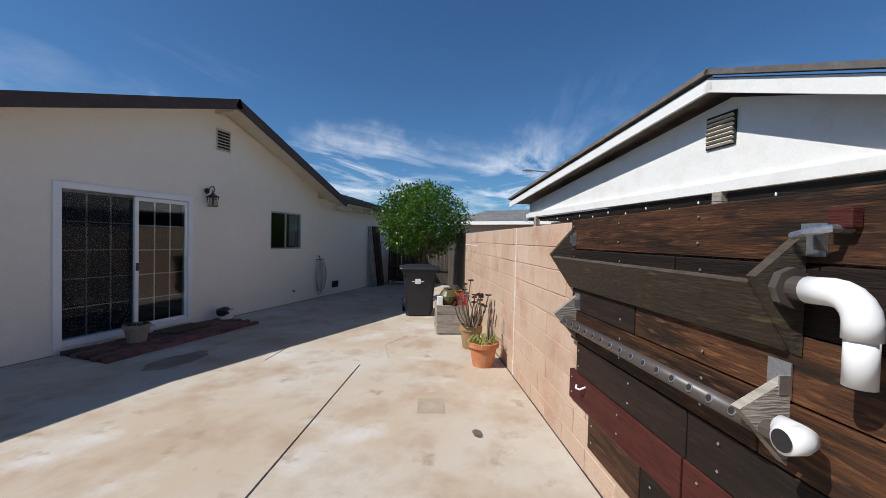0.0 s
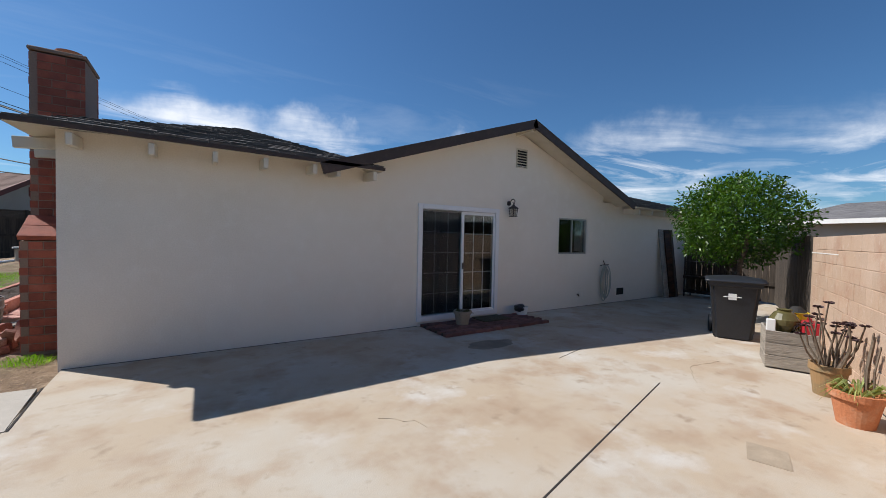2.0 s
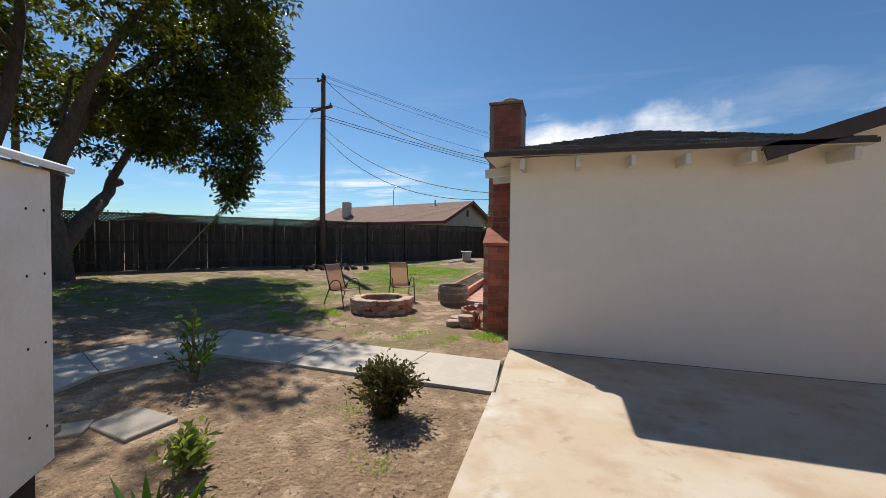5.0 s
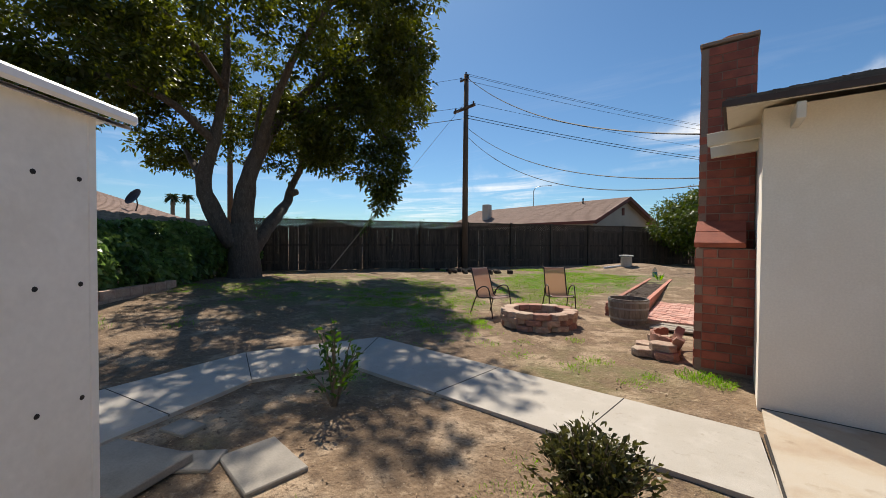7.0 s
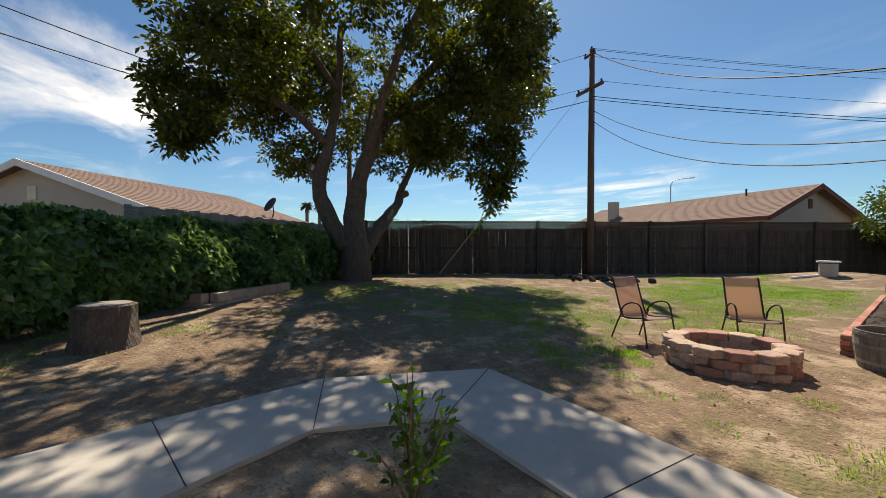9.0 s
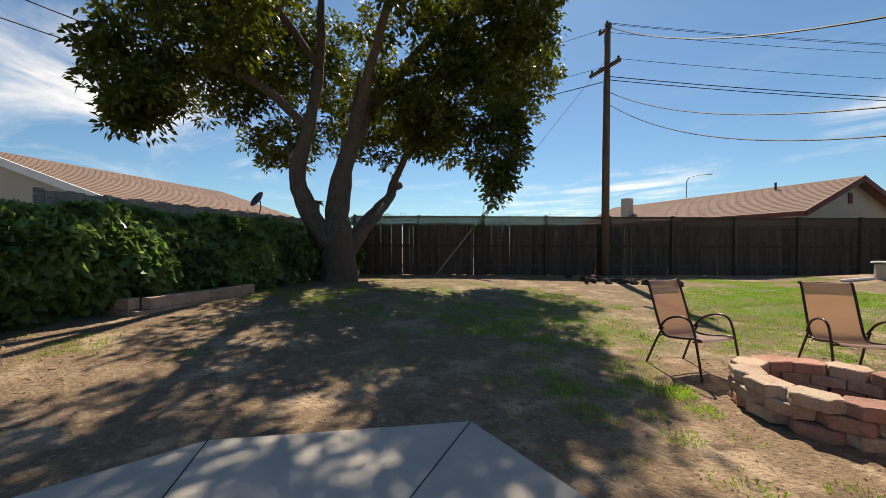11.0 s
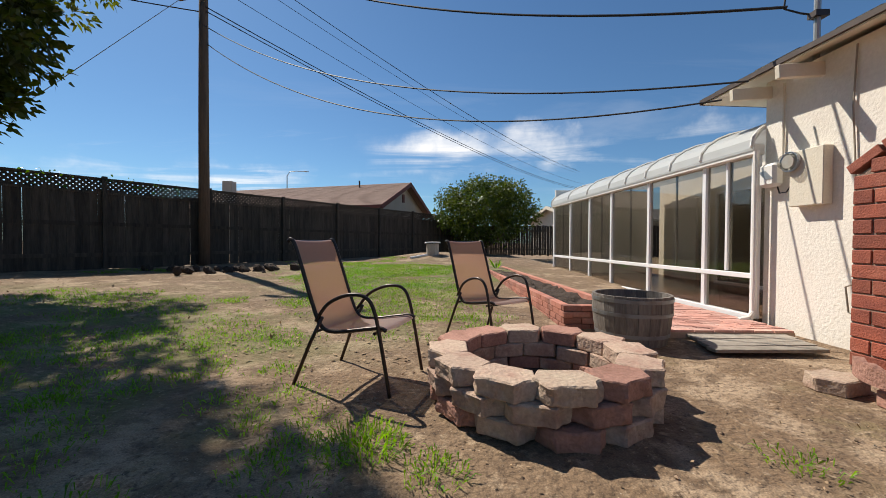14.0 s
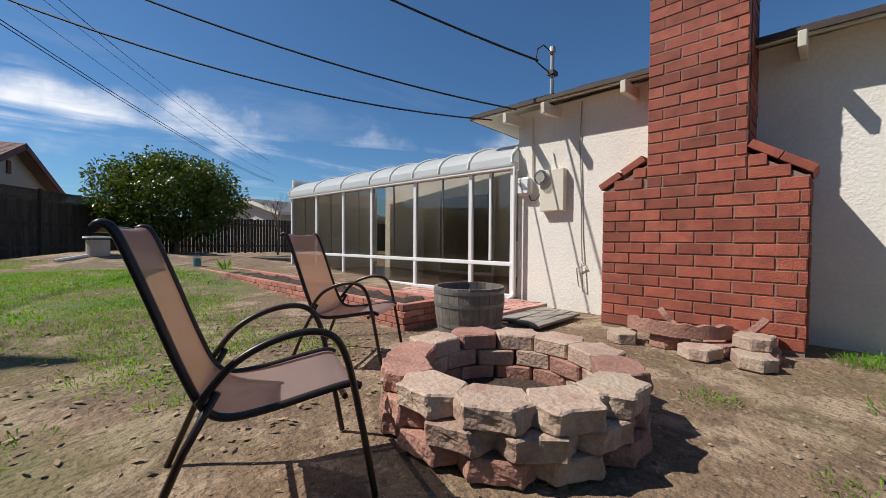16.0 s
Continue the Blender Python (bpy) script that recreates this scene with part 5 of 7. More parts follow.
part("inner_wall", beam(bmesh.new(), (-3.55, 10.25, 0.24), (-3.85, 17.9, 0.24), 0.095, 0.3), M_BEDBRICK, bed)
part("end_wall", beam(bmesh.new(), (-3.8, 17.95, 0.24), (-4.55, 18.15, 0.24), 0.095, 0.3), M_BEDBRICK, bed)

brl = thing("half_barrel", "weathered grey half wine barrel planter", "planter", (-3.68, 9.765, -0.02))
stave_pose = []
for k in range(22):
    a = 2 * math.pi * k / 22
    bm = bmesh.new()
    w = 2 * math.pi / 22 * 0.97
    prof2 = [(0.32, -0.02), (0.352, 0.16), (0.368, 0.32), (0.366, 0.46)]
    o, q = [], []
    for rr, zz in prof2:
        o.append([bm.verts.new((rr * math.cos(a + s * w / 2), rr * math.sin(a + s * w / 2), zz)) for s in (-1, 1)])
        q.append([bm.verts.new(((rr - 0.028) * math.cos(a + s * w / 2), (rr - 0.028) * math.sin(a + s * w / 2), zz)) for s in (-1, 1)])
    for i in range(3):
        bm.faces.new((o[i][0], o[i][1], o[i + 1][1], o[i + 1][0])); bm.faces.new((q[i][1], q[i][0], q[i + 1][0], q[i + 1][1]))
        bm.faces.new((o[i][1], q[i][1], q[i + 1][1], o[i + 1][1])); bm.faces.new((q[i][0], o[i][0], o[i + 1][0], q[i + 1][0]))
    bm.faces.new((o[3][0], o[3][1], q[3][1], q[3][0]))
    part("stave", bm, M_BARRELWOOD, brl)
for z, rr in ((0.07, 0.341), (0.27, 0.3675), (0.4, 0.3715)):
    part("hoop", lathe(bmesh.new(), [(rr - 0.006, z), (rr, z), (rr + 0.002, z + 0.035), (rr - 0.006, z + 0.035)], 44), M_STEELBAND, brl, "rusty zinc hoop")
part("soil", lathe(bmesh.new(), [(0, 0.33), (0.34, 0.33)], 22), M_SOIL, brl)

for k in range(5):
    b = part("deck_board", boxes(((-0.5, -0.06, 0.0), (0.5, 0.06, 0.03)), bevel=0.004), M_GREYWOOD)
    b.matrix_basis = pose(-2.72 + 0.03 * k, 9.28 + 0.128 * k, 0.0 + 0.004 * (k % 2), 0, 0, 3 + (k * 7 % 5) - 2)
    tagged(b, "grey weathered loose board lying on the earth", "board", "loose boards")

# ---- fire pit ----
PIT = Vector((-4.952, 8.378, -0.03))


def pit_stone(seed):
    """A tapered retaining-wall stone with a broken, chamfered front."""
    rg = random.Random(seed)
    bm = bmesh.new()
    out = [(-0.112, 0.45), (-0.17, 0.585), (-0.105, 0.69), (0.105, 0.69), (0.17, 0.585), (0.112, 0.45)]
    prism(bm, out, 0.1)
    bmesh.ops.bevel(bm, geom=bm.edges[:], offset=0.008, segments=1, affect="EDGES")
    bmesh.ops.subdivide_edges(bm, edges=[e for e in bm.edges if e.calc_length() > 0.05], cuts=3, use_grid_fill=True)
    bmesh.ops.triangulate(bm, faces=[f for f in bm.faces if len(f.verts) > 4])
    for v in bm.verts:
        front = smooth01((v.co.y - 0.55) / 0.06)
        p = v.co * 16 + Vector((seed * 3.1, 0, 0))
        v.co += Vector((noise.noise(p), noise.noise(p + Vector((5, 1, 2))) * 1.2, noise.noise(p + Vector((2, 8, 4))) * 0.4)) * (0.004 + 0.014 * front)
    return bm


pit = thing("fire_pit", "round fire pit of three courses of tan and red wall stones", "fire pit", PIT[:])
stones = [(mesh_of("stone", pit_stone(s), M_STONE), mesh_of("stone", pit_stone(s + 9), M_STONE_RED)) for s in range(3)]
frng = random.Random(21)
for c in range(3):
    for k in range(12):
        a = 360 / 12 * (k + 0.5 * (c % 2)) + frng.uniform(-1.5, 1.5)
        red = frng.random() < (0.75 if c == 0 else 0.28)
        ob = new("stone", stones[frng.randrange(3)][1 if red else 0])
        ob.parent = pit
        ob.matrix_basis = pose(0, 0, 0.003 + c * 0.1015, frng.uniform(-0.6, 0.6), frng.uniform(-0.8, 0.8), a) @ Matrix.Translation((0, frng.uniform(-0.012, 0.012), 0))
part("ash_bed", lathe(bmesh.new(), [(0, 0.03), (0.46, 0.02)], 24), M_SOIL, pit)

spare = [(-2.95, 8.35, 0.0, 15, 0), (-2.82, 8.02, 0.0, 190, 1), (-3.02, 7.72, 0.0, 160, 0), (-2.75, 7.62, 0.0, 20, 1), (-3.0, 7.38, 0.0, 200, 0), (-2.78, 7.4, 0.1, 175, 0), (-2.75, 7.36, 0.0, 185, 1)]
for x, y, z, rz, red in spare:
    ob = new("wall_stone", stones[0][red])
    ob.matrix_basis = pose(x, y + 0.12, z - 0.03, 0, 0, rz) @ Matrix.Translation((0, -0.57, 0))
    tagged(ob, "spare tan wall stone lying by the chimney" if not red else "spare reddish wall stone lying by the chimney", "stone", "spare wall stones")


def scallop(x, y, z, rz, tilt):
    """A curved, scalloped lawn-edging piece."""
    bm = bmesh.new()
    arc = []
    for i in range(25):
        a = radians(-60 + 120 * i / 24)
        arc.append((0.42 * math.sin(a), 0.42 * math.cos(a) - 0.3, 0.02 * abs(math.sin(i * math.pi / 4))))
    lo, hi, lo2, hi2 = [], [], [], []
    for px, py, h in arc:
        d = Vector((px, py + 0.3, 0)).normalized() * 0.05
        lo.append(bm.verts.new((px, py, 0))); hi.append(bm.verts.new((px, py, 0.1 + h)))
        lo2.append(bm.verts.new((px + d.x, py + d.y, 0))); hi2.append(bm.verts.new((px + d.x, py + d.y, 0.1 + h)))
    for i in range(24):
        bm.faces.new((lo[i], lo[i + 1], hi[i + 1], hi[i])); bm.faces.new((hi[i], hi[i + 1], hi2[i + 1], hi2[i]))
        bm.faces.new((lo2[i + 1], lo2[i], hi2[i], hi2[i + 1])); bm.faces.new((lo[i + 1], lo[i], lo2[i], lo2[i + 1]))
    bm.faces.new((lo[0], hi[0], hi2[0], lo2[0])); bm.faces.new((lo[-1], lo2[-1], hi2[-1], hi[-1]))
    bmesh.ops.recalc_face_normals(bm, faces=bm.faces[:])
    ob = part("lawn_edging", bm, M_STONE_RED)
    ob.matrix_basis = pose(x, y, z, tilt, 0, rz)
    return tagged(ob, "curved scalloped red concrete lawn edging piece", "edging", "lawn edging")


scallop(-2.85, 8.05, 0.1, 100, 0)
scallop(-2.58, 7.85, 0.18, 95, -70)

# ---- sling chairs ----
def sling_mat():
    m = mat("brown_mesh_sling", (0.4, 0.29, 0.27), 0.45, fine=(300, 0.15), bump=(400, 0.001))
    n, l = m.node_tree.nodes, m.node_tree.links
    b, o = n["Principled BSDF"], n["Material Output"]
    t = n.new("ShaderNodeBsdfTranslucent"); t.inputs["Color"].default_value = (0.62, 0.33, 0.2, 1)
    x = n.new("ShaderNodeMixShader"); x.inputs[0].default_value = 0.5
    l.new(b.outputs[0], x.inputs[1]); l.new(t.outputs[0], x.inputs[2])
    tp_ = n.new("ShaderNodeBsdfTransparent")
    y = n.new("ShaderNodeMixShader"); y.inputs[0].default_value = 0.12
    l.new(x.outputs[0], y.inputs[1]); l.new(tp_.outputs[0], y.inputs[2]); l.new(y.outputs[0], o.inputs["Surface"])
    return m


M_SLING = sling_mat()


def smooth_line(pts, n=8):
    """Catmull-Rom through the points."""
    pts = [Vector(p) for p in pts]
    out = []
    for i in range(len(pts) - 1):
        p0, p1, p2, p3 = pts[max(i - 1, 0)], pts[i], pts[i + 1], pts[min(i + 2, len(pts) - 1)]
        for k in range(n):
            t = k / n
            out.append(0.5 * ((2 * p1) + (p2 - p0) * t + (2 * p0 - 5 * p1 + 4 * p2 - p3) * t * t + (3 * p1 - p0 - 3 * p2 + p3) * t ** 3))
    return out + [pts[-1]]


def sling_chair(x, y, rz):
    ch_ = thing("patio_chair", "bronze tube patio chair with a brown mesh sling", "chair", (x, y, 0.0), rz, "chairs by the fire pit")
    sl = smooth_line([(-0.465, 0, 0.97), (-0.445, 0, 0.985), (-0.412, 0, 0.95), (-0.345, 0, 0.77), (-0.268, 0, 0.55), (-0.21, 0, 0.42), (-0.145, 0, 0.375), (-0.02, 0, 0.38), (0.13, 0, 0.405), (0.24, 0, 0.42), (0.285, 0, 0.405)], 6)
    bm = bmesh.new()
    half_w = 0.225
    rr = [[bm.verts.new((p.x, s * half_w, p.z - 0.012 * (1 - s * s))) for s in (-1, -0.5, 0, 0.5, 1)] for p in sl]
    for a, b in zip(rr, rr[1:]):
        for i in range(4):
            bm.faces.new((a[i], a[i + 1], b[i + 1], b[i]))
    part("sling", bm, M_SLING, ch_, "brown mesh fabric sling", True)
    for s in (-1, 1):
        part("rail", tube(bmesh.new(), [(p.x, s * 0.235, p.z) for p in sl], 0.014, 8), M_CHAIRFRAME, ch_, smooth=True)
        side = smooth_line([(0.33, s * 0.275, 0.0), (0.275, s * 0.275, 0.3), (0.22, s * 0.275, 0.54), (0.15, s * 0.28, 0.625), (0.02, s * 0.28, 0.625), (-0.12, s * 0.275, 0.56), (-0.22, s * 0.262, 0.44)], 6)
        part("arm_and_leg", tube(bmesh.new(), side, 0.0125, 8), M_CHAIRFRAME, ch_, smooth=True)
        part("rear_leg", tube(bmesh.new(), [(-0.17, s * 0.262, 0.47), (-0.26, s * 0.265, 0.3), (-0.385, s * 0.285, 0.0)], 0.0125, 8), M_CHAIRFRAME, ch_, smooth=True)
    part("crossbar", tube(bmesh.new(), [(0.22, -0.27, 0.39), (0.22, 0.27, 0.39)], 0.011, 8), M_CHAIRFRAME, ch_)
    part("crossbar", tube(bmesh.new(), [(-0.22, -0.262, 0.37), (-0.22, 0.262, 0.37)], 0.011, 8), M_CHAIRFRAME, ch_)
    part("top_bar", tube(bmesh.new(), [(-0.465, -0.23, 0.97), (-0.465, 0.23, 0.97)], 0.012, 8), M_CHAIRFRAME, ch_)
    return ch_


chair = sling_chair(0, 0, 0)
chair.matrix_basis = pose(-6.125, 8.662, -0.03, 0, 0, -18)
chair2 = copy_thing(chair, pose(-5.08, 9.76, -0.03, 0, 0, -54))
# ---- back fence ----
FA = math.degrees(math.atan2(0.83, 0.56))
fence = thing("back_fence", "weathered dark board fence with a lattice top", "fence", (-12.55, 17.25, 0.0), FA)
frng = random.Random(31)
F0, F1 = -9.6, 14.4
bd = [mesh_of("board", boxes(((0.0, 0.0, 0.0), (w, 0.02, 1.93)), bevel=0.003), M_FENCE) for w in (0.134, 0.139, 0.128)]
x = F0
k = 0
poses_b = [[], [], []]
while x < F1:
    i = frng.randrange(3)
    gx, gy = -12.55 + 0.559 * x, 17.25 + 0.829 * x
    gz = ground_z(gx, gy) - 0.02
    poses_b[i].append(pose(x, frng.uniform(-0.004, 0.004), 0.22 + frng.uniform(-0.04, 0.04), 0, frng.uniform(-0.12, 0.12), 0))
    x += (0.134, 0.139, 0.128)[i] + (0.011 if frng.random() < 0.09 else 0.001)
for i in range(3):
    pieces("board", bd[i], poses_b[i], fence)
post_m = mesh_of("post", boxes(((-0.05, -0.1, 0.0), (0.05, -0.005, 2.42)), bevel=0.005), M_FENCE)
pieces("post", post_m, [pose(px, 0, 0.08) for px in [F0 + 2.4 * i for i in range(11)]], fence)
for z in (0.55, 1.3, 2.08, 2.42):
    part("rail", boxes(((F0, -0.04 if z < 2 else -0.03, z), (F1, -0.003 if z < 2 else 0.04, z + (0.09 if z < 2 else 0.045)))), M_FENCE, fence)
lat = bmesh.new()
zl, zh = 2.1, 2.43
for sgn, yy in ((1, 0.0), (-1, 0.01)):
    x = F0 - 0.4
    while x < F1:
        a0, a1 = (x, x + 0.33) if sgn > 0 else (x + 0.33, x)
        d = Vector((a1 - a0, 0, zh - zl)).normalized()
        s = Vector((-d.z, 0, d.x)) * 0.026
        q = [Vector((a0, yy, zl)) - s, Vector((a0, yy, zl)) + s, Vector((a1, yy, zh)) + s, Vector((a1, yy, zh)) - s]
        f0 = [lat.verts.new(v) for v in q]
        f1 = [lat.verts.new(v + Vector((0, 0.008, 0))) for v in q]
        lat.faces.new(f0); lat.faces.new(f1[::-1])
        for i in range(4):
            lat.faces.new((f0[i], f1[i], f1[(i + 1) % 4], f0[(i + 1) % 4]))
        x += 0.112
bmesh.ops.recalc_face_normals(lat, faces=lat.faces[:])
tagged(part("lattice", lat, M_FENCE, fence, "diagonal wooden lattice strips"), kind="stuff")

# plain board fence closing the yard's far end
ff = thing("side_fence", "plain weathered board fence behind the citrus tree", "fence", (-4.6, 29.2, 0.0), -8)
sb_ = mesh_of("board", boxes(((0.0, 0.0, 0.0), (0.14, 0.02, 1.75)), bevel=0.003), M_FENCE)
pieces("board", sb_, [pose(0.152 * i, frng.uniform(-0.004, 0.004), 0.2 + frng.uniform(-0.03, 0.03)) for i in range(95)], ff)
for z in (0.5, 1.6):
    part("rail", boxes(((0, -0.04, z), (14.4, -0.003, z + 0.09))), M_FENCE, ff)

# fence and gate closing the side yard
sg = thing("gate", "dark wooden gate closing the side yard, shut", "gate", (12.6, 3.6, 0.0), 90)
gb = mesh_of("board", boxes(((0.0, 0.0, 0.05), (0.14, 0.02, 1.8)), bevel=0.003), M_FENCE)
pieces("board", gb, [pose(0.15 * i, 0, 0) for i in range(18)], sg)
part("rail", boxes(((0, 0.02, 0.5), (2.7, 0.06, 0.6)), ((0, 0.02, 1.5), (2.7, 0.06, 1.6))), M_FENCE, sg)
wf = thing("wood_fence", "dark board fence continuing the block wall", "fence")
wf.matrix_basis = wall_pose(5.82)
pieces("board", gb, [pose(0.152 * i, -0.06, 0) for i in range(33)], wf)
part("rail", boxes(((0, -0.1, 0.5), (5.0, -0.06, 0.6)), ((0, -0.1, 1.5), (5.0, -0.06, 1.6))), M_FENCE, wf)
for i, (xx, w, c) in enumerate(((10.95, 0.22, M_GREYWOOD), (11.25, 0.3, M_PLANK), (11.6, 0.12, M_FENCE))):
    b = part("leaning_board", boxes(((0, 0, 0), (w, 0.03, 2.02)), bevel=0.003), c)
    b.matrix_basis = pose(xx, 5.93, 0.0, -7, 0, 0)
    tagged(b, "tall wooden board leaning on the house wall", "board", "leaning boards")
rk = thing("metal_rack", "dark metal shelf rack by the gate", "shelf", (12.0, 5.0, 0), 0)
for a in (0, 0.4):
    for b in (0, 0.9):
        part("leg", boxes(((a, b, 0), (a + 0.03, b + 0.03, 1.2))), M_IRON, rk)
for z in (0.15, 0.6, 1.05):
    part("shelf", boxes(((0, 0, z), (0.43, 0.93, z + 0.02))), M_IRON, rk)

# ---- poles and wires ----
pole = thing("utility_pole", "tall brown wooden utility pole with a crossarm", "utility pole", (-12.5, 16.95, 0.1))
part("pole", tube(bmesh.new(), [(0, 0, 0), (0, 0, 4.5), (0.02, 0, 9.5)], [0.15, 0.135, 0.11], 14), M_POLE, pole, smooth=True)
am = pose(0, 0, 0, 0, 0, FA - 90 + 20)
part("crossarm", boxes(((-0.75, -0.15, 7.78), (0.75, -0.06, 7.9), am)), M_POLE, pole)
part("top_arm", boxes(((-0.3, -0.13, 9.2), (0.3, -0.06, 9.28), am)), M_POLE, pole)
ins_ = mesh_of("insulator", lathe(bmesh.new(), [(0, 0), (0.04, 0.01), (0.03, 0.05), (0.05, 0.08), (0.03, 0.12), (0, 0.13)], 10), M_IRON)
pieces("insulator", ins_, [am @ pose(s, -0.1, 7.9) for s in (-0.65, 0.65)] + [am @ pose(s, -0.1, 9.28) for s in (-0.25, 0.25)] + [pose(0, 0, 9.5)], pole)
pole2 = copy_thing(pole, pose(-23.5, 10.8, 0.1, 0, 0, 0))
tagged(pole2, "weathered wooden utility pole beyond the big tree")


def wire(a, b, sag, rad=0.012, label="black overhead cable from the pole", n=24):
    a, b = Vector(a), Vector(b)
    pts = []
    for i in range(n + 1):
        t = i / n
        p = a.lerp(b, t)
        p.z -= 4 * sag * t * (1 - t)
        pts.append(p)
    ob = part("overhead_wire", tube(bmesh.new(), pts, rad, 5), M_WIRE)
    return tagged(ob, label, "cable", "overhead wires")


PT = Vector((-12.5, 16.95, 0.1))
wire(PT + Vector((-0.1, 0, 9.5)), (-1.95, 10.02, 3.44), 0.8, 0.016, "thick twisted service cable to the mast")
wire(PT + Vector((-0.1, 0, 7.1)), (-2.2, 10.2, 2.74), 0.8)
wire(PT + Vector((0.1, 0, 6.5)), (-2.17, 10.65, 2.7), 1.0)
FDv = Vector((0.56, 0.83, 0)).normalized()
for z, rad, off in ((9.35, 0.008, -0.25), (9.35, 0.008, 0.25), (9.55, 0.008, 0.0), (7.95, 0.008, 0.6), (7.5, 0.015, 0.15), (7.35, 0.014, 0.2)):
    sd = Vector((0.83, -0.56, 0)) * off
    wire(PT + sd + Vector((0, 0, z)), PT + sd + FDv * 40 + Vector((0, 0, z - 0.3)), 0.8, rad, "overhead line along the back fence")
for z, rad in ((7.95, 0.008), (7.4, 0.016), (9.35, 0.008)):
    wire(PT + Vector((0, 0, z)), (-23.5, 10.8, z + 0.1), 0.35, rad, "overhead line between the poles")
wire((-23.5, 10.8, 8.0), (-2.5, -14.0, 5.6), 0.8, 0.014, "overhead cable crossing behind the big tree")
wire((-23.5, 10.8, 7.6), (-3.5, -14.0, 5.2), 0.8, 0.014, "overhead cable crossing behind the big tree")
gw = thing("guy_wire", "steel guy wire with a sleeve, anchored by the fence", "guy wire")
ga, gt = Vector((-16.1, 11.7, 0.2)), PT + Vector((0, 0, 8.2))
part("wire", tube(bmesh.new(), [ga, gt], 0.008, 5), M_GALV, gw)
part("sleeve", tube(bmesh.new(), [ga, ga.lerp(gt, 0.33)], 0.024, 8), M_CLAYPALE, gw)

fv = thing("fence_vine", "green creeper trailing over the lattice fence top", "vine")
lf, g = Leaves(), random.Random(63)
for _ in range(320):
    u = -9.2 + 8.4 * g.random() ** 1.5
    if noise.noise((u * 1.3, 0, 2)) < -0.12:
        continue
    z = 2.46 + g.gauss(0, 0.06) - abs(g.gauss(0, 0.1))
    o = g.uniform(-0.16, -0.02)
    lf.add(Vector((-12.55 + 0.559 * u - o * 0.829, 17.25 + 0.829 * u + o * 0.559, z)), Vector((g.uniform(-1, 1), g.uniform(-1, 1), g.uniform(-0.6, 0.6))), g.uniform(0.05, 0.1), g.uniform(0.04, 0.07), g, 0.3)
for _ in range(260):
    p = ga.lerp(gt, g.uniform(0.2, 0.36)) + Vector((g.gauss(0, 0.05), g.gauss(0, 0.05), g.gauss(-0.04, 0.06)))
    lf.add(p, Vector((g.uniform(-1, 1), g.uniform(-1, 1), g.uniform(-0.8, 0.4))), g.uniform(0.05, 0.1), g.uniform(0.04, 0.07), g, 0.3)
lf.part("leaves", M_LEAF_BRIGHT, fv, "small green creeper leaves", "stuff")

# ---- street lamps ----
def street_lamp(x, y, h, rz, arm=1.8):
    sl_ = thing("street_lamp", "slim grey street lamp with a curved arm, far off", "street lamp", (x, y, 0), rz, "street lamps")
    part("pole", tube(bmesh.new(), [(0, 0, 0), (0, 0, h - 0.6), (0.25, 0, h - 0.15), (arm * 0.5, 0, h - 0.02), (arm, 0, h)], [0.07, 0.05, 0.04, 0.035, 0.03], 8), M_ALU, sl_)
    part("lamp_head", boxes(((arm - 0.1, -0.1, h - 0.05), (arm + 0.4, 0.1, h + 0.04)), bevel=0.03), M_ALU, sl_)


street_lamp(-22.5, 47.0, 8.6, 20)
street_lamp(21.5, -0.75, 5.3, 120, 3.0)

# ---- shed ----
shed = thing("garden_shed", "off-white panel shed with a low metal roof", "shed", (-3.62, 1.86, 0), -53)
part("wall_panel", boxes(((0, -0.03, 0.42), (2.2, 0, 1.93)), bevel=0.003), M_WHITE, shed, "off-white painted panel with screw heads")
part("wall_panel", boxes(((-0.03, -2.0, 0.42), (0, 0, 1.93)), bevel=0.003), M_WHITE, shed)
part("wall_panel", boxes(((2.17, -2.0, 0.42), (2.2, -0.03, 1.93)), bevel=0.003), M_WHITE, shed)
part("wall_panel", boxes(((0, -2.0, 0.42), (2.17, -1.97, 1.93)), bevel=0.003), M_WHITE, shed)
# added near-black box fills the gap below the raised panels
part("dark_base", boxes(((0.03, -1.95, -0.1), (2.15, -0.05, 0.42))), M_DARK, shed)
rf = bmesh.new()
prof_ = [(-2.08 + 0.046 * i, 1.935 + 0.012 * math.cos(i * math.pi / 2)) for i in range(47)]
up_ = [[rf.verts.new((x, y, z)) for y, z in prof_] for x in (-0.12, 2.3)]
dn_ = [[rf.verts.new((x, y, z - 0.012)) for y, z in prof_] for x in (-0.12, 2.3)]
for i in range(46):
    rf.faces.new((up_[0][i], up_[0][i + 1], up_[1][i + 1], up_[1][i])); rf.faces.new((dn_[0][i + 1], dn_[0][i], dn_[1][i], dn_[1][i + 1]))
    rf.faces.new((up_[0][i], dn_[0][i], dn_[0][i + 1], up_[0][i + 1])); rf.faces.new((up_[1][i + 1], dn_[1][i + 1], dn_[1][i], up_[1][i]))
part("roof", rf, M_VINYL, shed, "white corrugated metal roof")
part("roof_trim", boxes(((-0.13, 0.04, 1.925), (2.3, 0.06, 1.965)), bevel=0.01), M_VINYL, shed)
sh_screw = mesh_of("screw", lathe(bmesh.new(), [(0, 0.003), (0.007, 0.002), (0.008, 0)], 8, pose(0, 0, 0, -90)), M_DARK)
pieces("screw", sh_screw, [pose(a, 0.0, z) for a in (0.03, 0.16, 0.62) for z in (0.62, 1.05, 1.4, 1.72)], shed)
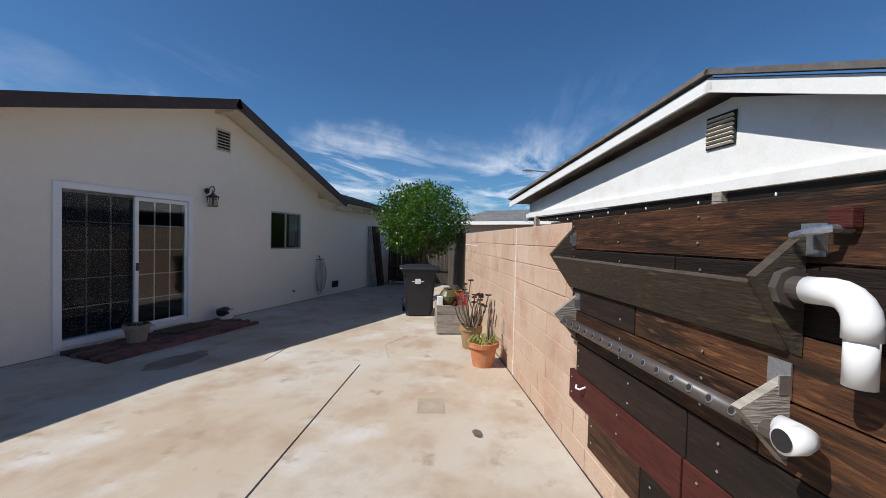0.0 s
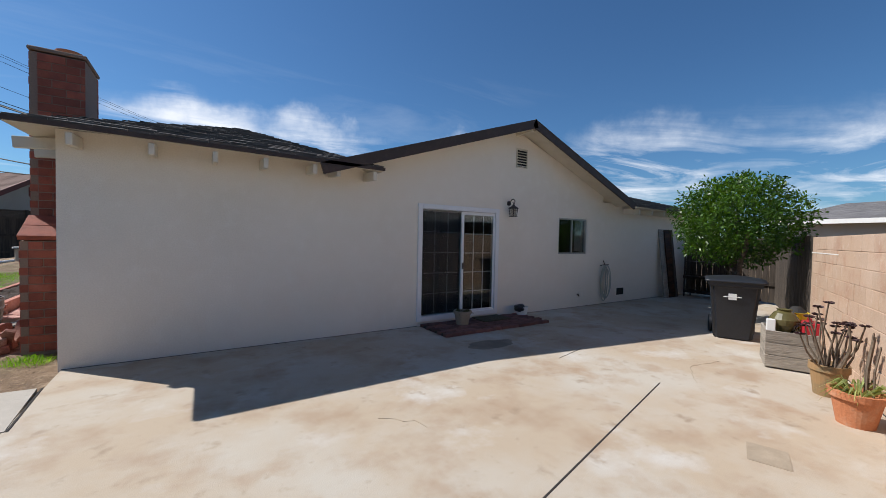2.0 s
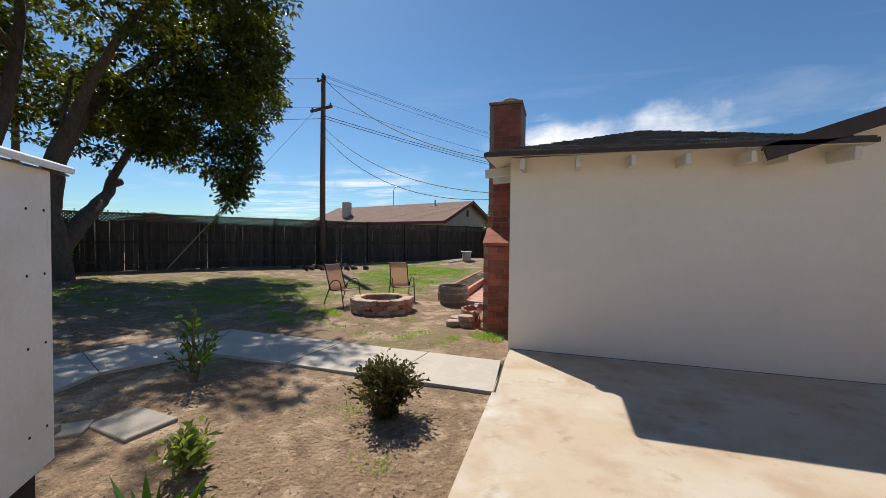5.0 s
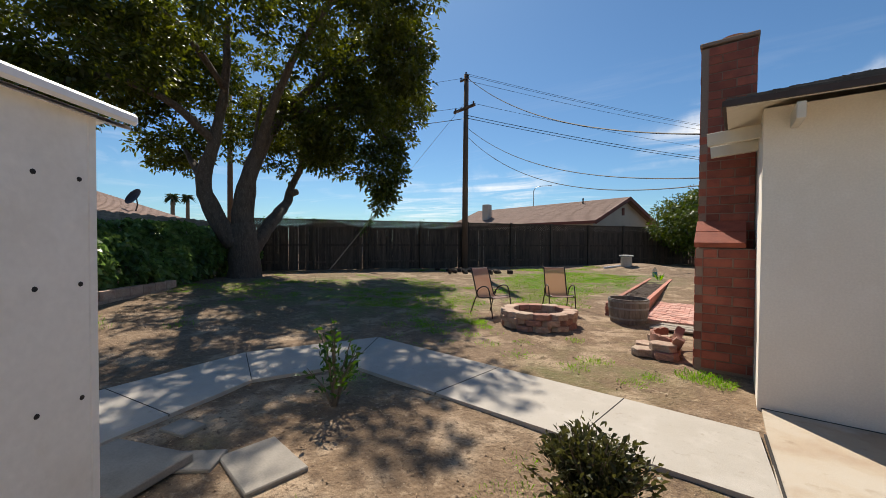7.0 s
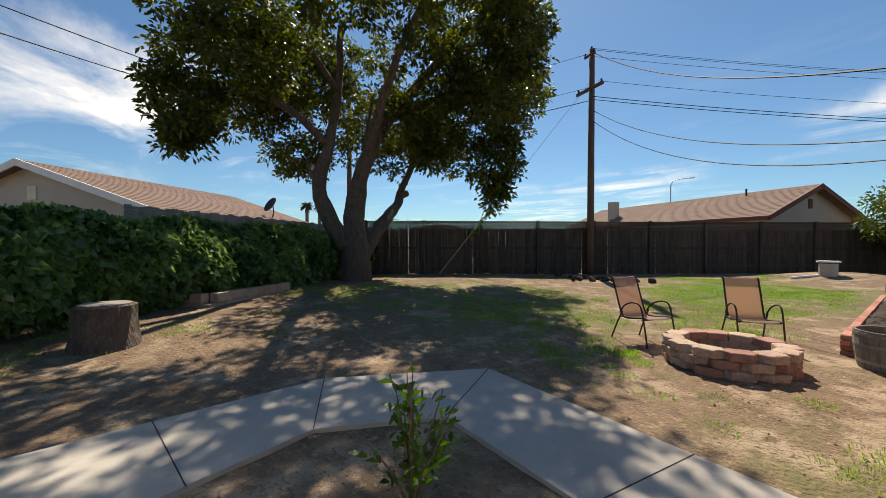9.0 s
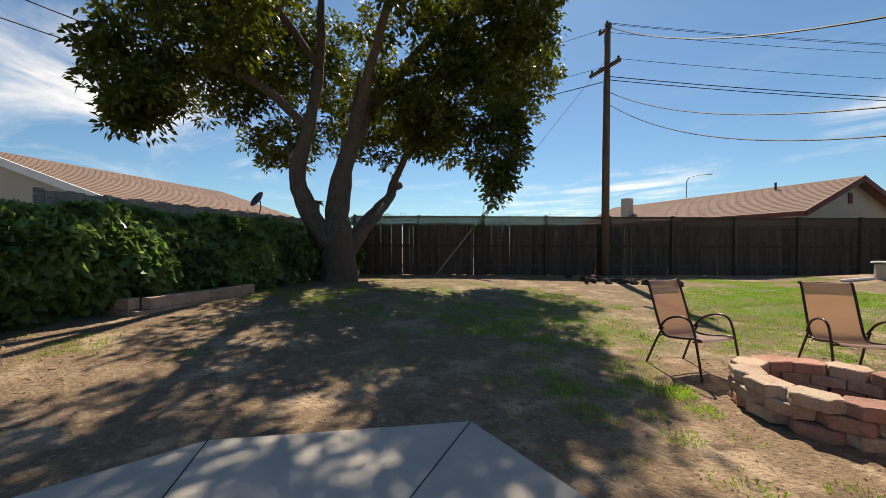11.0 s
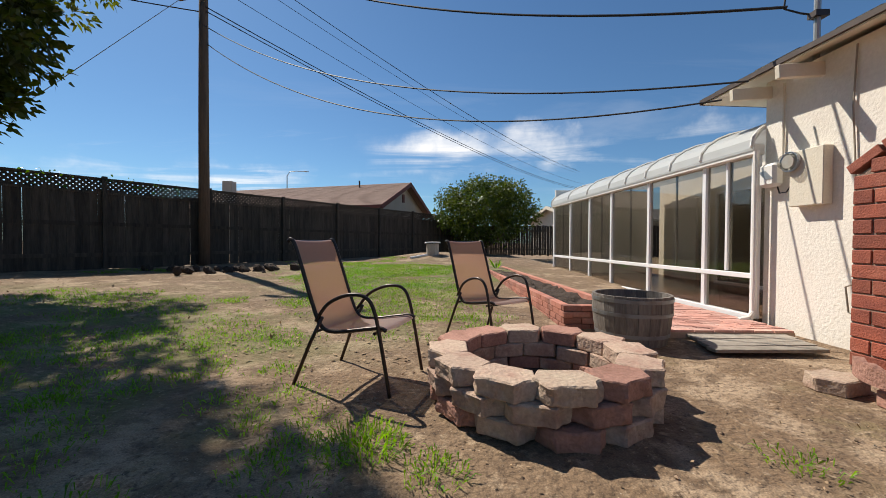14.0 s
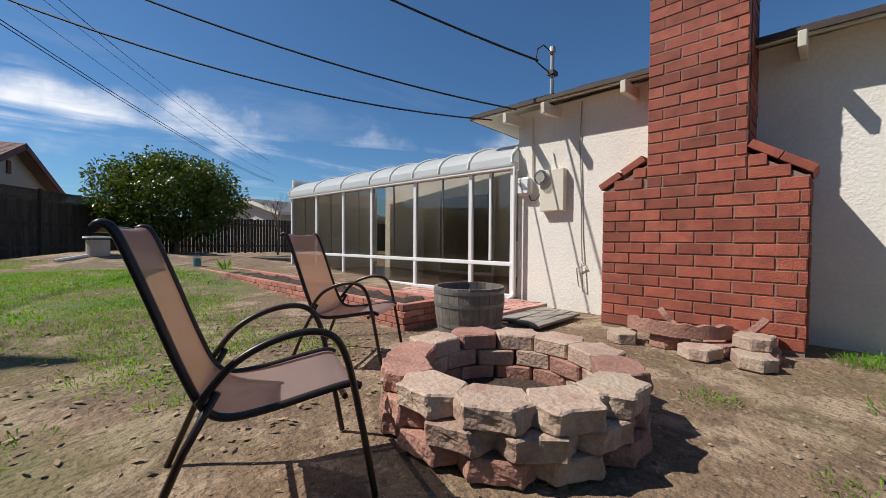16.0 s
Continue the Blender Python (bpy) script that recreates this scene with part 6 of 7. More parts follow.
tagged(part("concrete_block", boxes(((-3.76, 1.83, -0.05), (-3.56, 2.0, 0.11), pose(0, 0, 0)), bevel=0.01), M_SHADESLAB), "broken concrete block under the shed corner", "block")
for i, (xx, yy, w, d, rz, zz) in enumerate(((-5.25, 2.25, 0.75, 0.5, 20, 0.03), (-4.6, 2.9, 0.6, 0.4, -8, -0.01), (-5.0, 2.62, 0.35, 0.25, 40, -0.015), (-5.6, 2.75, 0.3, 0.2, 15, -0.01))):
    s = part("stepping_slab", boxes(((-w / 2, -d / 2, -0.05), (w / 2, d / 2, 0.012)), bevel=0.008), M_SHADESLAB)
    s.matrix_basis = pose(xx, yy, zz, 1, -1.5, rz)
    tagged(s, "loose grey concrete slab lying on the earth", "slab", "loose slabs")

# ---- big tree ----
def tree(name, label, base, limbs, trunk_r, material, category="tree"):
    th = thing(name, label, category, base)
    tk = bmesh.new()
    for pts, r0, r1 in limbs:
        ln = smooth_line(pts, 5)
        n_ = len(ln)
        tube(tk, ln, [r0 + (r1 - r0) * i / (n_ - 1) for i in range(n_)], 12)
    for v in tk.verts:
        v.co += Vector((noise.noise(v.co * 2.5), noise.noise(v.co * 2.5 + Vector((7, 0, 0))), 0)) * 0.05
    part("trunk", tk, material, th, smooth=True)
    return th


TB = Vector((-15.5, 7.85, 0.2))
limbs = [
    ([(0, 0, -0.35), (0.0, 0, 0.1), (0.0, -0.02, 0.7), (-0.03, -0.05, 1.35), (-0.08, -0.1, 1.9)], 0.6, 0.42),
    ([(-0.1, -0.3, 1.2), (-0.3, -0.85, 2.2), (-0.4, -1.15, 3.3), (-0.28, -0.85, 4.6), (-0.2, -0.55, 6.4), (0.2, -0.6, 8.6)], 0.33, 0.09),
    ([(0, 0, 1.3), (-0.05, -0.08, 2.5), (0.1, 0.3, 4.1), (0.35, 1.1, 5.7), (1.0, 2.5, 7.6), (1.6, 3.6, 9.2)], 0.36, 0.08),
    ([(0.05, 0.1, 1.9), (0.1, 0.25, 3.0), (0.07, 0.3, 4.7), (-0.1, 0.7, 6.6)], 0.11, 0.05),
    ([(0.05, 0.15, 0.9), (-0.2, 0.75, 1.6), (-0.7, 1.55, 2.3), (-1.3, 2.3, 2.9), (-1.5, 2.65, 3.6), (-1.0, 3.2, 5.2), (-0.6, 4.0, 6.6)], 0.3, 0.07),
    ([(-1.4, 2.5, 3.3), (-1.45, 2.85, 3.42)], 0.17, 0.13),
    ([(-0.28, -0.85, 4.6), (-0.1, -2.2, 5.5), (0.0, -3.8, 5.7), (0.0, -4.9, 4.9)], 0.15, 0.04),
    ([(0.35, 1.1, 5.7), (1.5, 2.5, 6.3), (2.5, 3.8, 6.1), (2.6, 4.3, 4.5)], 0.16, 0.04),
    ([(0.1, 0.3, 4.1), (1.3, 0.3, 5.7), (3.2, 0.2, 7.2), (5.0, 0.5, 8.4)], 0.17, 0.05),
    ([(-0.4, -1.15, 3.3), (-1.9, -1.0, 4.2), (-3.8, -0.6, 5.0)], 0.16, 0.05),
    ([(1.0, 2.5, 7.6), (2.4, 3.6, 8.3), (4.2, 5.2, 8.9)], 0.12, 0.04),
    ([(-0.2, -0.55, 6.4), (0.6, -2.0, 7.4), (1.0, -3.4, 8.0)], 0.12, 0.04),
]
big = tree("shade_tree", "large broad evergreen tree with several dark limbs", TB[:], limbs, 0.5, M_BARK)
lr = random.Random(77)
lf = Leaves()
# leaf masses: centre, reach, number of clumps
lobes = [((0.9, 2.3, 7.7), (2.4, 2.4, 1.9), 48), ((0.9, 1.8, 5.9), (1.6, 1.6, 1.0), 46), ((0.2, -3.9, 6.7), (2.0, 1.9, 1.5), 92), ((0.1, -4.9, 5.0), (1.15, 1.1, 0.95), 48), ((0.0, -5.0, 4.2), (0.6, 0.6, 0.6), 18),
         ((3.3, 2.6, 8.4), (2.2, 2.3, 1.4), 58), ((5.2, 0.7, 8.8), (1.7, 2.0, 1.0), 44), ((3.8, -1.0, 8.3), (1.9, 1.9, 1.1), 32), ((4.5, 2.9, 9.2), (1.5, 1.4, 0.9), 34), ((2.9, -0.3, 9.7), (1.9, 1.9, 0.9), 20), ((2.6, -2.4, 7.5), (1.4, 1.3, 1.2), 26), ((-1.8, -2.4, 6.6), (1.5, 1.4, 1.6), 66), ((-2.6, -0.5, 7.9), (1.5, 1.6, 1.4), 60), ((3.3, 4.3, 8.5), (1.3, 1.4, 1.5), 66), ((2.4, 4.2, 6.6), (1.6, 1.8, 2.2), 94), ((1.4, 3.0, 5.9), (1.8, 1.8, 1.6), 72),
         ((2.4, 4.1, 4.2), (0.95, 0.95, 1.1), 48), ((2.35, 4.2, 3.1), (0.5, 0.5, 0.55), 16), ((0.5, 2.9, 4.7), (1.3, 1.2, 0.9), 34), ((0.8, 6.7, 7.6), (1.5, 1.6, 1.8), 84), ((-3.5, -3.2, 7.5), (2.0, 2.0, 2.2), 84), ((-4.0, 1.0, 8.0), (2.0, 2.0, 2.0), 70), ((3.0, 0.6, 7.0), (1.5, 1.5, 1.2), 12), ((-2.4, 1.8, 6.2), (2.0, 2.4, 1.7), 70), ((-3.9, -0.7, 4.9), (1.5, 1.5, 1.0), 50), ((-1.5, 2.6, 5.2), (1.5, 1.6, 1.1), 36), ((1.2, 3.6, 9.8), (2.2, 2.3, 1.2), 28), ((-0.8, -2.8, 8.6), (2.0, 1.8, 1.2), 54)]
for c, rad, n_ in lobes:
    for _ in range(n_):
        o = Vector((lr.gauss(0, 1), lr.gauss(0, 1), lr.gauss(0, 1))).normalized() * (lr.random() ** 0.36)
        p = Vector((c[0] + o.x * rad[0], c[1] + o.y * rad[1], c[2] + o.z * rad[2]))
        lf.clump(p, lr.uniform(0.24, 0.5), 62, 0.165, 0.085, lr, 0.25, 0.75)
lf.part("crown", M_LEAF_TREE, big, "dense dark green leaf clumps", "stuff")

# ---- ivy hedge ----
HA, HB = Vector((-8.6, -2.4, 0)), Vector((-18.3, 8.95, 0))
hd = (HB - HA)
hl = hd.length
hrz = math.degrees(math.atan2(hd.y, hd.x))
hedge = thing("ivy_hedge", "board fence overgrown with glossy dark green ivy", "hedge", HA[:], hrz)
hb_ = mesh_of("board", boxes(((0.0, 0.0, 0.0), (0.145, 0.02, 1.4)), bevel=0.003), M_FENCE)
pieces("board", hb_, [pose(0.15 * i, 0.25, 0.1) for i in range(int(hl / 0.15))], hedge)
tall = mesh_of("tall_board", boxes(((0.0, 0.0, 0.0), (0.143, 0.02, 2.14)), bevel=0.003), M_GREYWOOD)
pieces("tall_board", tall, [pose(0.146 * i, 0.5, 0.12 + 0.02 * math.sin(i * 1.7)) for i in range(int(hl * 0.42 / 0.146), int(hl / 0.146))], hedge)
lf = Leaves()
hr = random.Random(9)
for _ in range(17000):
    u, z = hr.random() * hl, 0.18 + 1.95 * hr.random() ** 0.75
    bulge = 0.3 * noise.noise((u * 0.7, z * 0.9, 0)) + 0.2 * noise.noise((u * 2.3, z * 2.3, 5)) + 0.52 * math.sin(min(z, 2.0) * 1.5)
    top = 2.0 + 0.16 * noise.noise((u * 0.8, 3, 1)) + 0.1 * noise.noise((u * 3, 7, 1))
    if z > top:
        z = top - hr.random() * 0.1
    lf.add(Vector((u, 0.05 - 0.25 - bulge + hr.uniform(-0.08, 0.08) + (0.25 if z > top - 0.15 else 0) * hr.random(), z)), Vector((hr.uniform(-1, 1), -hr.uniform(0.2, 1.0), hr.uniform(-0.8, 0.8))), hr.uniform(0.11, 0.21), hr.uniform(0.1, 0.18), hr, 0.35)
lf.part("ivy", M_LEAF_IVY, hedge, "glossy dark green ivy leaves", "stuff")

stump = thing("tree_stump", "cut grey tree stump with rough bark", "stump", (-10.05, 1.95, 0.06))
bm = lathe(bmesh.new(), [(0.44, -0.1), (0.39, 0.03), (0.35, 0.2), (0.34, 0.4), (0.345, 0.58), (0.3, 0.6), (0, 0.6)], 40)
for v in bm.verts:
    a = math.atan2(v.co.y, v.co.x)
    if v.co.length > 0.05:
        v.co.x *= 1 + 0.06 * noise.noise((a * 3, 0, v.co.z * 2)) + 0.07 * noise.noise((a * 9, 4, v.co.z * 3))
        v.co.y *= 1 + 0.06 * noise.noise((a * 3, 0, v.co.z * 2)) + 0.07 * noise.noise((a * 9, 4, v.co.z * 3))
part("bark", bm, M_BARK, stump)
part("cut_face", lathe(bmesh.new(), [(0, 0.607), (0.29, 0.606)], 30), M_GREYWOOD, stump)

rb = thing("old_planter", "old low planter of grey concrete blocks by the ivy", "planter", (-12.1, 3.3, 0.1), math.degrees(math.atan2(0.76, -0.65)))
blk = mesh_of("block", boxes(((0.004, 0.0, 0.0), (0.396, 0.19, 0.195)), bevel=0.008), M_STONE)
pieces("block", blk, [pose(0.4 * i + (0.2 if k else 0), 0, 0.2 * k - 0.03) for k in range(2) for i in range(6)] + [pose(0.19, 0.19 + 0.4 * i, 0.2 * k - 0.03, 0, 0, 90) for k in range(2) for i in range(2)], rb)
part("soil", boxes(((0.2, 0.19, 0.0), (2.4, 0.95, 0.3))), M_SOIL, rb)
part("back_wall", boxes(((0.0, 0.95, 0.0), (2.6, 1.1, 0.38))), M_STONE, rb)

# ---- shrubs ----
def bush(name, label, x, y, r_, h, n_, ln, wd, material, seed, stems=8, mound=0.0):
    th = thing(name, label, "shrub", (x, y, ground_z(x, y)))
    g = random.Random(seed)
    lf_, st_ = Leaves(), bmesh.new()
    for i in range(stems):
        a, q = g.uniform(0, 6.28), g.uniform(0.2, 1.0)
        tip = Vector((r_ * q * math.cos(a), r_ * q * math.sin(a), h * (1.05 - 0.5 * q * q) * g.uniform(0.8, 1.05)))
        mid = Vector((tip.x * 0.4, tip.y * 0.4, tip.z * 0.5))
        tube(st_, [(tip.x * 0.05, tip.y * 0.05, -0.02), mid, tip], [0.012, 0.008, 0.003], 5)
        for k in range(n_ // stems):
            t = g.uniform(mound, 1.05)
            p = mid.lerp(tip, (t - 0.4) / 0.65) if t > 0.4 else Vector((0, 0, 0)).lerp(mid, t / 0.4)
            p = p + Vector((g.gauss(0, 0.04), g.gauss(0, 0.04), g.gauss(0, 0.03)))
            lf_.add(p, Vector((p.x + g.uniform(-.3, .3), p.y + g.uniform(-.3, .3), g.uniform(0.0, 0.6))), ln * g.uniform(0.7, 1.3), wd * g.uniform(0.7, 1.2), g, 0.2)
    tagged(part("stem", st_, M_STEM, th), "woody brown stems", kind="stuff")
    lf_.part("leaves", material, th, "", "stuff")
    return th


bush("round_shrub", "small round olive-green shrub on bare earth", -2.62, 3.75, 0.36, 0.5, 5600, 0.05, 0.021, M_LEAF_OLIVE, 1, 90)
bush("sapling", "thin young sapling with sparse leaves", -5.0, 3.8, 0.27, 0.84, 210, 0.085, 0.034, M_LEAF_BRIGHT, 2, 13, 0.2)
bush("variegated_shrub", "low yellow-green variegated shrub", -3.55, 2.55, 0.16, 0.3, 240, 0.1, 0.035, M_STRIPE, 3, 14)


def strap_plant(name, label, x, y, n_, ln, wd, seed, material):
    th = thing(name, label, "plant", (x, y, ground_z(x, y)))
    g, lf_ = random.Random(seed), Leaves()
    for i in range(n_):
        a = g.uniform(0, 6.28)
        lf_.add(Vector((0.05 * math.cos(a), 0.05 * math.sin(a), 0)), Vector((math.cos(a), math.sin(a), g.uniform(0.8, 2.5))), ln * g.uniform(0.6, 1.2), wd, g, 0.1)
    lf_.part("leaves", material, th, "", "stuff")


strap_plant("agapanthus", "strappy green plant at the shed's foot", -3.1, 1.98, 40, 0.42, 0.05, 4, M_LEAF_BRIGHT)
strap_plant("agapanthus", "strappy green plant at the shed's foot", -2.75, 1.75, 30, 0.4, 0.05, 5, M_LEAF_BRIGHT)

# clipped tree by the bin
ct = tree("clipped_tree", "round clipped bright green tree by the bin", (9.05, 3.55, 0.0), [([(0, 0, -0.1), (0.02, 0, 0.6), (0, 0.05, 1.2), (0.05, 0, 2.2)], 0.11, 0.05), ([(0, 0, 0.7), (0.2, 0.25, 1.2), (0.4, 0.5, 1.9)], 0.07, 0.03), ([(0, 0, 0.8), (-0.25, -0.2, 1.3), (-0.5, -0.4, 1.9)], 0.07, 0.03)], 0.1, M_BARK)
lf = Leaves()
g = random.Random(6)
for _ in range(620):
    o = Vector((g.gauss(0, 1), g.gauss(0, 1), g.gauss(0, 1))).normalized()
    rr_ = g.random() ** 0.3 * (1 + 0.08 * noise.noise(o * 3))
    p = Vector((o.x * 1.14 * rr_, o.y * 1.14 * rr_, 2.12 + o.z * 0.93 * rr_))
    lf.clump(p, 0.15, 24, 0.075, 0.035, g, 0.15)
lf.part("crown", M_LEAF_BRIGHT, ct, "dense small bright green leaves", "stuff")

# citrus tree at the far end
cz = ground_z(-3.2, 27)
ci = tree("citrus_tree", "broad citrus tree with yellowish green leaves", (-3.2, 27.0, cz), [([(0, 0, -0.2), (0.05, 0, 0.6), (0.3, 0.2, 1.4), (0.6, 0.3, 2.6)], 0.16, 0.05), ([(0, 0, 0.4), (-0.5, -0.2, 1.2), (-1.3, -0.3, 2.2)], 0.1, 0.03), ([(0, 0, 0.5), (0.9, -0.3, 1.2), (1.7, -0.2, 2.0)], 0.1, 0.03), ([(0.05, 0, 0.6), (0, 0.5, 1.6), (-0.2, 0.8, 3.0)], 0.08, 0.03)], 0.15, M_BARK)
lf = Leaves()
g = random.Random(16)
for _ in range(900):
    o = Vector((g.gauss(0, 1), g.gauss(0, 1), g.gauss(0, 1))).normalized()
    rr_ = g.random() ** 0.33 * (1 + 0.22 * noise.noise(o * 2.2))
    p = Vector((o.x * 2.75 * rr_, o.y * 2.4 * rr_, 2.45 + o.z * 1.85 * rr_))
    lf.clump(p, 0.3, 22, 0.16, 0.075, g, 0.2)
lf.part("crown", M_LEAF_CITRUS, ci, "yellowish green leaf clumps", "stuff")

# bare sapling
bt = thing("bare_tree", "small leafless tree near the far fence", "tree", (0.6, 25.5, ground_z(0.6, 25.5)))
tw = bmesh.new()
g = random.Random(12)


def twig(p, d, ln, rad, depth):
    q = p + d * ln
    tube(tw, [p, p.lerp(q, 0.5) + Vector((g.uniform(-.05, .05), g.uniform(-.05, .05), 0)), q], [rad, rad * 0.8, rad * 0.6], 5)
    if depth:
        for _ in range(3):
            twig(p.lerp(q, g.uniform(0.6, 1.0)), (d + Vector((g.uniform(-.7, .7), g.uniform(-.7, .7), g.uniform(-.1, .5)))).normalized(), ln * 0.66, rad * 0.55, depth - 1)


twig(Vector((0, 0, -0.1)), Vector((0.05, 0, 1)), 1.3, 0.05, 4)
part("branches", tw, M_STEM, bt)

# ---- clean-out, dirt heap, bottle ----
vc = thing("clean_out", "concrete and steel clean-out riser on a mound", "riser", (-6.0, 20.6, ground_z(-6.0, 20.6)))
part("riser_body", lathe(bmesh.new(), [(0.24, -0.1), (0.24, 0.4), (0.2, 0.4), (0, 0.4)], 16), M_PATH, vc)
part("cover", lathe(bmesh.new(), [(0, 0.5), (0.3, 0.49), (0.31, 0.44), (0, 0.44)], 16), M_WHITE, vc, "pale round cover")
part("pipe", tube(bmesh.new(), [(-0.2, -0.2, 0.0), (-0.8, -0.7, -0.1)], 0.04, 8), M_WHITEPLASTIC, vc)
hp_ = bmesh.new()
g = random.Random(14)
for i in range(46):
    a = g.gauss(0, 0.7)
    s = g.uniform(0.06, 0.18)
    m = Matrix.Translation((-11.0 + a, 15.3 + g.gauss(0, 0.3) + a * 0.3, ground_z(-11, 15.3) + g.uniform(-0.02, 0.1))) @ pose(0, 0, 0, g.uniform(0, 90), g.uniform(0, 90), 0)
    bmesh.ops.create_icosphere(hp_, subdivisions=1, radius=s, matrix=m @ Matrix.Diagonal((1, 0.8, 0.6, 1)))
tagged(part("dirt_heap", hp_, M_SOIL), "heap of dark clods by the utility pole", "dirt", kind="stuff")
bo = thing("water_bottle", "clear plastic bottle with blue water on the bed wall", "bottle", (-4.4, 17.7, 0.24))
part("bottle", lathe(bmesh.new(), [(0, 0), (0.09, 0), (0.09, 0.24), (0.035, 0.33), (0.035, 0.37), (0, 0.37)], 16), M_PANE, bo)
part("water", lathe(bmesh.new(), [(0, 0.01), (0.08, 0.01), (0.08, 0.2), (0, 0.2)], 14), mat("blue_water", (0.12, 0.42, 0.55), 0.1), bo)
strap_plant("bed_plant", "small green strappy plant in the raised bed", -4.1, 16.6, 26, 0.3, 0.03, 8, M_GRASS)

# ---- houses beyond ----
def far_house(name, label, p0, u, length, halfw, z_r, z_e, roof_m, trim_m, over=0.5):
    """A long gabled house: ridge from p0 along u."""
    u = Vector((*u, 0)).normalized()
    w = Vector((-u.y, u.x, 0))
    p0 = Vector((*p0, 0))
    th = thing(name, label, "house")
    bm = bmesh.new()
    q0 = p0 + u * over
    q1 = p0 + u * (length - over)
    hw = halfw - over
    zt = z_e + (z_r - z_e) * over / halfw
    ring0 = [q0 - w * hw, q0 + w * hw, q0 + w * hw + Vector((0, 0, zt)), q0 + Vector((0, 0, z_r - 0.1)), q0 - w * hw + Vector((0, 0, zt))]
    ring1 = [v + (q1 - q0) for v in ring0]
    a = [bm.verts.new(v) for v in ring0]
    b = [bm.verts.new(v) for v in ring1]
    bm.faces.new(a[::-1]); bm.faces.new(b)
    for i in range(5):
        bm.faces.new((a[i], a[(i + 1) % 5], b[(i + 1) % 5], b[i]))
    bmesh.ops.recalc_face_normals(bm, faces=bm.faces[:])
    part("wall", bm, M_FARWALL, th)
    for s in (1, -1):
        bm = bmesh.new()
        e0, e1 = p0 + w * (s * halfw) + Vector((0, 0, z_e)), p0 + u * length + w * (s * halfw) + Vector((0, 0, z_e))
        r0, r1 = p0 + Vector((0, 0, z_r)), p0 + u * length + Vector((0, 0, z_r))
        roof_plane(bm, (e0, e1, r1, r0), 0.1)
        rf_ = part("roof", bm, roof_m, th)
        bm = bmesh.new()
        shingles(bm, e0, e1, r1, r0, 22, 1.0, random.Random(3), 0.003)
        tagged(part("shingles", bm, roof_m, rf_), kind="stuff")
        part("fascia", beam(bmesh.new(), e0 + Vector((0, 0, 0.02)), r0 + Vector((0, 0, 0.02)), 0.06, 0.24), trim_m, th)
        part("fascia", beam(bmesh.new(), e0, e1, 0.06, 0.18), trim_m, th)
    return th, u, w, p0


h1, u1, w1, p1_ = far_house("house", "beige bungalow with a tan shingle roof beyond the fence", (-7.6, 29.1), (-0.955, 0.3), 15.5, 3.9, 4.55, 2.85, M_SHINGLE_TAN, M_REDTRIM)
part("vent", boxes(((-0.13, -0.02, 3.35), (0.13, 0.03, 3.85), Matrix.Translation(p1_ + u1 * 0.48) @ pose(0, 0, 0, 0, 0, math.degrees(math.atan2(w1.y, w1.x))))), M_REDTRIM, h1, "dark red gable vent")
part("chimney", boxes(((-19.6, 30.0, 3.0), (-19.0, 30.6, 4.75)), bevel=0.02), M_FARWALL, h1)
part("roof_pipe", tube(bmesh.new(), [(-10.8, 29.5, 3.9), (-10.8, 29.5, 4.7)], 0.05, 8), M_IRON, h1)
h2, u2, w2, p2_ = far_house("house", "tan bungalow with a brown shingle roof beyond the ivy", (-23.0, -1.8), (-0.7, 0.71), 10.7, 5.8, 4.5, 2.62, M_SHINGLE_TAN, M_WHITE)
part("vent", boxes(((-0.2, -0.02, 3.1), (0.2, 0.03, 3.6), Matrix.Translation(p2_ + u2 * 0.48) @ pose(0, 0, 0, 0, 0, math.degrees(math.atan2(w2.y, w2.x))))), M_CREAM, h2)
for a, b in ((3.5, 1.2), (4.3, 1.3)):
    q = p2_ + u2 * a - w2 * -b
    part("roof_pipe", tube(bmesh.new(), [(q.x, q.y, 3.8), (q.x, q.y, 4.55)], 0.06, 8), M_IRON, h2)
dish = thing("satellite_dish", "dark satellite dish on the neighbouring roof", "satellite dish", (-24.6, 7.0, 3.0), 20)
part("dish", lathe(bmesh.new(), [(0, 0.0), (0.25, 0.04), (0.42, 0.12), (0.43, 0.13), (0.25, 0.06), (0, 0.02)], 20, pose(0, 0, 0.5, 60, 0, 0)), M_IRON, dish)
part("stand", tube(bmesh.new(), [(0, 0, -0.2), (0, 0.1, 0.2), (0, 0.05, 0.5)], 0.03, 8), M_IRON, dish)
far_house("house", "grey roofed house far beyond the side fence", (3.0, 38.0), (0.98, 0.2), 12, 4.5, 4.0, 2.8, M_SHINGLE_GREY, M_CREAM)
far_house("house", "low bungalow seen over the back fence", (-34.0, 24.0), (-0.6, 0.8), 9, 3.2, 3.6, 2.7, M_SHINGLE_TAN, M_CREAM)
far_house("house", "grey shingled house behind the block wall", (24.0, -3.2), (0.3, 0.95), 9.0, 5.2, 3.75, 2.7, M_SHINGLE_GREY, M_WHITE)
